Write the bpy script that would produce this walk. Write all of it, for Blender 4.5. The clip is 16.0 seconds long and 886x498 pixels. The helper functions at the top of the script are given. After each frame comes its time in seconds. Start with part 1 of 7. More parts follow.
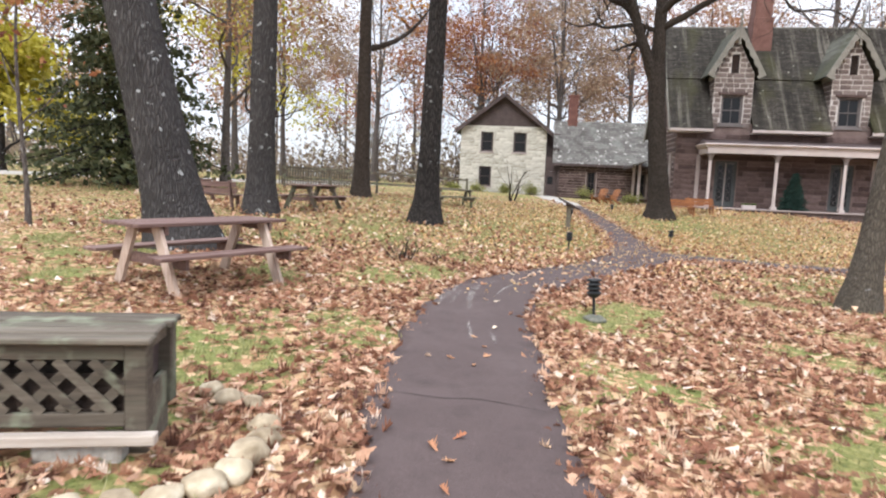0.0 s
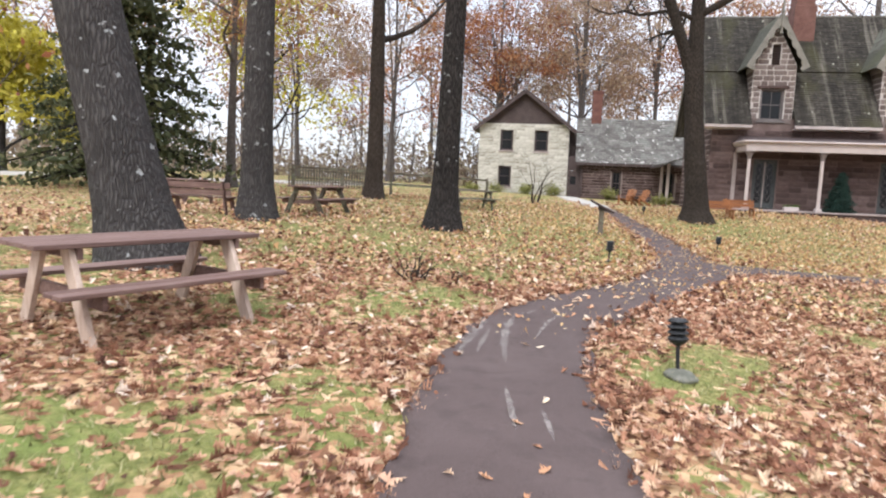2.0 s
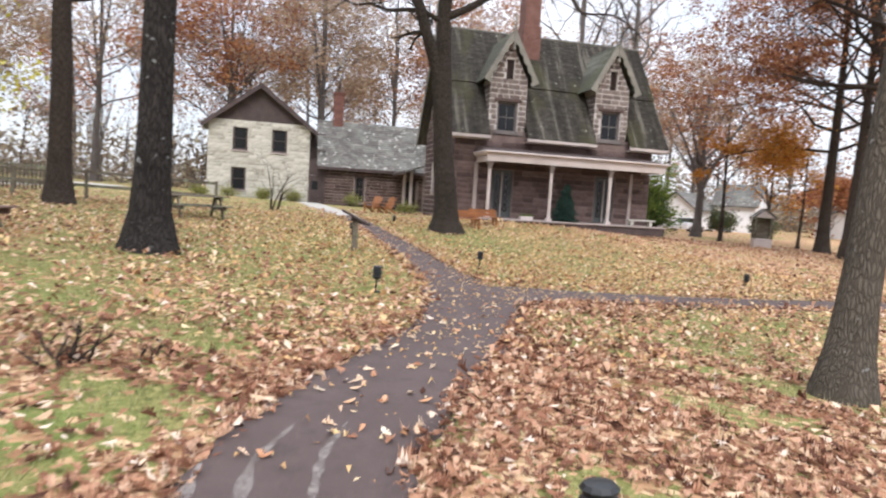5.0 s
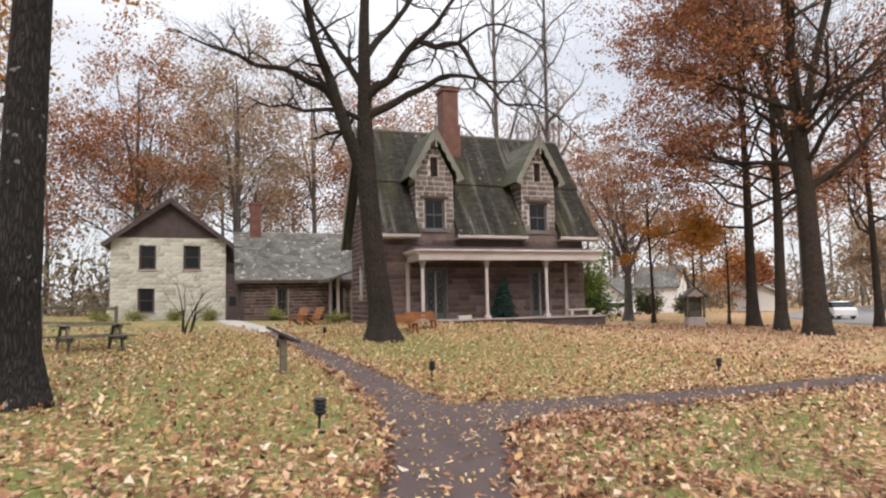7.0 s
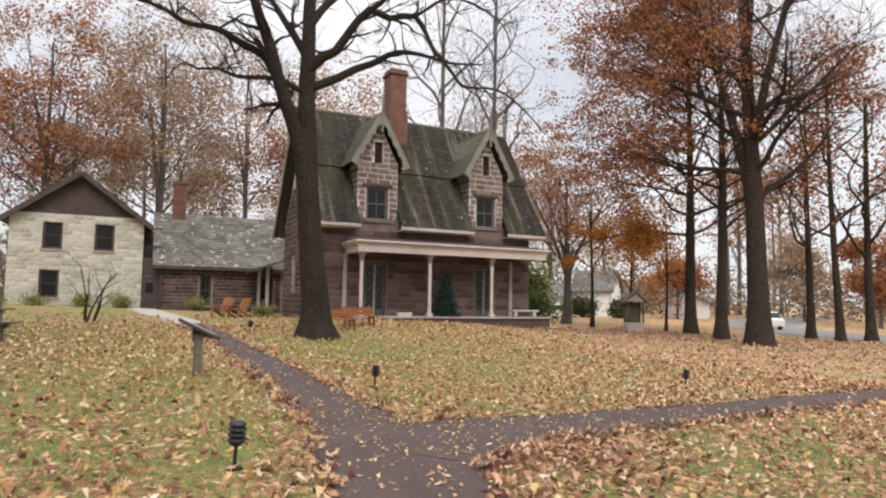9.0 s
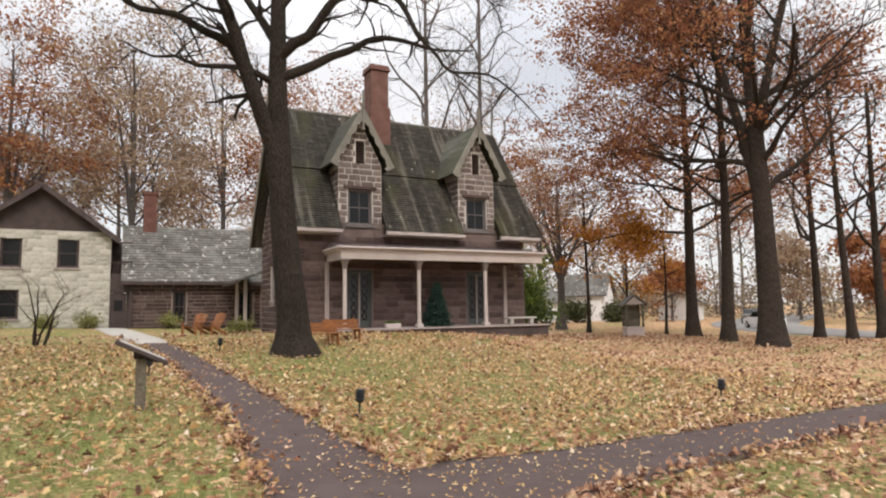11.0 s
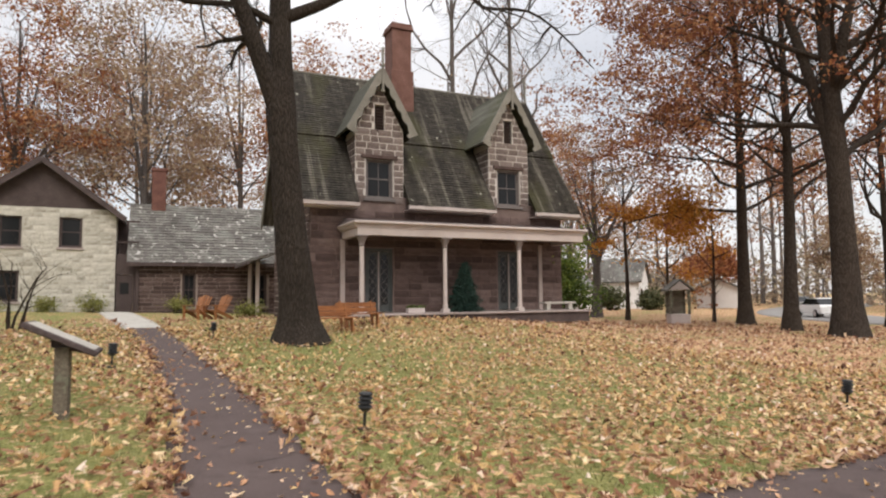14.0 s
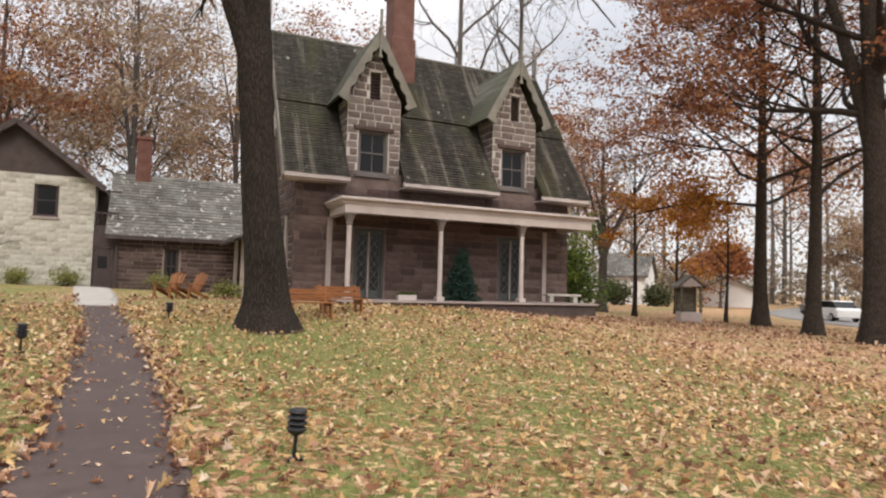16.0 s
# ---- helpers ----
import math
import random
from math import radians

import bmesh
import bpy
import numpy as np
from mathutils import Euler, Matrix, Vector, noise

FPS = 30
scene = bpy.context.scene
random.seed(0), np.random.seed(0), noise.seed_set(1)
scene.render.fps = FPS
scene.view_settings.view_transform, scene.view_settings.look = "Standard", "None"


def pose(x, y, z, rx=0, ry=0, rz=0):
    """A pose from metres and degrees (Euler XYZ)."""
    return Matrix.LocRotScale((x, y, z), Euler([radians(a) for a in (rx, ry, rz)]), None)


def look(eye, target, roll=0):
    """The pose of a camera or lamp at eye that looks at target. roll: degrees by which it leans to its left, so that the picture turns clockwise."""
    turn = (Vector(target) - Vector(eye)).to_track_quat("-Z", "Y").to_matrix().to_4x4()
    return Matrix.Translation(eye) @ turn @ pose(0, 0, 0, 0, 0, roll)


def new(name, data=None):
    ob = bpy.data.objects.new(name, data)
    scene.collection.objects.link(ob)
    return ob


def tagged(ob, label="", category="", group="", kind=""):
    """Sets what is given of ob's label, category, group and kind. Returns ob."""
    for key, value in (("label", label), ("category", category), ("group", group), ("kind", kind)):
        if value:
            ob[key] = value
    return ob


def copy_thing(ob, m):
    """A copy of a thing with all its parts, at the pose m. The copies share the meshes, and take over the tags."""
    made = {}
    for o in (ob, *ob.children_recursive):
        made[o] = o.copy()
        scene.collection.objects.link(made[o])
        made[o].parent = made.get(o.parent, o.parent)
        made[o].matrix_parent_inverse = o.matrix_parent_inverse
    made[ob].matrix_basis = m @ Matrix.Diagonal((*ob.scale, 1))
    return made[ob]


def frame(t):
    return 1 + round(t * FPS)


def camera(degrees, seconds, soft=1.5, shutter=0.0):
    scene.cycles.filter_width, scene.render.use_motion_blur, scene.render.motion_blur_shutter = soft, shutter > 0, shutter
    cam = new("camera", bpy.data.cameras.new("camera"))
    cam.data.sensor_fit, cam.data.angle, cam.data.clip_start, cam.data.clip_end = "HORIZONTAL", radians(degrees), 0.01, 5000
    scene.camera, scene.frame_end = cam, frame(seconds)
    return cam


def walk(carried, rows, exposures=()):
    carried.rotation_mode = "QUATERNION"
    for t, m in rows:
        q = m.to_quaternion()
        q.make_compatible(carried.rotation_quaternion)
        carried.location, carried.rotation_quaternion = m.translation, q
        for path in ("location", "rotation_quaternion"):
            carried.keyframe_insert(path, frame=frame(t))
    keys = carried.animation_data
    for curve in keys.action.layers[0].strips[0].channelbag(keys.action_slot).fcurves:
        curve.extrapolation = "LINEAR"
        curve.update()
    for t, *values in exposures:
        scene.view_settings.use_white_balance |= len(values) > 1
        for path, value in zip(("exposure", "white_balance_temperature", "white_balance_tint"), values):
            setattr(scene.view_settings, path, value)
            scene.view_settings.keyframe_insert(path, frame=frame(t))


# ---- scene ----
cam = camera(70.3, 16.0, soft=2.1, shutter=0.5)
# length of the walk and height of the eye, in metres
METRES, EYE, TILT, LEAN, TURN = 17.2, 1.5, 0.0, 0.0, 0.0
ROWS = [
    (0.0, 0.0, 0.0, 0.0, 0.26, -6.13, -2.45),
    (0.5, 0.0017, 0.0298, -0.0007, 2.05, -6.25, -2.16),
    (1.0, 0.0004, 0.0595, 0.0003, 8.22, -7.45, -3.35),
    (1.5, -0.0039, 0.0909, 0.001, 2.77, -7.85, -1.97),
    (2.0, -0.0047, 0.1226, 0.0008, 1.79, -6.19, -2.38),
    (2.5, -0.006, 0.156, -0.0002, 0.62, -7.11, -4.73),
    (3.0, -0.0038, 0.1897, 0.0005, -5.29, -6.89, -4.66),
    (3.5, -0.0016, 0.2204, 0.0022, -6.34, -7.3, -5.86),
    (4.0, 0.0002, 0.2517, 0.0035, -13.45, -5.46, -4.9),
    (4.5, 0.0054, 0.28, 0.0032, -16.25, -4.94, -2.6),
    (5.0, 0.0104, 0.3127, 0.005, -21.67, -4.59, -3.56),
    (7.5, 0.0397, 0.4628, 0.0056, -30.44, 5.93, 1.06),
    (8.0, 0.0478, 0.4917, 0.0061, -33.62, 5.14, -0.88),
    (8.5, 0.0602, 0.5204, 0.006, -29.44, 4.5, -0.46),
    (9.0, 0.0713, 0.548, 0.0053, -34.73, 4.53, -0.98),
    (11.5, 0.1558, 0.684, 0.0017, -35.66, 5.43, 1.0),
    (12.0, 0.1715, 0.7078, 0.0005, -34.38, 5.69, 1.31),
    (12.5, 0.1869, 0.7341, -0.0012, -34.64, 7.86, 1.98),
    (13.0, 0.2031, 0.7611, -0.0046, -34.58, 6.17, -0.97),
    (13.5, 0.2213, 0.7871, -0.0068, -31.3, 3.7, -0.54),
    (14.0, 0.2377, 0.813, -0.0084, -33.57, 4.31, 0.56),
    (14.5, 0.2573, 0.8389, -0.0097, -33.21, 5.35, 0.19),
    (15.0, 0.278, 0.8655, -0.0102, -33.87, 3.53, -0.89),
    (15.5, 0.2994, 0.8883, -0.0101, -34.48, 3.59, 0.41),
    (16.0, 0.3228, 0.9076, -0.0095, -33.33, 3.2, -1.66),
]
walk(cam, [(t, pose(0, 0, EYE, TILT, LEAN, TURN) @ pose(METRES * x, METRES * y, METRES * z, 90 + pitch, roll, yaw)) for t, x, y, z, yaw, pitch, roll in ROWS], [(0.0, 0.66, 6200, 10), (5.0, 0.6, 6250, 10), (7.5, 0.22, 6750, 10), (16.0, 0.2, 6900, 10)])

# ---- world and light: a bright overcast autumn sky, soft sun from behind and to the side ----
world = bpy.data.worlds.new("overcast_sky")
scene.world = world
world.use_nodes = True
wn, wl = world.node_tree.nodes, world.node_tree.links
sky = wn.new("ShaderNodeTexSky")
sky.sky_type, sky.sun_disc = "NISHITA", False
SUN_ELEVATION, SUN_ROTATION = radians(42), radians(200)
sky.sun_elevation, sky.sun_rotation = SUN_ELEVATION, SUN_ROTATION
sky.air_density, sky.dust_density, sky.ozone_density = 1.0, 2.5, 1.0
wcoord = wn.new("ShaderNodeTexCoord")
wcloud = wn.new("ShaderNodeTexNoise")
wcloud.inputs["Scale"].default_value, wcloud.inputs["Detail"].default_value = 2.2, 5.0
wramp = wn.new("ShaderNodeMapRange")
for key, value in (("From Min", 0.36), ("From Max", 0.64), ("To Min", 0.58), ("To Max", 0.98)):
    wramp.inputs[key].default_value = value
wmix = wn.new("ShaderNodeMix")
wmix.data_type = "RGBA"
wmix.inputs[7].default_value = (9.0, 9.1, 9.7, 1)
wl.new(wcoord.outputs["Generated"], wcloud.inputs["Vector"])
wl.new(wcloud.outputs["Fac"], wramp.inputs["Value"])
wl.new(wramp.outputs["Result"], wmix.inputs[0])
wl.new(sky.outputs["Color"], wmix.inputs[6])
# an overcast sky is brighter towards the zenith
wsep, wlift, wgain = wn.new("ShaderNodeSeparateXYZ"), wn.new("ShaderNodeMapRange"), wn.new("ShaderNodeMix")
wgain.data_type, wgain.blend_type = "RGBA", "MULTIPLY"
wgain.inputs[0].default_value = 1.0
for key, value in (("From Min", 0.36), ("From Max", 1.0), ("To Min", 1.02), ("To Max", 2.9)):
    wlift.inputs[key].default_value = value
wl.new(wcoord.outputs["Generated"], wsep.inputs[0])
wl.new(wsep.outputs["Z"], wlift.inputs["Value"])
wl.new(wmix.outputs[2], wgain.inputs[6])
wl.new(wlift.outputs["Result"], wgain.inputs[7])
wl.new(wgain.outputs[2], wn["Background"].inputs["Color"])
wn["Background"].inputs["Strength"].default_value = 0.1
sun = new("sun", bpy.data.lights.new("sun", "SUN"))
sun.data.energy, sun.data.angle, sun.data.color = 1.5, radians(25), (1.0, 0.96, 0.9)
sun.matrix_world = look((0, 0, 60), (60 * math.sin(SUN_ROTATION) / -math.tan(SUN_ELEVATION), 60 * math.cos(SUN_ROTATION) / -math.tan(SUN_ELEVATION), 0))


# ---- helpers ----
def part(name, bm, material, parent=None, label=""):
    """Links a bmesh as one mesh object under a thing or a part."""
    me = bpy.data.meshes.new(name)
    bm.to_mesh(me)
    bm.free()
    return mesh_part(name, me, material, parent, label)


def mesh_part(name, me, material, parent=None, label=""):
    ob = new(name, me)
    if material and not me.materials:
        me.materials.append(material)
    ob.parent = parent
    return tagged(ob, label)


def thing(name, m, label, category, group="", kind=""):
    ob = new(name)
    ob.empty_display_size = 0.2
    ob.matrix_basis = m
    return tagged(ob, label, category, group, kind)


def box(bm, lo, hi, bevel=0.0, m=None):
    """An axis-aligned box from corner to corner, its edges bevelled, then moved by m."""
    c = [(a + b) / 2 for a, b in zip(lo, hi)]
    s = [abs(b - a) for a, b in zip(lo, hi)]
    made = bmesh.ops.create_cube(bm, size=1.0, matrix=Matrix.LocRotScale(c, None, s))
    verts = made["verts"]
    if bevel:
        edges = list({e for v in verts for e in v.link_edges})
        out = bmesh.ops.bevel(bm, geom=edges, offset=min(bevel, min(s) * 0.4), segments=1, affect="EDGES")
        verts = list({v for f in out["faces"] for v in f.verts} | {v for v in verts if v.is_valid})
    if m is not None:
        bmesh.ops.transform(bm, matrix=m, verts=verts)
    return verts


def prism(bm, outline, depth, m=None):
    """A polygon in the x-z plane, pushed along y by depth."""
    a = [bm.verts.new((x, 0, z)) for x, z in outline]
    b = [bm.verts.new((x, depth, z)) for x, z in outline]
    bm.faces.new(a), bm.faces.new(b[::-1])
    for i in range(len(a)):
        j = (i + 1) % len(a)
        bm.faces.new((a[j], a[i], b[i], b[j]))
    bmesh.ops.recalc_face_normals(bm, faces=bm.faces[:])
    if m is not None:
        bmesh.ops.transform(bm, matrix=m, verts=a + b)


def beam(bm, a, b, w, h, bevel=0.004):
    """A bar with a w x h section from point a to point b."""
    a, b = Vector(a), Vector(b)
    d = b - a
    turn = d.to_track_quat("X", "Z").to_matrix().to_4x4()
    box(bm, (0, -w / 2, -h / 2), (d.length, w / 2, h / 2), bevel, Matrix.Translation(a) @ turn)


def lathe(bm, profile, sides=16, m=None):
    """Turns a profile of (radius, z) round the z axis."""
    rings = []
    for r, z in profile:
        rings.append([bm.verts.new((r * math.cos(2 * math.pi * i / sides), r * math.sin(2 * math.pi * i / sides), z)) for i in range(sides)])
    for a, b in zip(rings, rings[1:]):
        for i in range(sides):
            bm.faces.new((a[i], a[(i + 1) % sides], b[(i + 1) % sides], b[i]))
    bm.faces.new(rings[0][::-1]), bm.faces.new(rings[-1])
    if m is not None:
        bmesh.ops.transform(bm, matrix=m, verts=[v for r in rings for v in r])


def mesh_from(name, verts, faces, smooth=False):
    me = bpy.data.meshes.new(name)
    me.from_pydata([tuple(v) for v in verts], [], faces)
    if smooth:
        me.shade_smooth()
    return me


# ---- materials ----
def shader(name, rough=0.8, metal=0.0, spec=0.4):
    m = bpy.data.materials.new(name)
    m.use_nodes = True
    b = m.node_tree.nodes["Principled BSDF"]
    b.inputs["Roughness"].default_value, b.inputs["Metallic"].default_value = rough, metal
    b.inputs["Specular IOR Level"].default_value = spec
    return m, m.node_tree.nodes, m.node_tree.links, b


def noise_node(n, l, scale, detail=4.0, coord=None, rough=0.6):
    t = n.new("ShaderNodeTexNoise")
    t.inputs["Scale"].default_value, t.inputs["Detail"].default_value, t.inputs["Roughness"].default_value = scale, detail, rough
    if coord:
        l.new(coord, t.inputs["Vector"])
    return t.outputs["Fac"]


def ramp_node(n, l, value, stops):
    r = n.new("ShaderNodeValToRGB")
    while len(r.color_ramp.elements) < len(stops):
        r.color_ramp.elements.new(0.5)
    for e, (p, c) in zip(r.color_ramp.elements, stops):
        e.position, e.color = p, (*c, 1)
    l.new(value, r.inputs["Fac"])
    return r.outputs["Color"]


def mix_node(n, l, a, b, fac, blend="MIX"):
    x = n.new("ShaderNodeMix")
    x.data_type, x.blend_type = "RGBA", blend
    for sock, v in ((x.inputs[0], fac), (x.inputs[6], a), (x.inputs[7], b)):
        if isinstance(v, bpy.types.NodeSocket):
            l.new(v, sock)
        else:
            sock.default_value = v if not isinstance(v, tuple) else (*v, 1)
    return x.outputs[2]


def math_node(n, l, op, a, b=0.0):
    x = n.new("ShaderNodeMath")
    x.operation = op
    for sock, v in zip(x.inputs, (a, b)):
        if isinstance(v, bpy.types.NodeSocket):
            l.new(v, sock)
        else:
            sock.default_value = v
    return x.outputs[0]


def range_node(n, l, v, a, b, c=0.0, d=1.0):
    x = n.new("ShaderNodeMapRange")
    l.new(v, x.inputs["Value"])
    for key, value in (("From Min", a), ("From Max", b), ("To Min", c), ("To Max", d)):
        x.inputs[key].default_value = value
    return x.outputs["Result"]


def bump_node(n, l, b, height, strength, distance):
    x = n.new("ShaderNodeBump")
    x.inputs["Strength"].default_value, x.inputs["Distance"].default_value = strength, distance
    l.new(height, x.inputs["Height"])
    l.new(x.outputs["Normal"], b.inputs["Normal"])


def stretched(n, l, coord, s):
    x = n.new("ShaderNodeMapping")
    x.inputs["Scale"].default_value = s
    l.new(coord, x.inputs["Vector"])
    return x.outputs["Vector"]


def surface(name, dark, mid, light, fine=25.0, coarse=1.5, rough=0.85, bump=0.4, depth=0.01, stretch=(1, 1, 1), vary=0.0, island=0.0, coord="Object", stain=None):
    """A plain worn surface: a fine grain, coarse blotches, a fine relief; vary: by object, island: by loose piece."""
    m, n, l, b = shader(name, rough)
    c = stretched(n, l, n.new("ShaderNodeTexCoord").outputs[coord], stretch)
    f, k = noise_node(n, l, fine, 6, c), noise_node(n, l, coarse, 3, c)
    v = math_node(n, l, "ADD", math_node(n, l, "MULTIPLY", f, 0.55), math_node(n, l, "MULTIPLY", k, 0.45))
    if vary:
        r = n.new("ShaderNodeObjectInfo").outputs["Random"]
        v = math_node(n, l, "ADD", v, math_node(n, l, "MULTIPLY", math_node(n, l, "SUBTRACT", r, 0.5), vary))
    if island:
        r = n.new("ShaderNodeNewGeometry").outputs["Random Per Island"]
        v = math_node(n, l, "ADD", v, math_node(n, l, "MULTIPLY", math_node(n, l, "SUBTRACT", r, 0.5), island))
    col = ramp_node(n, l, v, [(0.3, dark), (0.5, mid), (0.7, light)])
    if stain:
        s = range_node(n, l, noise_node(n, l, 0.9, 5, c, 0.7), 0.5, 0.68)
        col = mix_node(n, l, col, stain, s)
    l.new(col, b.inputs["Base Color"])
    bump_node(n, l, b, f, bump, depth)
    return m


def glass(name):
    m, n, l, b = shader(name, 0.1, 0.0, 0.2)
    b.inputs["Base Color"].default_value = (0.012, 0.013, 0.015, 1)
    b.inputs["Alpha"].default_value = 1.0
    bump_node(n, l, b, noise_node(n, l, 1.2, 2, n.new("ShaderNodeTexCoord").outputs["Object"]), 0.15, 0.02)
    return m




def bark_material(name, dark, mid, light, lichen=0.0, plates=(24, 24, 3.2), depth=0.05):
    """Furrowed bark: long upright plates with dark cracks, blotches, and pale lichen flecks."""
    m, n, l, b = shader(name, 0.95, 0, 0.2)
    p = n.new("ShaderNodeTexCoord").outputs["Object"]
    warp = n.new("ShaderNodeVectorMath")
    warp.operation = "ADD"
    w = n.new("ShaderNodeTexNoise")
    w.inputs["Scale"].default_value = 3.0
    l.new(p, w.inputs["Vector"])
    sc = n.new("ShaderNodeVectorMath")
    sc.operation = "SCALE"
    sc.inputs["Scale"].default_value = 0.12
    l.new(w.outputs["Color"], sc.inputs[0])
    l.new(p, warp.inputs[0])
    l.new(sc.outputs[0], warp.inputs[1])
    v = n.new("ShaderNodeTexVoronoi")
    v.feature = "DISTANCE_TO_EDGE"
    v.inputs["Scale"].default_value = 1.0
    l.new(stretched(n, l, warp.outputs[0], plates), v.inputs["Vector"])
    crack = range_node(n, l, v.outputs["Distance"], 0.0, 0.28)
    f = noise_node(n, l, 24, 6, stretched(n, l, p, (1.5, 1.5, 0.4)))
    k = noise_node(n, l, 0.9, 4, p)
    h = math_node(n, l, "ADD", math_node(n, l, "MULTIPLY", crack, 0.5), math_node(n, l, "MULTIPLY", f, 0.5))
    t = math_node(n, l, "ADD", math_node(n, l, "MULTIPLY", h, 0.7), math_node(n, l, "MULTIPLY", k, 0.35))
    col = ramp_node(n, l, t, [(0.2, dark), (0.52, mid), (0.85, light)])
    if lichen:
        spot = range_node(n, l, noise_node(n, l, 5.5, 3, p, 0.5), 0.67, 0.7)
        col = mix_node(n, l, col, (0.42, 0.43, 0.42), math_node(n, l, "MULTIPLY", spot, lichen))
    l.new(col, b.inputs["Base Color"])
    bump_node(n, l, b, h, 1.0, depth)
    return m


BARK = bark_material("oak_bark", (0.006, 0.005, 0.005), (0.026, 0.022, 0.02), (0.062, 0.054, 0.049), 0.5)
DARK_BARK = bark_material("dark_oak_bark", (0.01, 0.0075, 0.006), (0.035, 0.027, 0.021), (0.074, 0.059, 0.048))
GREY_BARK = bark_material("grey_oak_bark", (0.022, 0.02, 0.019), (0.056, 0.051, 0.049), (0.098, 0.09, 0.086), 0.8)
BARK_WARM = bark_material("warm_bark", (0.014, 0.01, 0.008), (0.045, 0.034, 0.027), (0.09, 0.07, 0.056))
# lighter than the near barks: haze over the woods is put into this colour
HAZY_BARK = bark_material("hazy_woodland_bark", (0.055, 0.047, 0.043), (0.115, 0.1, 0.093), (0.185, 0.165, 0.155))
TWIG = bark_material("grey_twigs", (0.06, 0.05, 0.044), (0.13, 0.11, 0.1), (0.2, 0.18, 0.165))
SMOOTH_BARK = bark_material("smooth_grey_bark", (0.036, 0.03, 0.023), (0.078, 0.066, 0.051), (0.13, 0.114, 0.09), 0.35, (30, 30, 6), 0.025)
PALE_STONE = surface("pale_brownstone", (0.085, 0.064, 0.058), (0.15, 0.118, 0.107), (0.24, 0.2, 0.185), 30, 2.5, 0.9, 0.5, 0.01, vary=0.28)
STONE = surface("brownstone", (0.04, 0.025, 0.022), (0.082, 0.053, 0.048), (0.155, 0.112, 0.103), 30, 2.5, 0.9, 0.5, 0.01, vary=0.28)
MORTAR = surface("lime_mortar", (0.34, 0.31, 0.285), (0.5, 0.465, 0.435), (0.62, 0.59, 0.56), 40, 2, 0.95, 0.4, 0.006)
DARK_MORTAR = surface("dark_brown_mortar", (0.08, 0.056, 0.05), (0.15, 0.108, 0.098), (0.24, 0.18, 0.165), 40, 2, 0.95, 0.4, 0.006)
WING_MORTAR = surface("pale_brown_mortar", (0.17, 0.135, 0.12), (0.27, 0.22, 0.2), (0.37, 0.31, 0.285), 40, 2, 0.95, 0.4, 0.006)
WHITEWASH = surface("whitewashed_stone", (0.25, 0.23, 0.19), (0.47, 0.45, 0.39), (0.64, 0.62, 0.56), 9, 1.6, 0.92, 0.7, 0.02, vary=0.22)
WHITE_MORTAR = surface("whitewashed_joint", (0.27, 0.25, 0.205), (0.46, 0.44, 0.38), (0.61, 0.59, 0.53), 30, 1.6, 0.95, 0.5, 0.01)
TRIM = surface("taupe_trim_paint", (0.2, 0.165, 0.155), (0.3, 0.25, 0.235), (0.38, 0.325, 0.31), 30, 1.2, 0.6, 0.15, 0.003)
DULL_TRIM = surface("dull_window_paint", (0.07, 0.06, 0.057), (0.12, 0.104, 0.1), (0.18, 0.16, 0.15), 30, 1.2, 0.6, 0.15, 0.003)
PALE_TRIM = surface("pale_trim_paint", (0.34, 0.29, 0.28), (0.46, 0.4, 0.38), (0.55, 0.49, 0.47), 30, 1.2, 0.6, 0.15, 0.003)
BROWN_PAINT = surface("dark_brown_paint", (0.03, 0.02, 0.019), (0.06, 0.042, 0.04), (0.095, 0.07, 0.066), 20, 1.5, 0.75, 0.2, 0.004)
BARGE = surface("grey_barge_paint", (0.1, 0.095, 0.08), (0.18, 0.17, 0.145), (0.27, 0.255, 0.22), 25, 1.3, 0.75, 0.3, 0.004)


def shingle_material(name, dark, mid, light, moss, streak):
    """Old shingles: grain, long streaks that run down the slope, moss."""
    m, n, l, b = shader(name, 0.92, 0, 0.25)
    p = n.new("ShaderNodeTexCoord").outputs["Object"]
    f = noise_node(n, l, 16, 6, p)
    run = noise_node(n, l, 2.6, 4, stretched(n, l, p, (1.0, 0.06, 0.06)), 0.65)
    wide = noise_node(n, l, 0.55, 4, stretched(n, l, p, (1.0, 0.5, 0.5)), 0.6)
    isl = n.new("ShaderNodeNewGeometry").outputs["Random Per Island"]
    t = math_node(n, l, "ADD", math_node(n, l, "MULTIPLY", f, 0.45), math_node(n, l, "MULTIPLY", run, 0.45))
    t = math_node(n, l, "ADD", t, math_node(n, l, "MULTIPLY", isl, 0.12))
    col = ramp_node(n, l, t, [(0.33, dark), (0.5, mid), (0.66, light)])
    col = mix_node(n, l, col, moss, range_node(n, l, wide, 0.5, 0.66, 0, 0.8))
    col = mix_node(n, l, col, streak, range_node(n, l, run, 0.56, 0.7, 0, 0.8))
    l.new(col, b.inputs["Base Color"])
    bump_node(n, l, b, f, 0.7, 0.015)
    return m


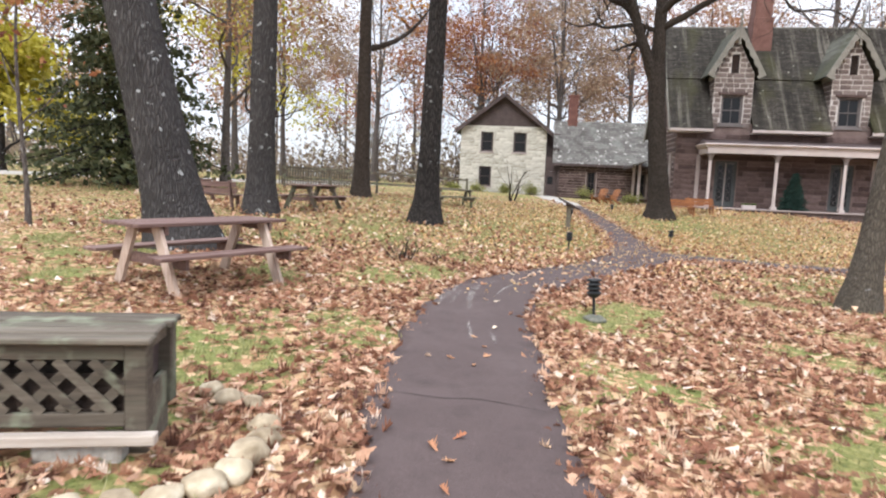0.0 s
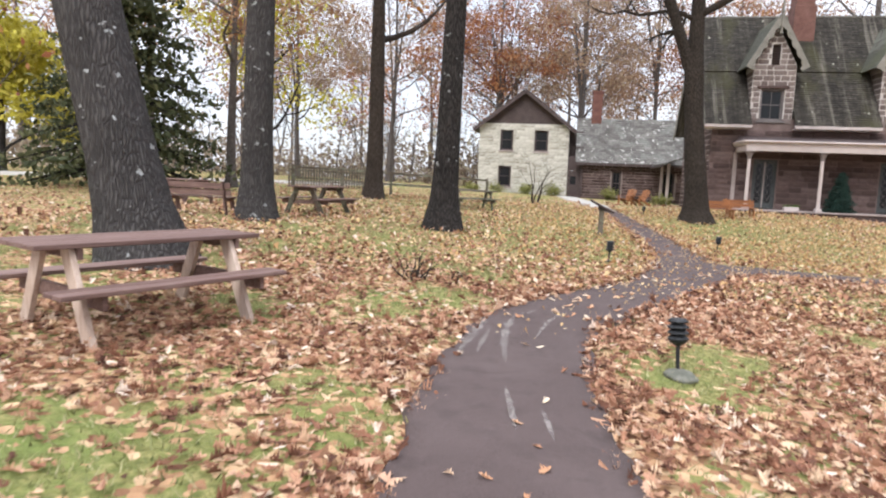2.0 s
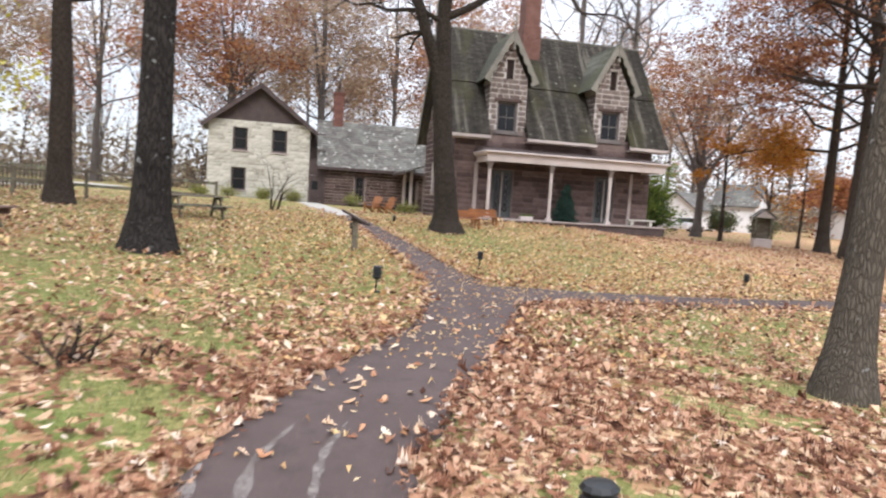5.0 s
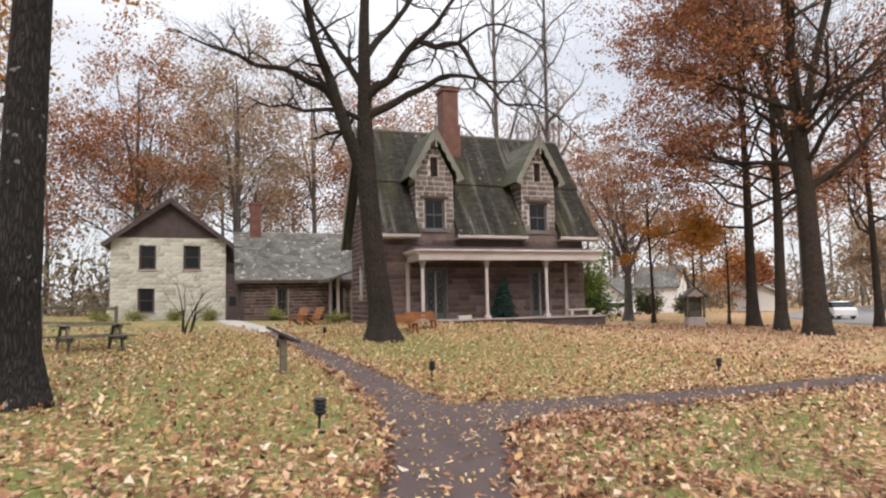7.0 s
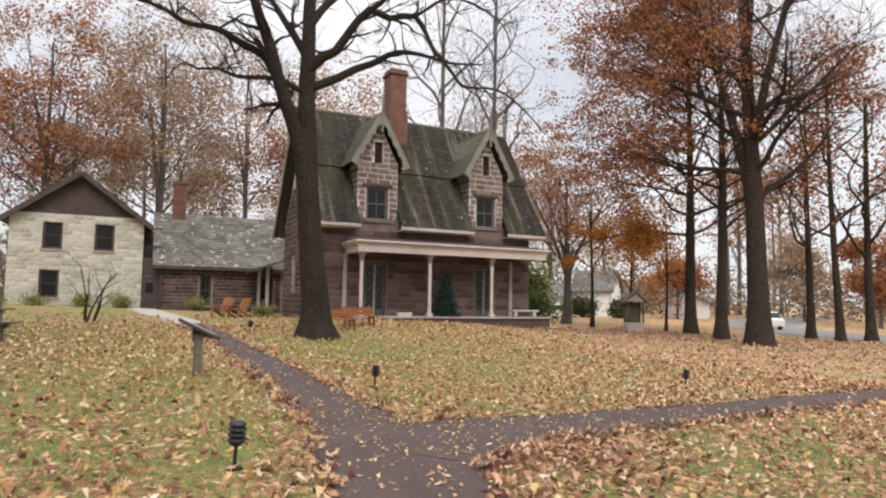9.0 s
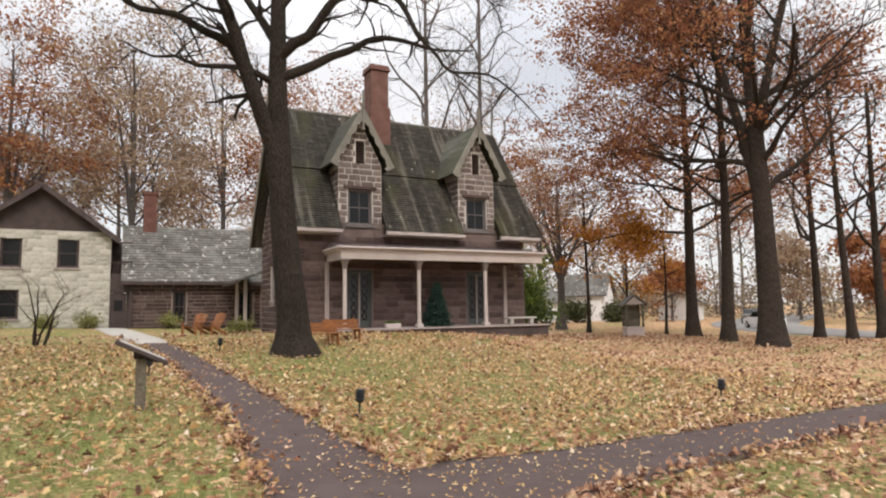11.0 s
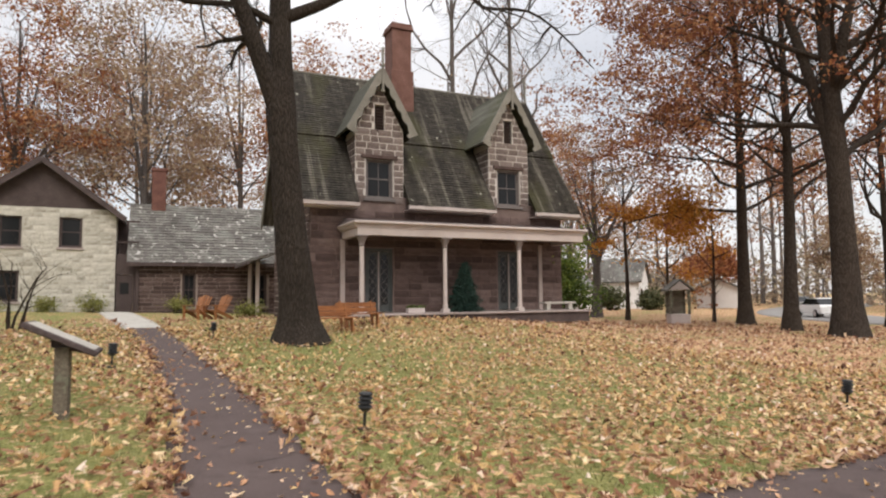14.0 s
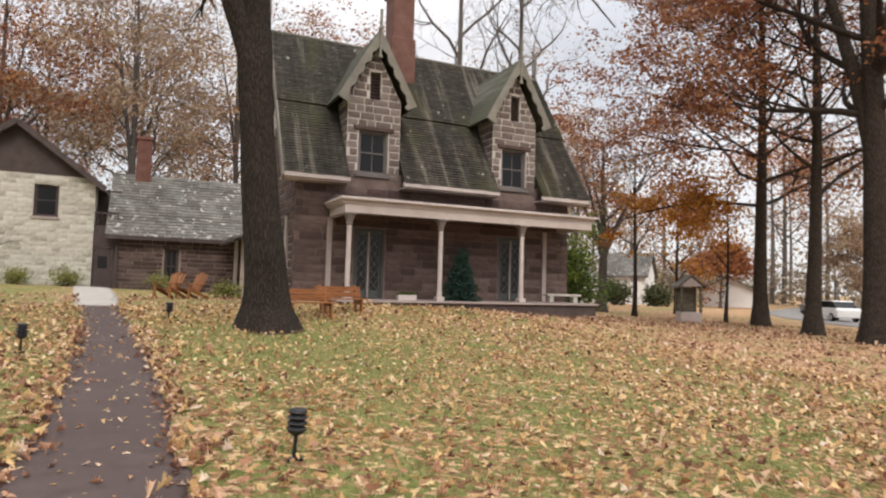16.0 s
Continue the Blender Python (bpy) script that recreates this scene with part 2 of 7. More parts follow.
SHINGLE = shingle_material("mossy_shingle", (0.012, 0.01, 0.0085), (0.034, 0.03, 0.0245), (0.088, 0.078, 0.064), (0.047, 0.045, 0.021), (0.16, 0.148, 0.122))
DORMER_SHINGLE = shingle_material("greenish_shingle", (0.03, 0.03, 0.022), (0.062, 0.061, 0.046), (0.11, 0.108, 0.085), (0.07, 0.073, 0.044), (0.14, 0.14, 0.115))
MOSSY_STONE = surface("mossy_stone", (0.06, 0.06, 0.045), (0.12, 0.12, 0.095), (0.2, 0.19, 0.16), 14, 3, 0.95, 0.6, 0.01)
GREY_SLATE = surface("grey_slate", (0.05, 0.047, 0.042), (0.105, 0.098, 0.088), (0.215, 0.205, 0.188), 9, 0.7, 0.9, 0.6, 0.015, island=0.16, stain=(0.17, 0.17, 0.155))


def add_specks(m, colour, scale, lo, hi):
    """Pale lichen specks over a finished surface."""
    n, l = m.node_tree.nodes, m.node_tree.links
    b = n["Principled BSDF"]
    base = b.inputs["Base Color"].links[0].from_socket
    k = noise_node(n, l, scale, 3, n.new("ShaderNodeTexCoord").outputs["Object"], 0.55)
    l.new(mix_node(n, l, base, colour, range_node(n, l, k, lo, hi, 0, 0.85)), b.inputs["Base Color"])


add_specks(GREY_SLATE, (0.46, 0.45, 0.42), 3.2, 0.62, 0.66)
add_specks(WHITEWASH, (0.13, 0.11, 0.09), 2.6, 0.67, 0.7)
add_specks(SHINGLE, (0.34, 0.33, 0.28), 3.6, 0.7, 0.73)
BRICK = surface("red_chimney_brick", (0.07, 0.032, 0.025), (0.14, 0.062, 0.048), (0.22, 0.11, 0.09), 22, 1.5, 0.92, 0.6, 0.01, vary=0.25)
BRICK_JOINT = surface("brick_joint", (0.08, 0.038, 0.03), (0.14, 0.07, 0.056), (0.2, 0.115, 0.095), 30, 2, 0.95, 0.4, 0.006)
GLASS = glass("window_glass")
DOOR_PAINT = surface("dark_green_grey_paint", (0.03, 0.034, 0.034), (0.05, 0.056, 0.056), (0.08, 0.085, 0.085), 25, 1.5, 0.6, 0.2, 0.003)
TABLE_WOOD = surface("weathered_red_wood", (0.075, 0.04, 0.033), (0.15, 0.09, 0.075), (0.27, 0.19, 0.165), 18, 1.5, 0.75, 0.5, 0.006, (0.12, 1.6, 1.6), vary=0.12)
LEG_WOOD = surface("worn_pale_wood", (0.24, 0.16, 0.12), (0.45, 0.34, 0.27), (0.62, 0.51, 0.43), 18, 1.5, 0.75, 0.5, 0.006, (1.6, 1.6, 0.2), vary=0.1)
BENCH_WOOD = surface("orange_brown_wood", (0.13, 0.045, 0.015), (0.27, 0.105, 0.035), (0.4, 0.18, 0.075), 16, 1.5, 0.6, 0.3, 0.004, (0.2, 1.6, 1.6), vary=0.1)
GREY_WOOD = surface("weathered_grey_wood", (0.04, 0.031, 0.022), (0.105, 0.086, 0.064), (0.2, 0.17, 0.132), 16, 1.8, 0.85, 0.6, 0.006, (0.15, 1.8, 1.8), vary=0.12, stain=(0.1, 0.115, 0.075))
add_specks(GREY_WOOD, (0.2, 0.215, 0.15), 4.5, 0.54, 0.68)
PALE_WOOD = surface("pale_new_wood", (0.3, 0.24, 0.19), (0.45, 0.39, 0.33), (0.56, 0.5, 0.44), 16, 1.8, 0.8, 0.4, 0.004, (0.15, 1.8, 1.8))
BLACK_METAL = surface("black_lamp_plastic", (0.006, 0.007, 0.008), (0.013, 0.014, 0.015), (0.025, 0.026, 0.028), 40, 4, 0.45, 0.15, 0.002)
CONCRETE = surface("pale_concrete", (0.26, 0.24, 0.21), (0.4, 0.38, 0.34), (0.52, 0.5, 0.46), 30, 1.5, 0.9, 0.4, 0.006)
ROCK = surface("pale_field_stone", (0.17, 0.125, 0.075), (0.38, 0.31, 0.21), (0.58, 0.52, 0.39), 7, 3, 0.92, 1.0, 0.03, vary=0.2)
WHITE_PAINT = surface("white_house_paint", (0.6, 0.6, 0.6), (0.74, 0.74, 0.74), (0.82, 0.82, 0.82), 10, 0.8, 0.7, 0.2, 0.005)


def leaf_material(name, stops, rough=0.75, glow=0.35):
    """Leaves: colour by loose piece, light passing through them."""
    m, n, l, b = shader(name, rough, 0, 0.3)
    r = n.new("ShaderNodeNewGeometry").outputs["Random Per Island"]
    col = ramp_node(n, l, r, stops)
    k = noise_node(n, l, 30, 3, n.new("ShaderNodeTexCoord").outputs["Object"])
    col = mix_node(n, l, col, (0.05, 0.03, 0.015), math_node(n, l, "MULTIPLY", range_node(n, l, k, 0.45, 0.8), 0.5))
    l.new(col, b.inputs["Base Color"])
    if glow:
        t = n.new("ShaderNodeBsdfTranslucent")
        l.new(col, t.inputs["Color"])
        mix = n.new("ShaderNodeMixShader")
        mix.inputs[0].default_value = glow
        l.new(b.outputs[0], mix.inputs[1])
        l.new(t.outputs[0], mix.inputs[2])
        l.new(mix.outputs[0], n["Material Output"].inputs["Surface"])
    return m


LITTER = leaf_material("fallen_oak_leaves", [(0.0, (0.075, 0.03, 0.019)), (0.3, (0.24, 0.105, 0.062)), (0.58, (0.43, 0.23, 0.14)), (0.8, (0.58, 0.37, 0.25)), (0.9, (0.66, 0.48, 0.31)), (1.0, (0.74, 0.62, 0.52))], 0.8, 0.15)
PALE_LITTER = leaf_material("pale_fallen_leaves", [(0.0, (0.32, 0.165, 0.075)), (0.4, (0.52, 0.32, 0.145)), (0.75, (0.66, 0.46, 0.22)), (1.0, (0.76, 0.6, 0.37))], 0.8, 0.15)
RUST_LEAF = leaf_material("rust_oak_foliage", [(0.0, (0.16, 0.056, 0.036)), (0.35, (0.28, 0.105, 0.055)), (0.7, (0.4, 0.17, 0.075)), (1.0, (0.54, 0.29, 0.13))], 0.75, 0.5)
FADED_LEAF = leaf_material("faded_brown_foliage", [(0.0, (0.22, 0.14, 0.1)), (0.4, (0.34, 0.225, 0.155)), (0.75, (0.44, 0.32, 0.21)), (1.0, (0.53, 0.43, 0.28))], 0.75, 0.5)
BRUSH = leaf_material("grey_brown_undergrowth", [(0.0, (0.17, 0.13, 0.1)), (0.4, (0.28, 0.22, 0.165)), (0.8, (0.38, 0.31, 0.23)), (1.0, (0.46, 0.42, 0.26))])
ORANGE_LEAF = leaf_material("orange_foliage", [(0.0, (0.3, 0.1, 0.015)), (0.5, (0.44, 0.18, 0.025)), (1.0, (0.56, 0.3, 0.06))])
TAN_LEAF = leaf_material("tan_foliage", [(0.0, (0.2, 0.1, 0.06)), (0.5, (0.36, 0.2, 0.11)), (1.0, (0.5, 0.34, 0.2))])
YELLOW_LEAF = leaf_material("yellow_foliage", [(0.0, (0.33, 0.3, 0.03)), (0.5, (0.5, 0.44, 0.05)), (1.0, (0.62, 0.56, 0.14))])
GREEN_LEAF = leaf_material("green_foliage", [(0.0, (0.04, 0.075, 0.015)), (0.5, (0.085, 0.14, 0.03)), (1.0, (0.17, 0.23, 0.06))])
FRESH_GREEN = leaf_material("fresh_green_foliage", [(0.0, (0.08, 0.13, 0.02)), (0.5, (0.16, 0.23, 0.04)), (1.0, (0.28, 0.33, 0.08))], 0.75, 0.45)
YELLOW_GREEN = leaf_material("yellow_green_foliage", [(0.0, (0.14, 0.16, 0.04)), (0.5, (0.26, 0.27, 0.08)), (1.0, (0.4, 0.38, 0.15))])
PINE_LEAF = leaf_material("dark_conifer_needles", [(0.0, (0.034, 0.046, 0.018)), (0.5, (0.065, 0.078, 0.033)), (1.0, (0.125, 0.13, 0.06))], 0.7, 0.2)
SPRUCE_LEAF = leaf_material("artificial_spruce", [(0.0, (0.008, 0.028, 0.022)), (0.5, (0.014, 0.046, 0.036)), (1.0, (0.03, 0.075, 0.06))], 0.7, 0.1)
GRASS = leaf_material("lawn_grass", [(0.0, (0.125, 0.14, 0.052)), (0.4, (0.22, 0.235, 0.092)), (0.7, (0.34, 0.325, 0.15)), (1.0, (0.47, 0.425, 0.245))], 0.8, 0.25)


# ---- lie of the land ----
def bell(x, y, cx, cy, sx, sy):
    return np.exp(-(((x - cx) / sx) ** 2) - ((y - cy) / sy) ** 2)


def land(x, y):
    """Height of the ground: it dips to the right of the path and rises to the house."""
    t, s = np.tanh, np.tanh((y - 29) / 8)
    return (0.259 - 0.444 * t(x / 15) + 0.132 * s - 0.205 * t((x - 26) / 10) * (1 + s) - 0.203 * bell(x, y, 13, 18, 8, 8) + 0.282 * bell(x, y, -4, 19, 6, 9) + 0.009 * bell(x, y, 5, 13, 4, 6) + 0.446 * bell(x, y, 18, 36, 9, 6) + 0.156 * t((y - 46) / 10))


def smoothstep(a, b, v):
    v = np.clip((v - a) / (b - a), 0, 1)
    return v * v * (3 - 2 * v)


def spline(points, step=0.15):
    """A smooth line through points (Catmull-Rom), every step metres or so."""
    p = [np.array(q, float) for q in points]
    p = [2 * p[0] - p[1], *p, 2 * p[-1] - p[-2]]
    out = []
    for a, b, c, d in zip(p, p[1:], p[2:], p[3:]):
        n = max(2, int(np.linalg.norm(c - b) / step))
        for i in range(n):
            t = i / n
            out.append(0.5 * (2 * b + (c - a) * t + (2 * a - 5 * b + 4 * c - d) * t * t + (3 * b - a - 3 * c + d) * t ** 3))
    out.append(p[-2])
    return np.array(out)


# main path, its branch to the right and the concrete walk: x, y and width along the middle line
MAIN = spline([(0.2, -9, 1.25), (0.2, -3, 1.25), (0.2, 1, 1.22), (0.2, 3, 1.2), (0.2, 4.1, 1.24), (0.26, 5.6, 1.3), (0.4, 7.0, 1.25), (0.72, 8.6, 1.2), (1.55, 10.1, 1.2), (2.7, 11.6, 1.25), (4.0, 13.6, 1.4), (5.0, 15.8, 1.75), (5.55, 18, 1.45), (5.9, 20.2, 1.25), (6.3, 22.8, 1.15), (6.7, 26.5, 1.05), (7.05, 32, 0.95), (7.15, 35.1, 0.9)])
BRANCH = spline([(5.1, 15.5, 1.7), (6.5, 16.4, 2.0), (8.2, 16.6, 1.6), (11.3, 16.65, 1.4), (15.5, 16.3, 1.3), (22, 15.0, 1.3), (32, 12.5, 1.3), (46, 9, 1.3)])
WALKWAY = spline([(7.15, 35.15, 0.95), (7.5, 40, 1.2), (7.9, 46, 1.4), (8.25, 52.8, 1.5)])


def off_path(x, y):
    """How far points lie outside the nearest path's edge (negative on a path)."""
    d = np.full(np.shape(x), 1e9)
    for line in (MAIN, BRANCH, WALKWAY):
        for px, py, w in line[::3]:
            d = np.minimum(d, np.hypot(x - px, y - py) - w / 2)
    return d


# ---- ground ----
def axis_steps(lo, hi, fine, far):
    """Grid lines: fine from lo to hi, ever wider out to far."""
    mid = list(np.arange(lo, hi + fine, fine))
    out, s, left, right = [], fine, lo, hi + fine
    a, b = [], []
    while left > -far:
        s *= 1.25
        left, right = left - s, right + s
        a.append(left), b.append(right)
    return np.array(a[::-1] + mid + b)


def litter_density(x, y):
    """Share of the ground that fallen leaves cover: thick round the start, thinner on the lawn by the house."""
    near = 1 - smoothstep(6, 15, np.hypot((x - 1.5) / 1.3, y - 3))
    right = smoothstep(1, 3.5, x) * (1 - smoothstep(10, 15.5, y)) * 0.95
    left = smoothstep(0, -4, x) * (1 - smoothstep(20, 38, y)) * 0.64
    edge = 0.4 * np.exp(-np.maximum(off_path(x, y), 0) / 0.45)
    far_right = smoothstep(12, 21, x) * 0.92
    d = np.maximum.reduce([0.85 * near, right, left, far_right, 0.42 + 0.2 * smoothstep(9, 15, x)]) + edge
    patch = np.sin(x * 1.9 + 1.3 * np.sin(y * 1.1)) * np.sin(y * 1.6 + 1.7 * np.sin(x * 0.8 + 2)) + 0.5 * np.sin(x * 4.1 + y * 2.7) + 0.25 * np.sin(x * 9.1 - y * 7.7)
    clear = 0.75 * smoothstep(0.25, 0.85, patch) + 0.9 * bell(x, y, 2.15, 7.75, 0.7, 0.55) + 0.7 * bell(x, y, -2.0, 5.2, 0.9, 0.7) + 0.6 * bell(x, y, -0.9, 9.3, 0.7, 1.1) + 0.45 * bell(x, y, 10.5, 28, 3, 3) + 0.25 * bell(x, y, 3.5, 21, 2.5, 5)
    return np.clip(d - clear, 0.05, 1)


gx, gy = axis_steps(-12, 20, 0.4, 1800), axis_steps(-4, 36, 0.4, 1800)
X, Y = np.meshgrid(gx, gy)
Z = land(X, Y) + 0.012 * np.sin(X * 2.3 + Y) * np.sin(Y * 1.9 - X * 0.6)
Z -= 0.05 * (off_path(X, Y) < 0.1)
nx, ny = len(gx), len(gy)
ground_faces = [(j * nx + i, j * nx + i + 1, (j + 1) * nx + i + 1, (j + 1) * nx + i) for j in range(ny - 1) for i in range(nx - 1)]
ground_mesh = mesh_from("ground", np.stack([X, Y, Z], -1).reshape(-1, 3), ground_faces, True)
cover = ground_mesh.attributes.new("litter", "FLOAT", "POINT")
cover.data.foreach_set("value", litter_density(X, Y).reshape(-1).astype(np.float32))


def ground_material():
    m, n, l, b = shader("leafy_lawn", 0.95, 0, 0.2)
    p = n.new("ShaderNodeTexCoord").outputs["Object"]
    a = n.new("ShaderNodeAttribute")
    a.attribute_name = "litter"
    speck = n.new("ShaderNodeTexVoronoi")
    speck.inputs["Scale"].default_value = 13.0
    l.new(p, speck.inputs["Vector"])
    sep = n.new("ShaderNodeSeparateColor")
    l.new(speck.outputs["Color"], sep.inputs[0])
    leaf = ramp_node(n, l, sep.outputs[0], [(0.0, (0.15, 0.07, 0.04)), (0.35, (0.34, 0.185, 0.1)), (0.65, (0.5, 0.31, 0.17)), (1.0, (0.62, 0.45, 0.27))])
    grass = ramp_node(n, l, noise_node(n, l, 14, 6, p, 0.7), [(0.25, (0.075, 0.085, 0.026)), (0.45, (0.17, 0.175, 0.055)), (0.6, (0.29, 0.26, 0.1)), (0.8, (0.43, 0.36, 0.19))])
    green = range_node(n, l, noise_node(n, l, 0.7, 3, p), 0.48, 0.66)
    grass = mix_node(n, l, grass, (0.16, 0.205, 0.055), math_node(n, l, "MULTIPLY", green, 0.8))
    pick = math_node(n, l, "ADD", sep.outputs[1], math_node(n, l, "MULTIPLY", math_node(n, l, "SUBTRACT", noise_node(n, l, 2.5, 4, p), 0.5), 0.6))
    fac = math_node(n, l, "GREATER_THAN", a.outputs["Fac"], pick)
    col = mix_node(n, l, grass, leaf, fac)
    l.new(col, b.inputs["Base Color"])
    bump_node(n, l, b, math_node(n, l, "ADD", noise_node(n, l, 30, 5, p), math_node(n, l, "MULTIPLY", speck.outputs["Distance"], 0.8)), 0.9, 0.04)
    return m


GROUND = ground_material()
tagged(mesh_part("ground", ground_mesh, GROUND), "uneven lawn covered with brown fallen oak leaves", "ground", kind="structure")


def asphalt_material():
    m, n, l, b = shader("worn_asphalt", 0.9, 0, 0.3)
    p = n.new("ShaderNodeTexCoord").outputs["Object"]
    g = noise_node(n, l, 160, 3, p, 0.7)
    col = ramp_node(n, l, g, [(0.3, (0.044, 0.03, 0.028)), (0.5, (0.077, 0.055, 0.051)), (0.72, (0.13, 0.098, 0.092))])
    blot = noise_node(n, l, 1.1, 5, p, 0.6)
    col = mix_node(n, l, col, (0.108, 0.08, 0.075), range_node(n, l, blot, 0.45, 0.7, 0, 0.6))
    damp = noise_node(n, l, 3.5, 5, p, 0.65)
    col = mix_node(n, l, col, (0.046, 0.033, 0.031), range_node(n, l, damp, 0.52, 0.7, 0, 0.5))
    l.new(col, b.inputs["Base Color"])
    bump_node(n, l, b, g, 0.5, 0.006)
    return m


ASPHALT = asphalt_material()


def ribbon(name, line, material, label, lift=0.03, across=8):
    """A path: a low slab along the line, with slightly ragged edges that run down into the soil."""
    t = np.gradient(line[:, :2], axis=0)
    t /= np.linalg.norm(t, axis=1)[:, None]
    side = np.stack([-t[:, 1], t[:, 0]], 1)
    k = np.arange(len(line))
    wob_l = 0.035 * np.sin(k * 0.9) + 0.03 * np.sin(k * 0.37 + 1) + 0.02 * np.sin(k * 2.3)
    wob_r = 0.035 * np.sin(k * 0.8 + 2) + 0.03 * np.sin(k * 0.41) + 0.02 * np.sin(k * 2.1 + 1)
    verts = []
    for i in range(across + 3):
        f = np.clip((i - 1) / across, 0, 1) * 2 - 1
        w = line[:, 2] / 2 + np.where(f < 0, wob_l, wob_r)
        edge = 0.04 if i in (0, across + 2) else 0.0
        p = line[:, :2] - side * (f * (w + edge))[:, None]
        z = land(p[:, 0], p[:, 1]) + (-0.06 if edge else lift + 0.012 * (1 - f * f))
        verts.append(np.column_stack([p, z]))
    v = np.stack(verts, 1).reshape(-1, 3)
    c = across + 3
    faces = [(j * c + i, (j + 1) * c + i, (j + 1) * c + i + 1, j * c + i + 1) for j in range(len(line) - 1) for i in range(c - 1)]
    ob = mesh_part(name, mesh_from(name, v, faces, True), material)
    return tagged(ob, label, "path", kind="structure")


ribbon("path", MAIN, ASPHALT, "winding dark asphalt footpath strewn with oak leaves")
ribbon("path", BRANCH, ASPHALT, "asphalt footpath branching off across the lawn", 0.034)
ribbon("walkway", WALKWAY, CONCRETE, "pale concrete walk leading to a brown door")


# ---- masonry pieces ----
def block_mesh(name, material, seed):
    """A unit block with worn edges; objects scale it to their size."""
    bm = bmesh.new()
    box(bm, (-0.5, -0.5, -0.5), (0.5, 0.5, 0.5), 0.04)
    rng = random.Random(seed)
    for v in bm.verts:
        v.co += Vector((rng.uniform(-1, 1), rng.uniform(-1, 1), rng.uniform(-1, 1))) * 0.022
    me = bpy.data.meshes.new(name)
    bm.to_mesh(me)
    bm.free()
    me.materials.append(material)
    return me


STONES = [block_mesh("stone", STONE, i) for i in range(4)]
PALE_STONES = [block_mesh("stone", PALE_STONE, i + 30) for i in range(4)]
WHITE_STONES = [block_mesh("stone", WHITEWASH, i + 10) for i in range(4)]


def lay(parent, meshes, origin, along, up0, up1, run0, run1, rows, mean, proud, inside=None, seed=0, joint=0.02, limit=300, name="stone", rough=0.0):
    """Lays coursed blocks on a wall face: along is the face's direction in the parent's x-y plane, proud its depth. inside(s, z) says where wall is."""
    rng = random.Random(seed)
    ax, ay = along
    h = (up1 - up0) / rows
    turn = math.atan2(ay, ax)
    made = 0
    for r in range(rows):
        z0 = up0 + r * h
        s = run0 - (0.5 * mean if r % 2 else 0) * rng.uniform(0.6, 1.2)
        while s < run1:
            w = mean * rng.uniform(0.6, 1.45)
            a, b = max(s, run0), min(s + w, run1)
            if run1 - b < 0.3 * mean:
                b = run1
            s = b
            if b - a < 0.25 * mean:
                continue
            z = z0 + h / 2
            if inside:
                # keep the longest stretch of the block that is wall
                best, start = (0, 0), None
                steps = [a + (b - a) * i / 16 for i in range(17)]
                for q in steps + [None]:
                    if q is not None and inside(q, z):
                        start = q if start is None else start
                        last = q
                    elif start is not None:
                        if last - start > best[1] - best[0]:
                            best = (start, last)
                        start = None
                if best[1] - best[0] < 0.1:
                    continue
                a, b = best
            c = (a + b) / 2
            if made >= limit:
                return
            made += 1
            ob = new(name, rng.choice(meshes))
            out = proud * rng.uniform(0.75, 1.2)
            ob.parent = parent
            ob.location = (origin[0] + ax * c, origin[1] + ay * c, z + rng.uniform(-1, 1) * rough)
            ob.rotation_euler = (0, 0, turn + (math.pi if rng.random() < 0.5 else 0))
            ob.scale = (b - a - joint, out * 2, h - joint * rng.uniform(0.8, 1.3))


def wall(bm, lo, hi, v0, v1, holes, axis="x"):
    """A wall panel from lo=(s, z) to hi=(s, z) between depths v0 and v1, with rectangular holes (s0, s1, z0, z1) through it."""
    xs = sorted({lo[0], hi[0], *[h[0] for h in holes], *[h[1] for h in holes]})
    zs = sorted({lo[1], hi[1], *[h[2] for h in holes], *[h[3] for h in holes]})
    for a, b in zip(xs, xs[1:]):
        run = None
        for c, d in zip(zs, zs[1:]):
            m = ((a + b) / 2, (c + d) / 2)
            free = any(h[0] < m[0] < h[1] and h[2] < m[1] < h[3] for h in holes)
            if free:
                if run:
                    box(bm, (a, v0, run[0]) if axis == "x" else (v0, a, run[0]), (b, v1, run[1]) if axis == "x" else (v1, b, run[1]))
                run = None
            else:
                run = (run[0], d) if run else (c, d)
        if run:
            box(bm, (a, v0, run[0]) if axis == "x" else (v0, a, run[0]), (b, v1, run[1]) if axis == "x" else (v1, b, run[1]))
    bmesh.ops.remove_doubles(bm, verts=bm.verts[:], dist=0.0005)


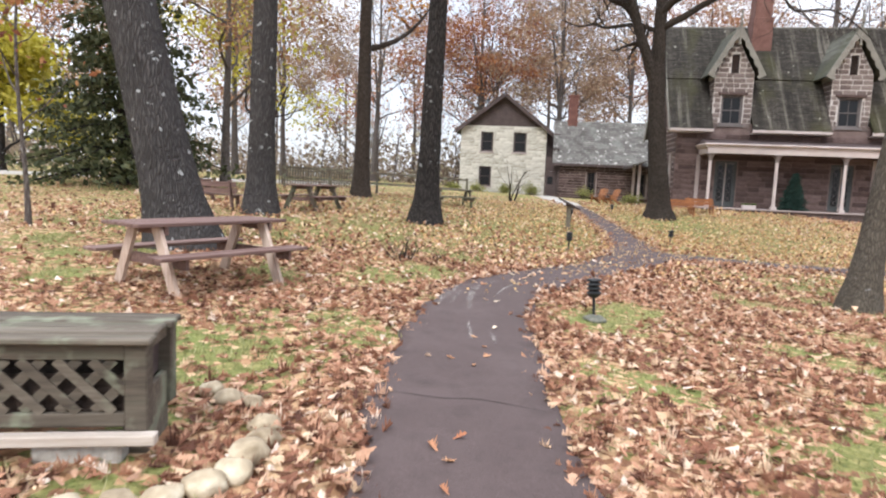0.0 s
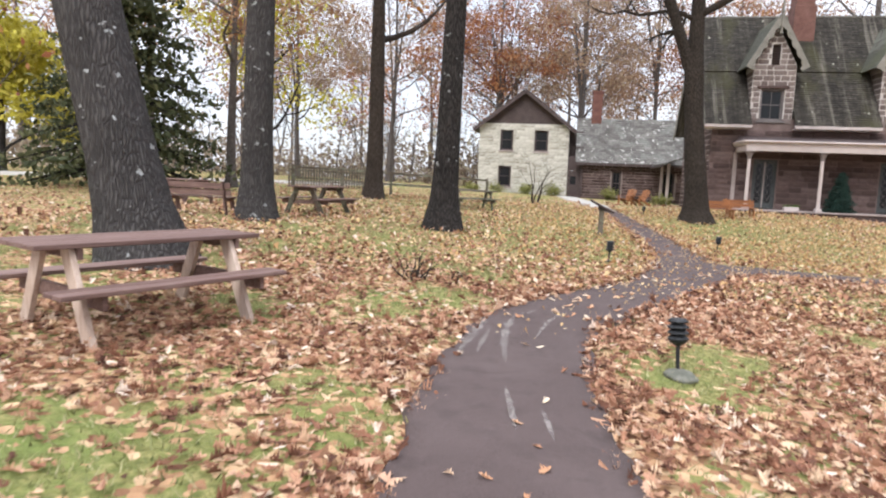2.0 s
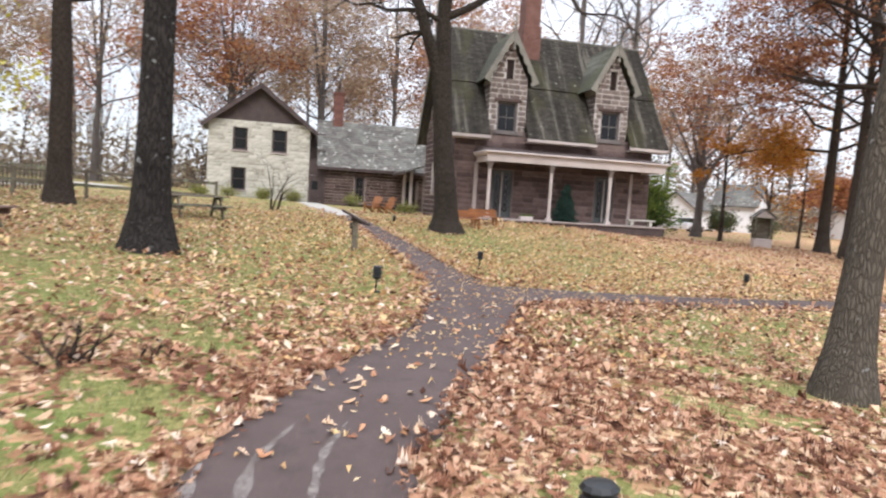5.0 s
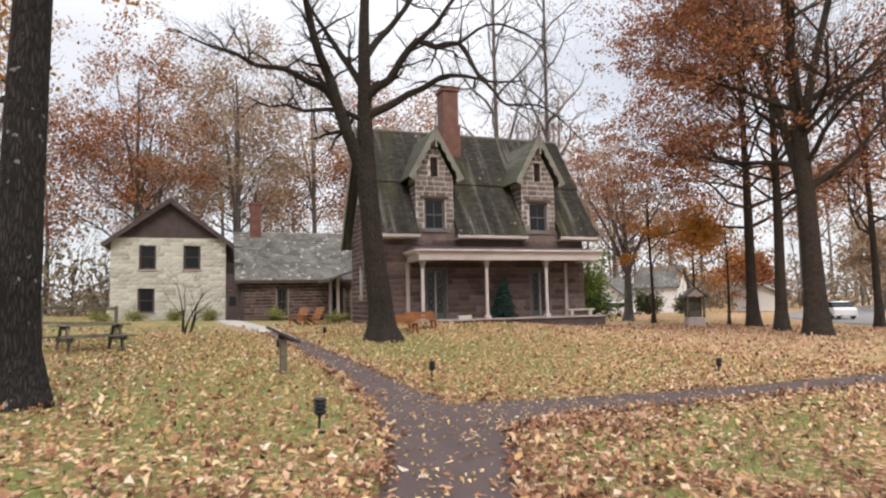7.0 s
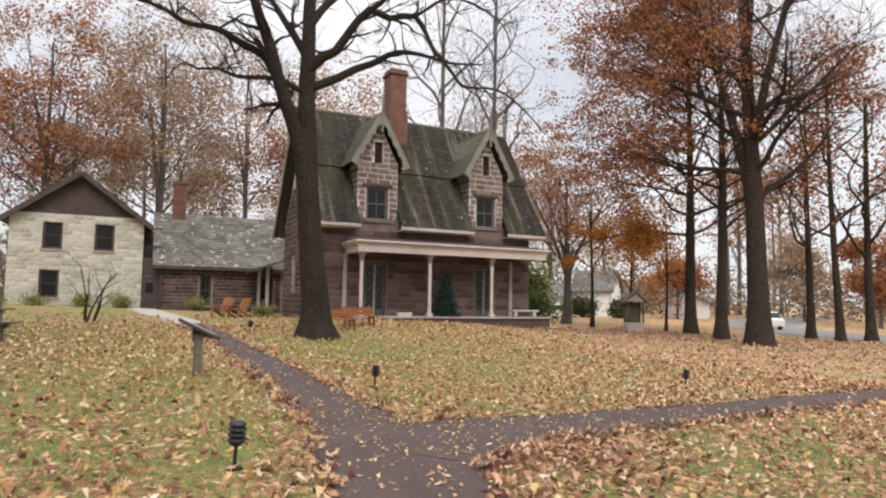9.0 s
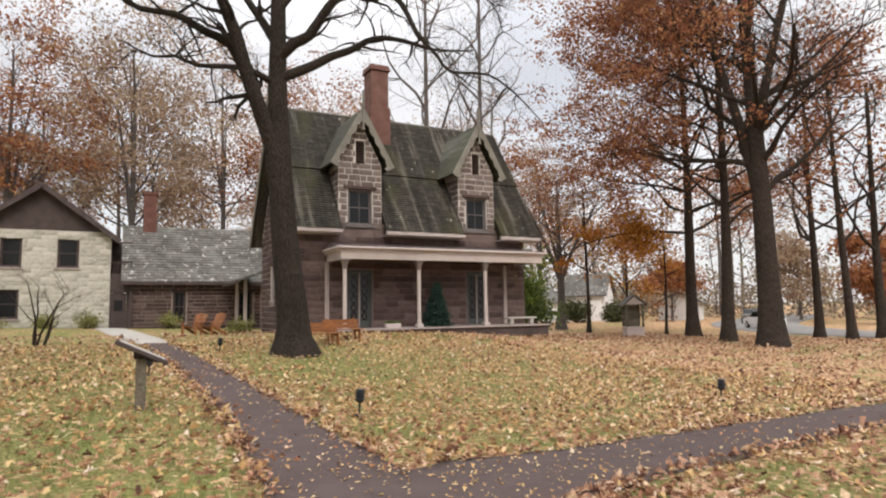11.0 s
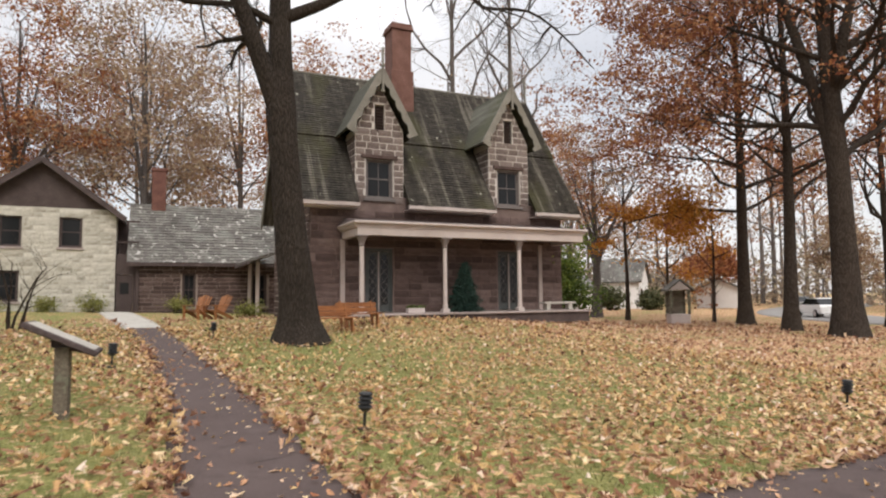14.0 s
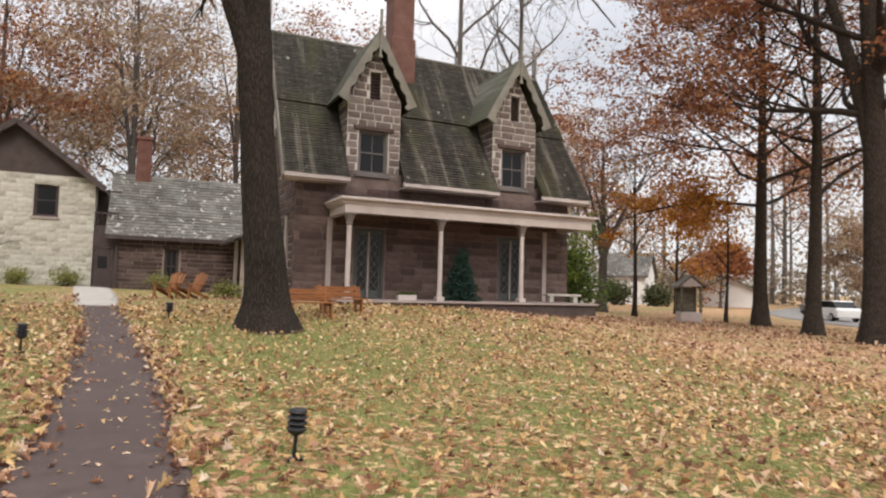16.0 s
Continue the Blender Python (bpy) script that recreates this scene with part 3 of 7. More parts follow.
def sash_window(parent, s0, s1, z0, z1, v, cols=2, rows=2, frame_mat=None, sill=True, turn=None, curtain=False, name="window"):
    """A sash window set in a wall whose outer face is at depth v (looking along +y): frame, two sashes with bars, a pane each, a sill."""
    fm = frame_mat or BROWN_PAINT
    win = new(name)
    win.parent = parent
    if turn is not None:
        win.matrix_local = turn
    bm = bmesh.new()
    t = 0.09
    for lo, hi in (((s0, v + 0.06, z0), (s0 + t, v + 0.2, z1)), ((s1 - t, v + 0.06, z0), (s1, v + 0.2, z1)), ((s0 + t, v + 0.06, z1 - t), (s1 - t, v + 0.2, z1)), ((s0 + t, v + 0.06, z0), (s1 - t, v + 0.2, z0 + t * 0.8))):
        box(bm, lo, hi, 0.008)
    part("window_frame", bm, fm, win)
    zm = (z0 + z1) / 2
    for i, (a, b, dv) in enumerate(((z0 + t * 0.8, zm + 0.025, 0.12), (zm - 0.025, z1 - t, 0.15))):
        bm = bmesh.new()
        y0, y1 = v + dv, v + dv + 0.045
        for lo, hi in (((s0 + t, y0, a), (s0 + t + 0.05, y1, b)), ((s1 - t - 0.05, y0, a), (s1 - t, y1, b)), ((s0 + t + 0.05, y0, a), (s1 - t - 0.05, y1, a + 0.05)), ((s0 + t + 0.05, y0, b - 0.05), (s1 - t - 0.05, y1, b))):
            box(bm, lo, hi, 0.005)
        for c in range(1, cols):
            x = s0 + t + (s1 - s0 - 2 * t) * c / cols
            box(bm, (x - 0.014, y0 + 0.006, a + 0.05), (x + 0.014, y1 - 0.006, b - 0.05), 0.003)
        part("sash", bm, fm, win)
        bm = bmesh.new()
        box(bm, (s0 + t + 0.04, y0 + 0.018, a + 0.04), (s1 - t - 0.04, y0 + 0.024, b - 0.04))
        pane = part("pane", bm, GLASS, win)
    if sill:
        bm = bmesh.new()
        box(bm, (s0 - 0.1, v - 0.09, z0 - 0.13), (s1 + 0.1, v + 0.1, z0), 0.012)
        part("window_sill", bm, TRIM if fm is BROWN_PAINT else fm, win)
    return win


# ---- the brownstone cottage: u along its front, v inwards, at HOUSE ----
HOUSE = pose(14.76, 35.64, 0, 0, 0, -8.73)
house = thing("house", HOUSE, "brown stone gothic cottage with steep mossy roof, dormers and porch", "house")
UL, UR, VF, VB = -1.5, 10.6, 2.0, 10.0
EAVE_Z, EAVE_V, RIDGE_V, RIDGE_Z = 5.12, 1.4, 6.0, 11.75
SLOPE = (RIDGE_Z - EAVE_Z) / (RIDGE_V - EAVE_V)
DORMERS = ((1.42, 1.07), (7.75, 1.05))
DOORS = ((0.78, 2.0, 0.71, 3.4), (7.1, 8.32, 0.71, 3.4))
DW = [(c - 0.62, c + 0.6, 5.5, 7.2) for c, _ in DORMERS]
LV = [(c - 0.22, c + 0.22, 8.35, 9.55) for c, _ in DORMERS]

# front wall mortar is darker and browner than on the gable walls
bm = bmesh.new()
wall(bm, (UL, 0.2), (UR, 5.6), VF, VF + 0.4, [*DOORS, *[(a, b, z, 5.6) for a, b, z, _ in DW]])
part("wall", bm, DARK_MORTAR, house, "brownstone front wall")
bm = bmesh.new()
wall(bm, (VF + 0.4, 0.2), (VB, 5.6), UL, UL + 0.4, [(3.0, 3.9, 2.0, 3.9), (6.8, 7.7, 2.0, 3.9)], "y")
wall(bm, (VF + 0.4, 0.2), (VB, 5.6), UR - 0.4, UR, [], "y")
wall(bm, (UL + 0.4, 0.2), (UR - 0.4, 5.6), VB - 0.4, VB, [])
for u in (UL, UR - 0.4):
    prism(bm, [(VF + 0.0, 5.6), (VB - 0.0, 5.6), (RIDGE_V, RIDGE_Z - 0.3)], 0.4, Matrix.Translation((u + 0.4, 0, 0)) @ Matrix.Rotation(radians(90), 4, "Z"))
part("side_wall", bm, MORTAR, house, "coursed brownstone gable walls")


def slope_slab(bm, u0, u1, z0, z1, thick, back=False):
    """A slab on the roof's front (or back) slope between two heights."""
    def at(z, off):
        v = EAVE_V + (z - EAVE_Z) / SLOPE
        n = Vector((0, -SLOPE, 1)).normalized()
        q = Vector((0, v, z)) + n * off
        return (2 * RIDGE_V - q.y if back else q.y), q.z
    (a, b), (c, d), (e, f), (g, h) = at(z0, 0), at(z1, 0), at(z1, thick), at(z0, thick)
    vs = [bm.verts.new(p) for u in (u0, u1) for p in ((u, a, b), (u, c, d), (u, e, f), (u, g, h))]
    for q in ((0, 1, 2, 3), (7, 6, 5, 4), (0, 4, 5, 1), (1, 5, 6, 2), (2, 6, 7, 3), (3, 7, 4, 0)):
        bm.faces.new([vs[i] for i in q])


def shingles(bm, u0, u1, z0, z1, base, back=False, course=0.145, seed=1):
    """Overlapping shingle courses, each shingle a thin tilted slab of its own."""
    rng = random.Random(seed)
    z = z0
    step = course * SLOPE / math.hypot(1, SLOPE)
    n = Vector((0, -SLOPE, 1)).normalized()
    while z < z1:
        u = u0 - rng.uniform(0, 0.3)
        top = min(z + step * 1.25, z1 + 0.02)
        while u < u1:
            w = rng.uniform(0.2, 0.42)
            a, b = max(u, u0), min(u + w - 0.008, u1)
            u += w
            if b - a < 0.03:
                continue
            lift = base + rng.uniform(0.018, 0.034)
            drop = rng.uniform(-0.012, 0.012)
            def at(zz, off):
                q = Vector((0, EAVE_V + (zz - EAVE_Z) / SLOPE, zz)) + n * off
                return ((2 * RIDGE_V - q.y) if back else q.y, q.z)
            lo, hi, under = at(z + drop, lift), at(top, base + 0.004), at(z + drop, base)
            vs = [bm.verts.new((x, *p)) for x in (a, b) for p in (under, lo, hi)]
            bm.faces.new((vs[1], vs[4], vs[5], vs[2])), bm.faces.new((vs[0], vs[3], vs[4], vs[1]))
        z += step


SPLIT_Z = 8.25
roof_bays = ((-2.1, 0.33), (2.52, 6.68), (8.82, 11.3))
bm = bmesh.new()
for a, b in roof_bays:
    slope_slab(bm, a, b, EAVE_Z, SPLIT_Z, 0.12)
slope_slab(bm, -2.1, 11.3, SPLIT_Z, RIDGE_Z, 0.18)
slope_slab(bm, -2.1, 11.3, EAVE_Z, RIDGE_Z, 0.15, True)
roof = part("roof", bm, SHINGLE, house, "steep mossy weathered shingle roof")
bm = bmesh.new()
for i, (a, b) in enumerate(roof_bays):
    shingles(bm, a, b, EAVE_Z, SPLIT_Z, 0.12, seed=i)
shingles(bm, -2.1, 11.3, SPLIT_Z, RIDGE_Z + 0.02, 0.18, seed=7)
tagged(part("shingles", bm, SHINGLE, roof), kind="stuff")
bm = bmesh.new()
beam(bm, (-2.15, RIDGE_V, RIDGE_Z + 0.2), (11.35, RIDGE_V, RIDGE_Z + 0.2), 0.22, 0.1, 0.03)
part("ridge_cap", bm, BARGE, roof)
for a, b in roof_bays:
    bm = bmesh.new()
    box(bm, (a - 0.03, EAVE_V - 0.1, EAVE_Z - 0.09), (b + 0.03, EAVE_V + 0.03, EAVE_Z + 0.09), 0.015)
    box(bm, (a, EAVE_V + 0.04, EAVE_Z - 0.14), (b, VF - 0.01, EAVE_Z - 0.09))
    part("eave_board", bm, PALE_TRIM, house, "pale painted eave board")
# barge boards on the two main gables
for u in (-2.1, 11.26):
    for side in (1, -1):
        bm = bmesh.new()
        a = (u, RIDGE_V - side * (RIDGE_V - EAVE_V + 0.03), EAVE_Z - 0.12)
        beam(bm, a, (u, RIDGE_V, RIDGE_Z + 0.02), 0.06, 0.34, 0.01)
        part("barge_board", bm, BARGE, house, "weathered grey barge board")
for u in (-2.12, 11.28):
    bm = bmesh.new()
    beam(bm, (u, RIDGE_V, RIDGE_Z - 0.9), (u, RIDGE_V, RIDGE_Z + 1.6), 0.1, 0.1, 0.02)
    part("finial", bm, BARGE, house)


def dormer(c, half, win, louvre):
    """A stone wall dormer: front wall with a window and a louvre, cheeks, steep roof, scalloped barge boards and a finial."""
    d = new("dormer")
    d.parent = house
    eave, apex, rh = 8.45, 10.95, 1.5
    bm = bmesh.new()
    wall(bm, (c - half, 5.6), (c + half, eave), VF, VF + 0.35, [(win[0], win[1], 5.6, win[3]), (louvre[0], louvre[1], louvre[2], eave)])
    k = (apex - 0.5 - eave) / half
    lz = louvre[3]
    prism(bm, [(c - half, eave), (louvre[0], eave), (louvre[0], eave + k * (half + louvre[0] - c))], 0.35, Matrix.Translation((0, VF, 0)))
    prism(bm, [(louvre[1], eave), (c + half, eave), (louvre[1], eave + k * (half + c - louvre[1]))], 0.35, Matrix.Translation((0, VF, 0)))
    prism(bm, [(louvre[0], lz), (louvre[1], lz), (louvre[1], eave + k * (half + c - louvre[1])), (c, apex - 0.5), (louvre[0], eave + k * (half + louvre[0] - c))], 0.35, Matrix.Translation((0, VF, 0)))
    for u in (c - half, c + half - 0.3):
        prism(bm, [(VF + 0.35, EAVE_Z + (VF + 0.15 - EAVE_V) * SLOPE), (VF + 0.35, eave), (EAVE_V + (eave - EAVE_Z) / SLOPE + 0.2, eave)], 0.3, Matrix.Translation((u + 0.3, 0, 0)) @ Matrix.Rotation(radians(90), 4, "Z"))
    part("dormer_wall", bm, MORTAR, d)
    vend = EAVE_V + (apex - EAVE_Z) / SLOPE
    for side in (-1, 1):
        bm = bmesh.new()
        tip = (c + side * rh, 8.25)
        ve = EAVE_V + (tip[1] - EAVE_Z) / SLOPE
        n = Vector((side * (apex - tip[1]), 0, rh)).normalized()
        a = [Vector((tip[0], 1.62, tip[1])), Vector((c, 1.62, apex)), Vector((c, vend + 0.1, apex)), Vector((tip[0], ve + 0.1, tip[1]))]
        lo = [bm.verts.new(p) for p in a]
        hi = [bm.verts.new(p + n * 0.1) for p in a]
        bm.faces.new(lo), bm.faces.new(hi[::-1])
        for i in range(4):
            bm.faces.new((lo[i], hi[i], hi[(i + 1) % 4], lo[(i + 1) % 4]))
        bmesh.ops.recalc_face_normals(bm, faces=bm.faces[:])
        part("dormer_roof", bm, DORMER_SHINGLE, d)
        bm = bmesh.new()
        # barge board with a scalloped lower edge
        length = math.hypot(rh, apex - tip[1])
        top, low = [], []
        for i in range(41):
            f = i / 40
            top.append((f * length, 0.1))
            low.append((f * length, -0.12 - 0.1 * abs(math.sin(f * math.pi * 5.5)) - (0.2 if f < 0.06 else 0)))
        ang = math.atan2(apex - tip[1], -side * rh)
        m = Matrix.Translation((tip[0], 1.56, tip[1])) @ Matrix.Rotation(-ang, 4, "Y")
        if side == 1:
            top, low = [(x, -z) for x, z in top], [(x, -z) for x, z in low]
        prism(bm, top + low[::-1], 0.06, m)
        part("barge_board", bm, BARGE, d, "grey scalloped barge board")
    bm = bmesh.new()
    box(bm, (c - 0.05, 1.5, apex - 0.95), (c + 0.05, 1.6, apex + 0.95), 0.02)
    box(bm, (c - 0.085, 1.465, apex + 0.12), (c + 0.085, 1.635, apex + 0.2), 0.02)
    box(bm, (c - 0.085, 1.465, apex - 1.0), (c + 0.085, 1.635, apex - 0.9), 0.03)
    part("finial", bm, BARGE, d)
    sash_window(house, win[0], win[1], win[2], win[3], VF, 2, 2, DULL_TRIM)
    bm = bmesh.new()
    box(bm, (win[0] - 0.2, VF - 0.08, win[3]), (win[1] + 0.2, VF + 0.05, win[3] + 0.16), 0.015)
    part("lintel", bm, STONE, d)
    for i in range(9):
        z = louvre[2] + 0.03 + i * (louvre[3] - louvre[2] - 0.06) / 9
        bm = bmesh.new()
        beam(bm, (louvre[0], VF + 0.12, z + 0.06), (louvre[1], VF + 0.12, z + 0.06), 0.12, 0.02, 0.0)
        bmesh.ops.rotate(bm, cent=(0, VF + 0.12, z + 0.06), matrix=Matrix.Rotation(radians(-35), 3, "X"), verts=bm.verts[:])
        part("slat", bm, BROWN_PAINT, d)
    bm = bmesh.new()
    box(bm, (louvre[0], VF + 0.25, louvre[2]), (louvre[1], VF + 0.3, louvre[3]))
    part("louvre_backing", bm, BROWN_PAINT, d)
    zone = lambda q, z: abs(q - c) <= (half if z < eave else half - (z - eave) / k) + 0.02 and not (win[0] < q < win[1] and win[2] - 0.16 < z < win[3] + 0.12) and not (louvre[0] < q < louvre[1] and louvre[2] < z < louvre[3])
    lay(d, PALE_STONES, (0, VF), (1, 0), 5.3, 10.2, c - half, c + half, 17, 0.5, 0.02, zone, int(c * 10), 0.045)
    for u, lean in ((c - half, -1), (c + half, 1)):
        lay(d, PALE_STONES, (u, 0), (0, 1), 5.3, 8.17, VF, VF + 2.0, 10, 0.5, 0.02, lambda q, z: q < EAVE_V + (z - EAVE_Z) / SLOPE, int(c * 10) + lean, 0.045)


for (c, h), w, q in zip(DORMERS, DW, LV):
    dormer(c, h, w, q)

# chimney on the front slope
chimney = new("chimney")
chimney.parent = house
bm = bmesh.new()
box(bm, (2.98, 4.75, 8.8), (4.13, 6.0, 12.3), 0.02)
box(bm, (3.06, 4.83, 12.3), (4.05, 5.92, 14.35), 0.02)
box(bm, (2.97, 4.74, 14.35), (4.14, 6.01, 14.5), 0.02)
box(bm, (3.03, 4.8, 14.5), (4.08, 5.95, 14.68), 0.02)
part("shaft", bm, BRICK_JOINT, chimney)
bm = bmesh.new()
box(bm, (3.25, 5.0, 14.68), (3.85, 5.75, 14.72))
part("flue", bm, BLACK_METAL, chimney)

# porch
CAPITAL = surface("worn_capital_paint", (0.1, 0.08, 0.075), (0.18, 0.15, 0.14), (0.26, 0.22, 0.21), 30, 2, 0.7, 0.2, 0.004)
# dark brown box stands in for the shaded gap under the porch floor
bm = bmesh.new()
box(bm, (-0.35, -0.28, 0.2), (10.42, VF - 0.01, 0.63), 0.0)
part("porch_base", bm, BROWN_PAINT, house)
bm = bmesh.new()
box(bm, (-0.45, -0.4, 0.63), (10.5, VF - 0.01, 0.705), 0.015)
part("porch_floor", bm, TRIM, house, "grey painted porch floor")


def porch_post(u, v, z0=0.705, z1=3.72):
    p = new("post")
    p.parent = house
    p.location = (u, v, 0)
    bm = bmesh.new()
    box(bm, (-0.15, -0.15, z0), (0.15, 0.15, z0 + 0.16), 0.015)
    lathe(bm, [(0.105, z0 + 0.16), (0.105, z0 + 0.3), (0.092, z0 + 0.36), (0.088, z1 - 0.42)], 8)
    part("shaft", bm, PALE_TRIM, p)
    bm = bmesh.new()
    lathe(bm, [(0.1, z1 - 0.42), (0.135, z1 - 0.38), (0.105, z1 - 0.34), (0.14, z1 - 0.22), (0.21, z1 - 0.07)], 8)
    box(bm, (-0.22, -0.22, z1 - 0.07), (0.22, 0.22, z1), 0.012)
    part("capital", bm, CAPITAL, p)


for u in (0.0, 3.5, 7.0):
    porch_post(u, 0.0)
for u in (-0.2, 9.35):
    bm = bmesh.new()
    box(bm, (u - 0.1, VF - 0.09, 0.705), (u + 0.1, VF + 0.01, 3.72), 0.012)
    part("pilaster", bm, TRIM, house)
bm = bmesh.new()
box(bm, (-0.22, -0.17, 3.72), (10.25, 0.1, 4.02), 0.01)
box(bm, (-0.22, 0.1, 3.72), (0.02, VF - 0.01, 4.02), 0.01)
box(bm, (10.0, 0.1, 3.72), (10.25, VF - 0.01, 4.02), 0.01)
part("entablature", bm, PALE_TRIM, house)
bm = bmesh.new()
prism(bm, [(-0.28, 4.02), (10.3, 4.02), (10.38, 4.1), (10.38, 4.16), (-0.36, 4.16), (-0.36, 4.1)], 2.2, Matrix.Translation((0, -0.2, 0)))
box(bm, (-0.42, -0.38, 4.16), (10.42, VF - 0.01, 4.26), 0.02)
part("cornice", bm, PALE_TRIM, house, "pale moulded porch cornice")
bm = bmesh.new()
q = [bm.verts.new(p) for p in ((-0.4, -0.36, 4.262), (10.4, -0.36, 4.262), (10.4, VF - 0.01, 4.262), (-0.4, VF - 0.01, 4.262), (-0.1, VF - 0.01, 4.62), (10.1, VF - 0.01, 4.62))]
for f in ((0, 1, 5, 4), (0, 4, 3), (1, 2, 5), (2, 3, 4, 5), (3, 2, 1, 0)):
    bm.faces.new([q[i] for i in f])
part("porch_roof", bm, BROWN_PAINT, house)
bm = bmesh.new()
box(bm, (0.03, 0.11, 3.9), (9.99, VF - 0.02, 3.95))
part("porch_ceiling", bm, BROWN_PAINT, house)


def french_door(s0, s1, z0, z1):
    """Glazed double door with diamond leaded lights, framed."""
    d = new("door")
    d.parent = house
    bm = bmesh.new()
    for lo, hi in (((s0, VF + 0.05, z0), (s0 + 0.1, VF + 0.22, z1)), ((s1 - 0.1, VF + 0.05, z0), (s1, VF + 0.22, z1)), ((s0 + 0.1, VF + 0.05, z1 - 0.12), (s1 - 0.1, VF + 0.22, z1))):
        box(bm, lo, hi, 0.01)
    part("door_frame", bm, DOOR_PAINT, d)
    mid = (s0 + s1) / 2
    bm = bmesh.new()
    box(bm, (mid - 0.03, VF + 0.06, z0 + 0.02), (mid + 0.03, VF + 0.1, z1 - 0.13), 0.006)
    part("meeting_stile", bm, TRIM, d)
    for a, b in ((s0 + 0.1, mid - 0.005), (mid + 0.005, s1 - 0.1)):
        bm = bmesh.new()
        y0, y1 = VF + 0.1, VF + 0.16
        t = 0.09
        for lo, hi in (((a, y0, z0 + 0.02), (a + t, y1, z1 - 0.13)), ((b - t, y0, z0 + 0.02), (b, y1, z1 - 0.13)), ((a + t, y0, z1 - 0.25), (b - t, y1, z1 - 0.13)), ((a + t, y0, z0 + 0.02), (b - t, y1, z0 + 0.32))):
            box(bm, lo, hi, 0.008)
        part("leaf_frame", bm, DOOR_PAINT, d)
        bm = bmesh.new()
        box(bm, (a + t, y0 + 0.025, z0 + 0.32), (b - t, y0 + 0.031, z1 - 0.25))
        part("pane", bm, GLASS, d)
        bm = bmesh.new()
        w = b - a - 2 * t
        k, z = 0.4, z0 + 0.32
        while z < z1 - 0.3:
            top = min(z + k, z1 - 0.25)
            f = (top - z) / k
            beam(bm, (a + t, y0 + 0.022, z), (a + t + w * f, y0 + 0.022, top), 0.013, 0.013, 0)
            beam(bm, (b - t, y0 + 0.022, z), (b - t - w * f, y0 + 0.022, top), 0.013, 0.013, 0)
            z += k
        part("lead_lattice", bm, DULL_TRIM, d, "diamond glazing bars")


for s in DOORS:
    french_door(*s)


# ---- trees ----
def tube(verts, faces, pts, radii, sides=7, rng=None, rough=0.0):
    """A tapered tube along a line of points."""
    pts = [Vector(p) for p in pts]
    base = len(verts)
    ref = Vector((0.31, 0.95, 0.05))
    for i, (p, r) in enumerate(zip(pts, radii)):
        d = (pts[min(i + 1, len(pts) - 1)] - pts[max(i - 1, 0)]).normalized()
        a = d.cross(ref)
        if a.length < 0.05:
            a = d.cross(Vector((1, 0, 0.2)))
        a.normalize()
        b = d.cross(a)
        for k in range(sides):
            t = 2 * math.pi * k / sides
            q = r * (1 + (rough * (noise.noise(Vector((k * 1.7, i * 0.35, r * 9 + p.x))) + 0.5 * math.sin(k * 2.3 + i * 0.2)) if rough else 0))
            verts.append(p + (a * math.cos(t) + b * math.sin(t)) * q)
    for i in range(len(pts) - 1):
        for k in range(sides):
            n = (k + 1) % sides
            faces.append((base + i * sides + k, base + i * sides + n, base + (i + 1) * sides + n, base + (i + 1) * sides + k))
    verts.append(pts[-1] + (pts[-1] - pts[-2]) * 0.1)
    e = base + (len(pts) - 1) * sides
    for k in range(sides):
        faces.append((e + k, e + (k + 1) % sides, len(verts) - 1))


def grow(rng, p, d, length, r, level, verts, faces, tips, up=0.12, bend=0.22, kids=(3, 4), spread=0.75):
    """A limb that bends, tapers and forks into smaller ones; tips collects the ends of twigs."""
    n = 5 if level > 1 else 4
    pts, rad, dirs = [p.copy()], [r], [d.copy()]
    for i in range(n):
        d = (d + Vector((rng.gauss(0, bend), rng.gauss(0, bend), rng.gauss(0, bend) * 0.7 + up))).normalized()
        p = p + d * length / n
        pts.append(p.copy())
        rad.append(r * (1 - 0.72 * (i + 1) / n))
        dirs.append(d.copy())
    tube(verts, faces, pts, rad, 7 if level > 1 else 4 if level else 3)
    tips.append((pts[-1], level))
    if level == 0:
        tips.append((pts[2], level))
        return
    for j in range(rng.randint(*kids)):
        i = rng.randint(2 if level > 1 else 1, n)
        side = Vector((rng.gauss(0, 1), rng.gauss(0, 1), rng.gauss(0.1, 0.7)))
        side = (side - dirs[i] * side.dot(dirs[i])).normalized()
        nd = (dirs[i] * (1 - spread * 0.5) + side * spread).normalized()
        grow(rng, pts[i], nd, length * rng.uniform(0.5, 0.72), rad[i] * rng.uniform(0.5, 0.7), level - 1, verts, faces, tips, up, bend, kids, spread)


def leaves_at(nrng, centres, count, spread, size, flat=0.7):
    """Many small folded leaves scattered round the centres; returns verts and faces."""
    c = np.repeat(np.array([tuple(p) for p in centres]), count, axis=0)
    n = len(c)
    c = c + nrng.normal(0, 1, (n, 3)) * np.array([spread, spread, spread * flat])
    a = nrng.normal(0, 1, (n, 3))
    a /= np.linalg.norm(a, axis=1)[:, None]
    b = np.cross(a, nrng.normal(0, 1, (n, 3)))
    b /= np.linalg.norm(b, axis=1)[:, None]
    s = size * nrng.uniform(0.6, 1.35, (n, 1))
    up = np.cross(a, b)
    v = np.stack([c - a * s, c + b * s * 0.55 + up * s * 0.2, c + a * s, c - b * s * 0.55 + up * s * 0.2], 1).reshape(-1, 3)
    f = [(4 * i, 4 * i + 1, 4 * i + 2, 4 * i + 3) for i in range(n)]
    return v, f


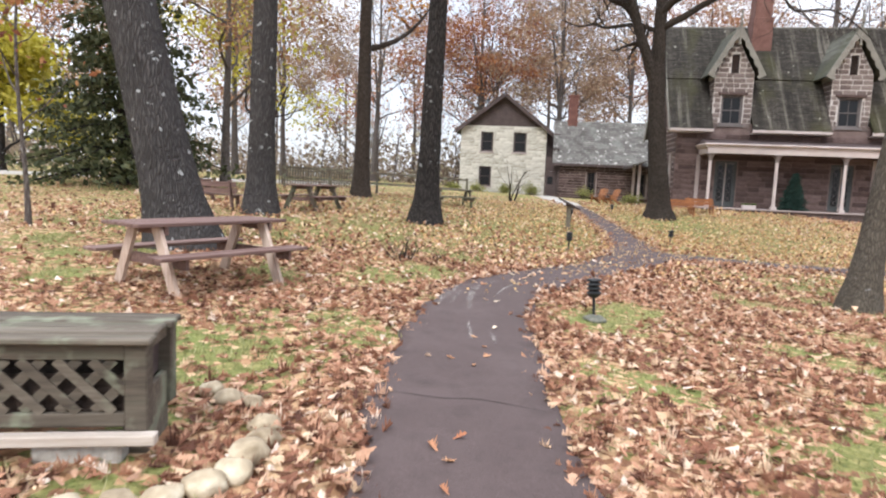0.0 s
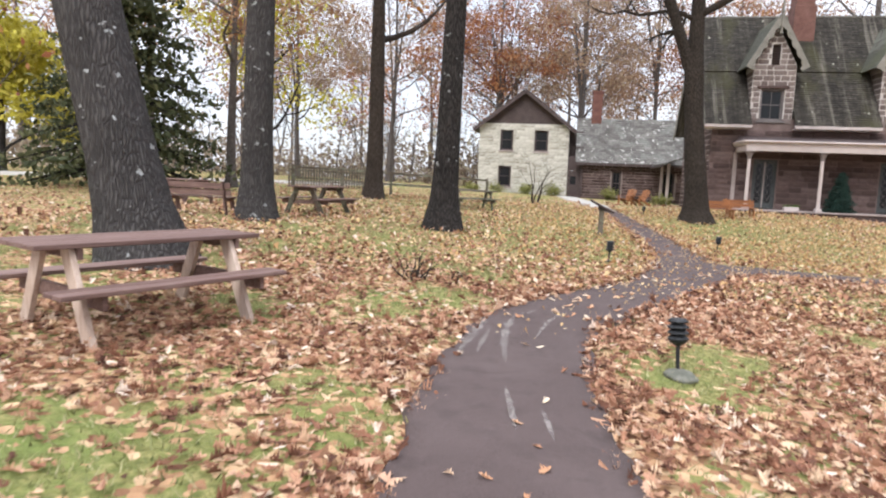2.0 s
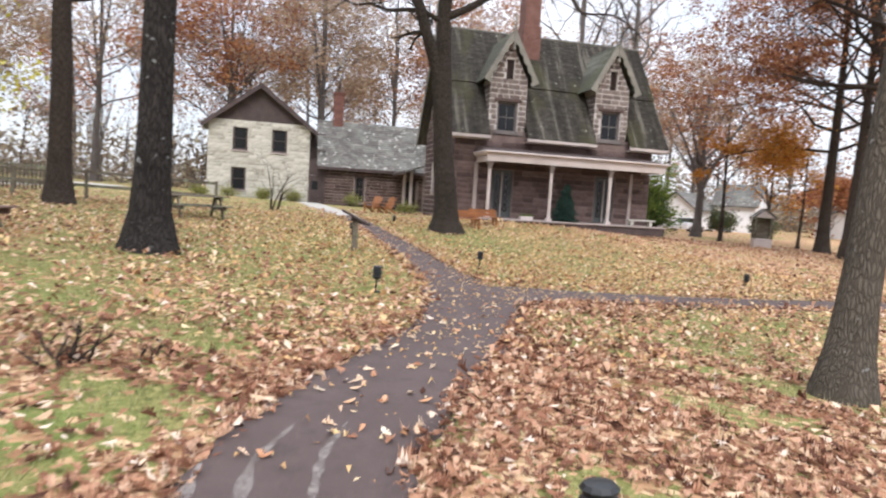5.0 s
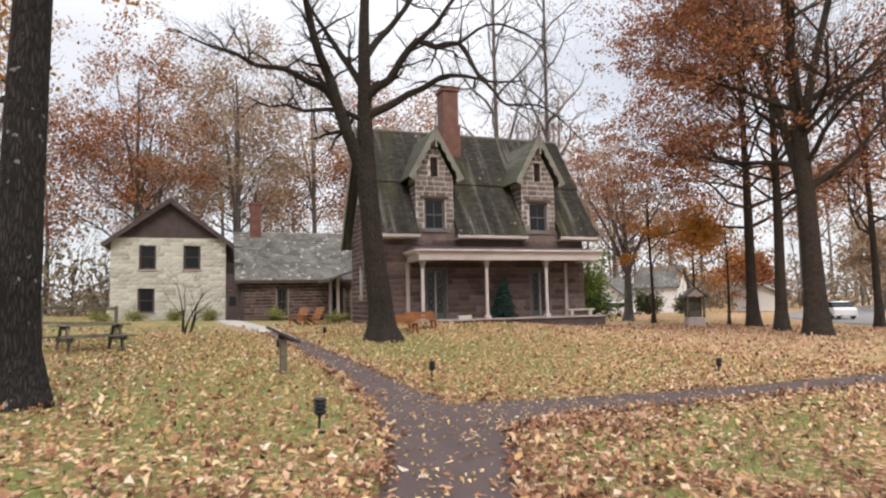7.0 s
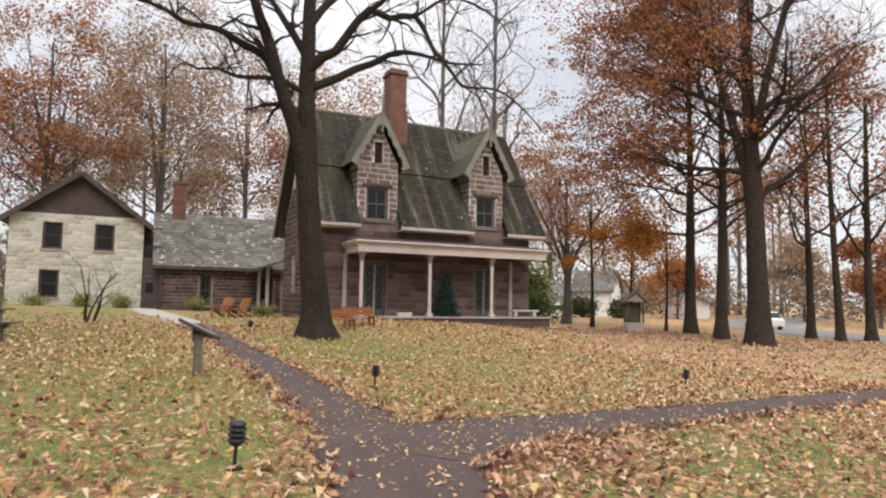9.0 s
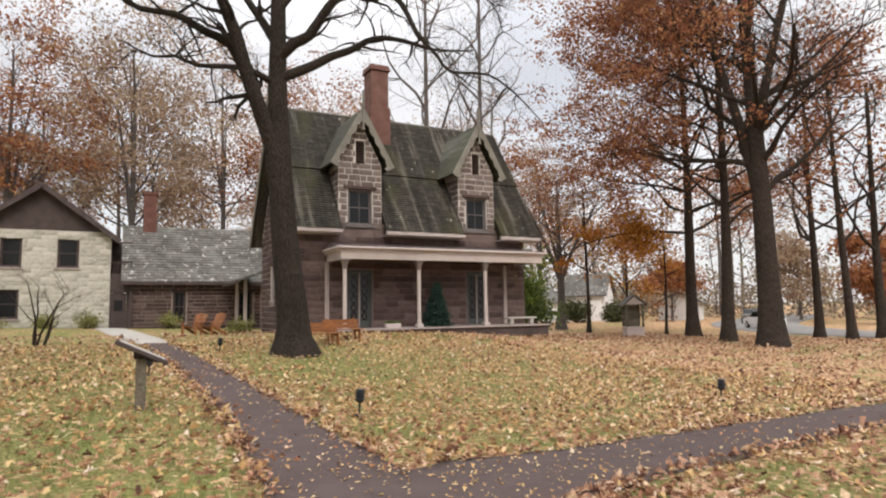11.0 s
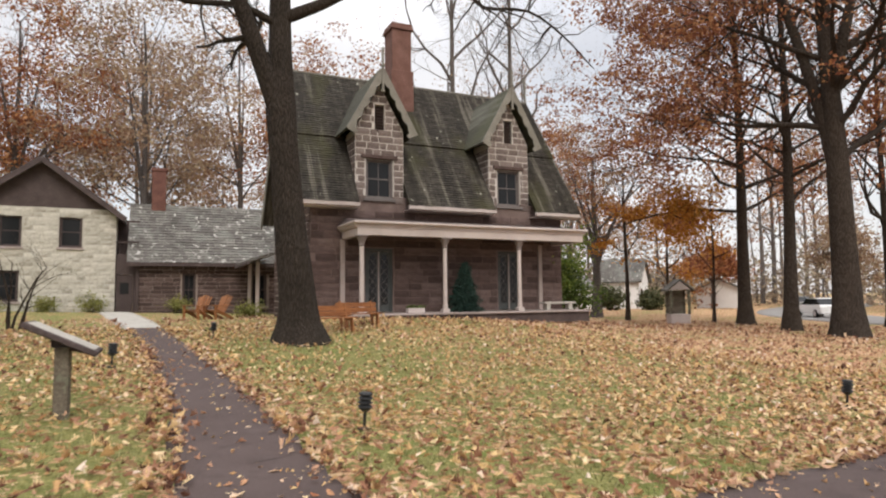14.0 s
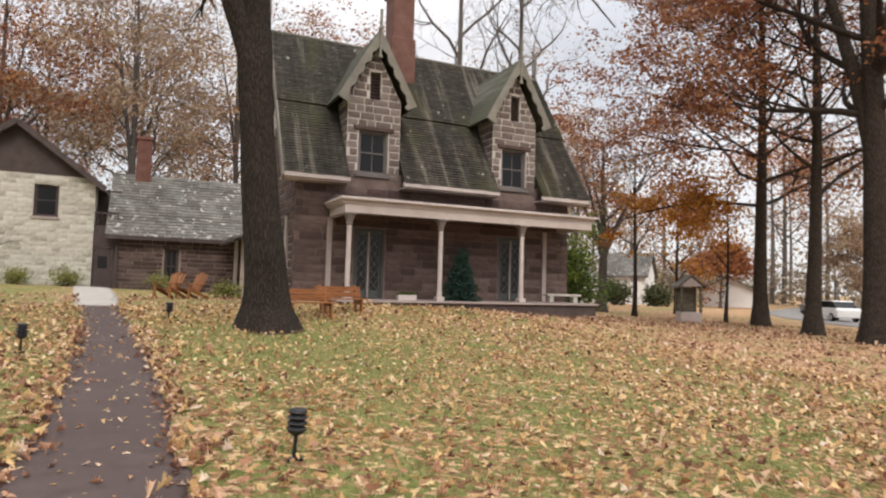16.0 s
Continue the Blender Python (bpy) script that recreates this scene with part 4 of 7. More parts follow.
def tree(name, x, y, radius, height, label, lean=(0, 0), fork=0.45, bark=None, leaf=None, count=0, size=0.13, spread=0.6, limbs=7, level=2, seed=0, flare=1.5, reach=0.42, low=None, kink=0.15, group="", rise=0.0):
    """An oak-like tree: flared tapered trunk, limbs that fork, a ragged crown of small leaves."""
    rng, nrng = random.Random(seed), np.random.RandomState(seed)
    z0 = float(land(x, y))
    root = thing(name, pose(x, y, z0), label, "tree", group)
    verts, faces, pts, rad = [], [], [], []
    n = 22
    for i in range(n + 1):
        f = i / n
        h = height * f ** 1.35 - 0.15
        sx = lean[0] * h + kink * math.sin(f * 5 + seed) * f
        sy = lean[1] * h + kink * math.cos(f * 4 + seed) * f
        pts.append(Vector((sx, sy, h)))
        rad.append(radius * (1 - 0.72 * f) * (1 + (flare - 1) * math.exp(-max(h, 0) / 0.45)))
    tube(verts, faces, pts, rad, 18, rng, 0.06)
    mesh_part("trunk", mesh_from("trunk", verts, faces, True), bark or BARK, root)
    verts, faces, tips = [], [], []
    start = low if low is not None else fork
    for i in range(limbs):
        f = start + (0.98 - start) * (i + rng.random() * 0.5) / limbs
        k = min(n, max(1, int(round(n * f ** (1 / 1.35)))))
        ang = i * 2.4 + rng.uniform(-0.5, 0.5)
        d = Vector((math.cos(ang), math.sin(ang), rng.uniform(0.25, 0.8) + rise * rng.uniform(0.6, 1.4))).normalized()
        grow(rng, pts[k], d, height * reach * rng.uniform(0.7, 1.1) * (1.15 - 0.6 * f), rad[k] * (0.55 if not rise else 0.72), level, verts, faces, tips)
    mesh_part("branchwork", mesh_from("branchwork", verts, faces, True), bark or BARK, root)
    if leaf and count:
        ends = [p for p, l in tips if l <= 1]
        # leaves hang on in clumps, with gaps of bare twigs between
        thick = [p for p in ends if noise.noise(Vector((x, y, 0)) + p * 0.42) > -0.08]
        ends = thick or ends
        v, f = leaves_at(nrng, ends, max(1, count // max(1, len(ends))), spread * 0.8, size, 0.45)
        mesh_part("crown", mesh_from("crown", v, f), leaf, root)
    return root


def drawn_limb(verts, faces, tips, rng, pts, r0, r1, twigs=6, level=1, length=1.6):
    """A big limb along a smooth line, with twigs forking off it."""
    line = [Vector(p) for p in spline(pts, 0.35)]
    m = len(line)
    tube(verts, faces, line, [r0 + (r1 - r0) * i / (m - 1) for i in range(m)], 9)
    for j in range(twigs):
        i = rng.randint(m // 4, m - 1)
        d = (line[min(i + 1, m - 1)] - line[i - 1]).normalized()
        side = Vector((rng.gauss(0, 1), rng.gauss(0, 1), rng.gauss(0.2, 0.8)))
        nd = (d * 0.5 + side.normalized() * 0.8).normalized()
        grow(rng, line[i], nd, length * rng.uniform(0.6, 1.3), (r0 + (r1 - r0) * i / m) * 0.35 + 0.008, level, verts, faces, tips, 0.05, 0.3)


# tall oaks beside the path
tree("oak_tree", -4.42, 10.65, 0.49, 23, "massive dark grey oak trunk leaning beside the picnic table", (-0.21, 0.0), 0.5, GREY_BARK, leaf=TAN_LEAF, count=2500, seed=3, limbs=6, flare=1.5)
tree("oak_tree", -5.0, 17.1, 0.4, 24, "straight grey oak trunk beside a wooden bench", (0.005, 0), 0.5, GREY_BARK, RUST_LEAF, 2500, seed=5, limbs=6)
tree("oak_tree", -4.15, 30.9, 0.42, 24, "tall oak trunk with orange leaves near the fence", (0.01, 0), 0.3, BARK_WARM, ORANGE_LEAF, 5000, seed=8, limbs=8, low=0.28, reach=0.3)
tree("oak_tree", -0.56, 18.65, 0.36, 24, "straight dark oak trunk with pale lichen flecks", (0.03, 0), 0.55, leaf=TAN_LEAF, count=2500, seed=9, limbs=5, flare=1.8)
tree("oak_tree", 6.6, 9.8, 0.21, 16, "slender leaning grey tree beside the path", (0.115, 0.02), 0.45, SMOOTH_BARK, RUST_LEAF, 2500, seed=12, limbs=6, flare=1.75, low=0.42)


# the bare oak in front of the cottage
def bare_oak(x, y):
    rng = random.Random(21)
    z0 = float(land(x, y))
    root = thing("oak_tree", pose(x, y, z0, 0, 0, -23.5), "large bare dark oak with sweeping limbs before the cottage", "tree")
    verts, faces = [], []
    pts = spline([(0, 0, -0.15), (-0.12, 0, 1.5), (-0.3, 0, 3.1), (-0.45, 0, 5), (-0.57, 0.05, 6.6), (-0.6, 0.1, 8), (-0.62, 0.1, 10.6), (-0.59, 0.15, 13.4), (-0.27, 0.2, 18)], 0.3)
    rad = [(0.5 - 0.023 * p[2]) * (1 + 0.75 * math.exp(-max(p[2], 0) / 0.4)) * (1 + 0.16 * math.exp(-((p[2] - 6.4) / 0.9) ** 2)) for p in pts]
    tube(verts, faces, pts, rad, 20, rng, 0.06)
    mesh_part("trunk", mesh_from("trunk", verts, faces, True), DARK_BARK, root)

    def limb(line, a, b, twigs, length=1.6):
        verts, faces, tips = [], [], []
        drawn_limb(verts, faces, tips, rng, line, a, b, twigs + 5, 2, length * 1.15)
        mesh_part("limb", mesh_from("limb", verts, faces, True), DARK_BARK, root)

    # the left leader and what it carries
    limb([(-0.55, 0, 6.1), (-1.15, -0.14, 7.8), (-1.62, -0.29, 9.1), (-1.89, -0.43, 10.1), (-2.54, -0.7, 11.9), (-3.22, -1.0, 15.5)], 0.3, 0.07, 12)
    limb([(-1.55, -0.25, 8.9), (-2.14, -0.03, 9.96), (-2.92, 0.15, 10.4), (-3.83, 0.32, 10.95), (-5.0, 0.6, 11.2), (-5.9, 0.85, 11.8), (-6.72, 1.0, 12.05), (-7.84, 1.2, 12.6)], 0.17, 0.035, 12)
    limb([(-0.68, 0, 8.75), (-1.67, -0.25, 9.1), (-2.94, -0.75, 8.9), (-3.55, -1.0, 9.05), (-4.14, -1.25, 8.9), (-4.9, -1.5, 9.2)], 0.12, 0.02, 10, 1.2)
    limb([(-0.62, 0, 10.0), (-1.17, 0.3, 11), (-1.72, 0.6, 11.9), (-3.1, 1.2, 14.3)], 0.16, 0.05, 8)
    # limbs on the other side, one of which sweeps out and hangs
    limb([(-0.58, 0, 8.9), (0.51, 0.2, 9.5), (1.13, 0.4, 9.95), (1.78, 0.6, 10.3), (2.65, 0.86, 10.9), (3.68, 1.07, 11.0), (4.87, 1.3, 10.85), (6.4, 1.5, 11)], 0.18, 0.025, 11, 1.3)
    limb([(-0.61, 0, 9.6), (-0.08, -0.15, 10.1), (0.37, -0.3, 10.3), (0.89, -0.45, 11.1), (1.53, -0.6, 11.8), (2.24, -0.75, 11.5), (3.14, -0.9, 11.6), (3.88, -1.2, 10.1)], 0.2, 0.07, 9)
    limb([(3.8, -1.15, 10.3), (4.46, -1.28, 9.5), (4.86, -1.36, 9.0), (6.09, -1.44, 8.95), (7.03, -1.52, 8.3), (7.86, -1.6, 7.4)], 0.065, 0.015, 9, 1.2)
    limb([(1.5, -0.65, 11.75), (2.2, -0.93, 12.3), (2.96, -1.17, 13.3), (4.35, -1.4, 14.4)], 0.11, 0.03, 8)
    limb([(3.1, -0.95, 11.55), (4.22, -1.2, 12.25), (5.22, -1.4, 12.05), (6.23, -1.6, 11.3), (6.5, -1.8, 10.3)], 0.06, 0.015, 9, 1.2)
    limb([(-0.58, 0, 11.3), (-0.08, 0.33, 12.2), (0.53, 0.65, 13), (1.48, 0.98, 14.5), (2.57, 1.3, 16.7)], 0.16, 0.04, 9)


bare_oak(10.3, 30.3)


def layered_tree(name, x, y, r, h, label, lean=(0, 0), bark=None, leaf=None, count=0, size=0.12, seed=0, low=0.32, width=6.0, limbs=26, kids=(5, 7), lush=(0, 0), gaps=0.0, stems=(), flare=1.6, rise=0.0, group="", bough=None, bare_top=False, clump=(0.42, 0.3)):
    """A broad tree: flared trunk, many long limbs in loose storeys, fine twigs, leaves in flat clumps. lush: the side on which leaves hang on thickest; stems: extra leaders (height, offset x, offset y)."""
    rng, nrng = random.Random(seed), np.random.RandomState(seed)
    root = thing(name, pose(x, y, float(land(x, y))), label, "tree", group)
    n = 18
    verts, faces = [], []
    pts, rad = [], []
    for i in range(n + 1):
        f = i / n
        z = h * f ** 1.3 - 0.2
        pts.append(Vector((lean[0] * z + 0.22 * math.sin(f * 6 + seed) * f, lean[1] * z + 0.22 * math.cos(f * 5 + seed) * f, z)))
        rad.append(r * (1 - 0.82 * f) * (1 + (flare - 1) * math.exp(-max(z, 0) / 0.5)))
    tube(verts, faces, pts, rad, 18, rng, 0.06)
    leaders = [(pts, rad)]
    for z0, ox, oy in stems:
        k = min(range(n + 1), key=lambda i: abs(pts[i].z - z0))
        a = pts[k]
        line = [Vector(p) for p in spline([tuple(a - Vector((0, 0, 0.5))), tuple(a + Vector((ox * 0.2, oy * 0.2, (h - z0) * 0.22))), tuple(a + Vector((ox * 0.6, oy * 0.6, (h - z0) * 0.6))), tuple(a + Vector((ox, oy, (h - z0) * 0.95)))], 0.9)]
        rr = [rad[k] * 0.72 * (1 - 0.85 * i / (len(line) - 1)) for i in range(len(line))]
        tube(verts, faces, line, rr, 12, rng, 0.05)
        leaders.append((line, rr))
    mesh_part("trunk", mesh_from("trunk", verts, faces, True), bark or BARK, root)
    verts, faces, tips = [], [], []
    for i in range(limbs):
        line, rr = leaders[i % len(leaders)] if i > limbs * 0.3 else leaders[0]
        z = h * (low + (0.97 - low) * (i + rng.random() * 0.6) / limbs)
        k = min(range(1, len(line)), key=lambda j: abs(line[j].z - z))
        f = line[k].z / h
        ang = i * 2.4 + rng.uniform(-0.6, 0.6)
        out = width * max(0.25, 1 - ((f - 0.5) / 0.66) ** 2) * rng.uniform(0.65, 1.1)
        d = Vector((math.cos(ang), math.sin(ang), 0.18 + 1.1 * max(0, f - 0.35) + rise * rng.uniform(0.5, 1.3))).normalized()
        grow(rng, line[k], d, out, max(0.035, rr[k] * 0.42), 2, verts, faces, tips, 0.05, 0.17, kids, 0.72)
    mesh_part("branchwork", mesh_from("branchwork", verts, faces, True), bark or BARK, root)
    if leaf and count:
        side = Vector((lush[0], lush[1], 0))
        ends = []
        for p, level in tips:
            keep = 0.75 if not side.length else 0.5 + 0.5 * p.dot(side) / (width * 0.5)
            if bare_top:
                keep *= 1.0 - 0.75 * float(smoothstep(0.5, 0.9, p.z / h))
            if level <= 1 and rng.random() < keep and noise.noise(Vector((x, y, seed)) + Vector((p.x * 0.34, p.y * 0.34, p.z * 0.6))) > gaps - 0.1:
                ends.append(p)
        v, f = leaves_at(nrng, ends, max(1, count // max(1, len(ends))), clump[0], size, clump[1])
        mesh_part("crown", mesh_from("crown", v, f), leaf, root)
    if bough:
        z, ang, length, material = bough
        verts, faces, tips = [], [], []
        a = min(pts, key=lambda p: abs(p.z - z))
        d = Vector((math.cos(ang), math.sin(ang), 0.0))
        drawn_limb(verts, faces, tips, rng, [tuple(a), tuple(a + d * length * 0.4 + Vector((0, 0, 0.25))), tuple(a + d * length * 0.75 + Vector((0, 0, -0.1))), tuple(a + d * length + Vector((0, 0, -0.7)))], r * 0.26, 0.02, 16, 1, 1.5)
        mesh_part("low_bough", mesh_from("low_bough", verts, faces, True), bark or BARK, root)
        v, f = leaves_at(nrng, [p for p, _ in tips], 26, 0.34, size, 0.3)
        mesh_part("bough_leaves", mesh_from("bough_leaves", v, f), material, root, "orange leaves on a low bough")
    return root


# rust-leaved oaks on the lawn
TOWARDS_HOUSE = (-0.42, 0.9)
layered_tree("oak_tree", 40.1, 35.5, 0.42, 24, "dark-trunked oak with dense rust-red leaves and an orange bough", (0.0, 0), BARK_WARM, RUST_LEAF, 27000, 0.105, 31, 0.3, 8.2, 34, (6, 7), TOWARDS_HOUSE, 0.1, group="rust-leaved oaks on the lawn", bough=(6.6, 2.2, 7.5, ORANGE_LEAF), rise=0.15)
layered_tree("oak_tree", 35.1, 30.2, 0.36, 22, "leaning dark oak with thinning rust-red leaves", (0.03, 0), BARK_WARM, RUST_LEAF, 20000, 0.1, 32, 0.3, 6.0, 28, (5, 7), TOWARDS_HOUSE, 0.05, group="rust-leaved oaks on the lawn", rise=0.25)
layered_tree("oak_tree", 32.0, 26.3, 0.6, 25, "stout forked oak with bare twigs and some rust-red leaves", (-0.012, 0.012), BARK_WARM, RUST_LEAF, 20000, 0.095, 33, 0.3, 7.5, 38, (6, 8), TOWARDS_HOUSE, 0.1, ((6.6, -1.9, 4.0), (9.5, 2.2, -3.2)), 1.45, 0.35, "rust-leaved oaks on the lawn")


# ---- outbuildings behind: the whitewashed house and the low slate wing ----
white = thing("white_house", HOUSE @ pose(-12.7, 16.4, 0), "whitewashed stone house with dark gable", "house")
bm = bmesh.new()
WBW = [(0.85, 1.95, 4.2, 5.9), (-1.9, -0.85, 4.2, 5.9), (-1.95, -0.9, 1.3, 2.95)]
wall(bm, (-3.6, 0.2), (3.6, 6.35), 0, 0.45, WBW)
part("wall", bm, WHITE_MORTAR, white, "whitewashed rubble front wall")
bm = bmesh.new()
wall(bm, (0.45, 0.2), (11, 6.35), -3.6, -3.15, [], "y")
wall(bm, (0.45, 0.2), (11, 6.35), 3.15, 3.6, [], "y")
wall(bm, (-3.15, 0.2), (3.15, 6.35), 10.55, 11, [])
part("side_wall", bm, WHITE_MORTAR, white)
bm = bmesh.new()
prism(bm, [(-3.3, 6.35), (3.3, 6.35), (0, 8.85)], 0.3, Matrix.Translation((0, 0.05, 0)))
part("gable", bm, BROWN_PAINT, white, "dark brown boarded gable")
for side in (-1, 1):
    bm = bmesh.new()
    prism(bm, [(0, 9.02), (0, 8.85), (side * 4.05, 5.72), (side * 4.05, 5.87)], 11.9, Matrix.Translation((0, -0.5, 0)))
    part("roof_slope", bm, GREY_SLATE, white)
    bm = bmesh.new()
    beam(bm, (0, -0.53, 8.9), (side * 4.08, -0.53, 5.76), 0.05, 0.3, 0.01)
    part("barge_board", bm, BROWN_PAINT, white)
for w in WBW:
    sash_window(white, *w, 0.0, 1, 2, BROWN_PAINT)

wing = thing("slate_wing", HOUSE @ pose(-8.4, 16.2, 0), "low brownstone wing with grey slate roof", "building")
bm = bmesh.new()
wall(bm, (0.5, 0.2), (11.0, 3.6), 0, 0.4, [(2.75, 3.5, 0.9, 2.85), (6.6, 7.5, 0.9, 2.85)])
wall(bm, (0.4, 0.2), (6.0, 3.6), 0.5, 0.9, [], "y")
part("wall", bm, WING_MORTAR, wing)
bm = bmesh.new()
q = [(-0.1, -0.55, 3.4), (11.2, -0.55, 3.4), (11.2, 3.2, 7.15), (-0.1, 3.2, 7.15), (-0.1, 6.95, 3.4), (11.2, 6.95, 3.4)]
vs = [bm.verts.new(p) for p in q] + [bm.verts.new((x, y, z - 0.16)) for x, y, z in q]
for f in ((0, 1, 2, 3), (3, 2, 5, 4), (6, 9, 8, 7), (9, 10, 11, 8), (0, 6, 7, 1), (4, 5, 11, 10), (0, 3, 9, 6), (3, 4, 10, 9), (1, 7, 8, 2), (2, 8, 11, 5)):
    bm.faces.new([vs[i] for i in f])
wing_roof = part("roof", bm, GREY_SLATE, wing, "grey slate roof with pale lichen")
bm = bmesh.new()
box(bm, (1.05, 2.75, 6.6), (1.85, 3.5, 9.2), 0.02)
box(bm, (0.98, 2.68, 9.2), (1.92, 3.57, 9.4), 0.02)
part("chimney", bm, BRICK, wing, "red brick chimney")
for w in ((2.75, 3.5, 0.9, 2.85), (6.6, 7.5, 0.9, 2.85)):
    sash_window(wing, *w, 0.0, 2, 2, BROWN_PAINT)
bm = bmesh.new()
box(bm, (0.9, 5.6, 0.2), (11, 6.0, 3.6))
part("back_wall", bm, DARK_MORTAR, wing)
bm = bmesh.new()
beam(bm, (-0.1, -0.58, 3.3), (11.2, -0.58, 3.3), 0.06, 0.2, 0.01)
part("eave_board", bm, BROWN_PAINT, wing)
bm = bmesh.new()
for i in range(21):
    f = i / 21
    y, z = -0.55 + 3.75 * f, 3.4 + 3.75 * f
    u = -0.12
    while u < 11.2:
        w = random.uniform(0.25, 0.5)
        b = min(u + w - 0.01, 11.22)
        k = random.uniform(0.02, 0.035)
        vs = [bm.verts.new(p) for p in ((u, y - 0.01, z), (b, y - 0.01, z), (b, y - 0.01 - k, z + k), (u, y - 0.01 - k, z + k), (b, y + 0.21, z + 0.225), (u, y + 0.21, z + 0.225))]
        bm.faces.new((vs[0], vs[1], vs[2], vs[3])), bm.faces.new((vs[3], vs[2], vs[4], vs[5]))
        u += w
tagged(part("slate_cover", bm, GREY_SLATE, wing_roof), kind="stuff")

# small porch roof between the wing and the cottage
bm = bmesh.new()
prism(bm, [(5.6, 3.2), (7.3, 3.75), (7.3, 3.88), (5.6, 3.33)], 5.5, Matrix.Translation((0, -5.9, 0)))
part("side_porch_roof", bm, GREY_SLATE, wing)
bm = bmesh.new()
box(bm, (5.55, -5.92, 3.08), (5.72, -0.4, 3.24), 0.01)
part("side_porch_beam", bm, BROWN_PAINT, wing)
for v in (-4.2, -1.2):
    bm = bmesh.new()
    box(bm, (6.25, v - 0.09, 0.3), (6.43, v + 0.09, 3.4), 0.012)
    part("side_porch_post", bm, PALE_TRIM, wing)

# brown boarded link with a door between the white house and the wing
entry = thing("entry_link", HOUSE @ pose(-8.55, 16.5, 0), "dark brown boarded link with a half-glazed door", "building")
bm = bmesh.new()
wall(bm, (-0.6, 0.2), (0.6, 3.9), 0, 0.12, [(-0.5, 0.35, 0.6, 2.75)])
part("boarding", bm, BROWN_PAINT, entry)
bm = bmesh.new()
wall(bm, (-0.48, 0.62), (0.33, 2.73), 0.03, 0.08, [(-0.3, 0.15, 1.65, 2.3)])
part("door", bm, BROWN_PAINT, entry)
bm = bmesh.new()
box(bm, (-0.3, 0.05, 1.65), (0.15, 0.056, 2.3))
part("pane", bm, GLASS, entry)
bm = bmesh.new()
box(bm, (-0.6, 1.6, 3.9), (0.6, 1.7, 6.0))
part("upper_wall", bm, BROWN_PAINT, entry)
bm = bmesh.new()
box(bm, (-0.6, 0.02, 4.55), (0.6, 0.08, 4.62))
part("balcony_rail", bm, BROWN_PAINT, entry)
for i in range(7):
    bm = bmesh.new()
    box(bm, (-0.55 + i * 0.18, 0.03, 3.9), (-0.51 + i * 0.18, 0.07, 4.55))
    part("baluster", bm, BROWN_PAINT, entry)
bm = bmesh.new()
box(bm, (0.5, -0.45, 0.3), (0.66, -0.29, 3.3), 0.01)
part("post", bm, BROWN_PAINT, entry)

# coursed stones of the walls
lay(house, STONES, (0, VF), (1, 0), 0.72, 4.95, UL, UR, 14, 0.82, 0.022, lambda q, z: not any(a - 0.04 < q < b + 0.04 and c < z < d + 0.12 for a, b, c, d in DOORS), 5, 0.022, 290)
house_side = [o for o in house.children if o.name.startswith("side_wall")][0]
lay(house_side, STONES, (UL, 0), (0, 1), 0.3, 8.6, VF, VB, 28, 0.62, 0.03, lambda q, z: min(q - VF, VB - q) > (0 if z < 5.3 else (z - 5.3) / SLOPE) and not any(a - 0.05 < q < b + 0.05 and 1.9 < z < 4 for a, b in ((3.0, 3.9), (6.8, 7.7))), 6, 0.03, 300)
for a, b in ((3.0, 3.9), (6.8, 7.7)):
    sash_window(house, a, b, 2.0, 3.9, 0, 2, 2, TRIM, turn=Matrix.Translation((UL, 0, 0)) @ Matrix.Rotation(radians(-90), 4, "Z") @ Matrix.Translation((-(a + b), 0, 0)))
white_wall = [o for o in white.children if o.name.startswith("wall")][0]
lay(white_wall, WHITE_STONES, (0, 0), (1, 0), 0.5, 6.3, -3.6, 3.6, 24, 0.62, 0.014, lambda q, z: not any(a - 0.03 < q < b + 0.03 and c - 0.15 < z < d + 0.03 for a, b, c, d in WBW), 7, 0.03, 300, rough=0.02)
wing_wall = [o for o in wing.children if o.name.startswith("wall")][0]
lay(wing_wall, STONES, (0, 0), (1, 0), 0.5, 3.25, 0.5, 8.0, 12, 0.6, 0.03, lambda q, z: not (2.7 < q < 3.55 and 0.75 < z < 2.9) and not (6.5 < q < 7.6 and 0.75 < z < 2.9), 8, 0.03, 200)


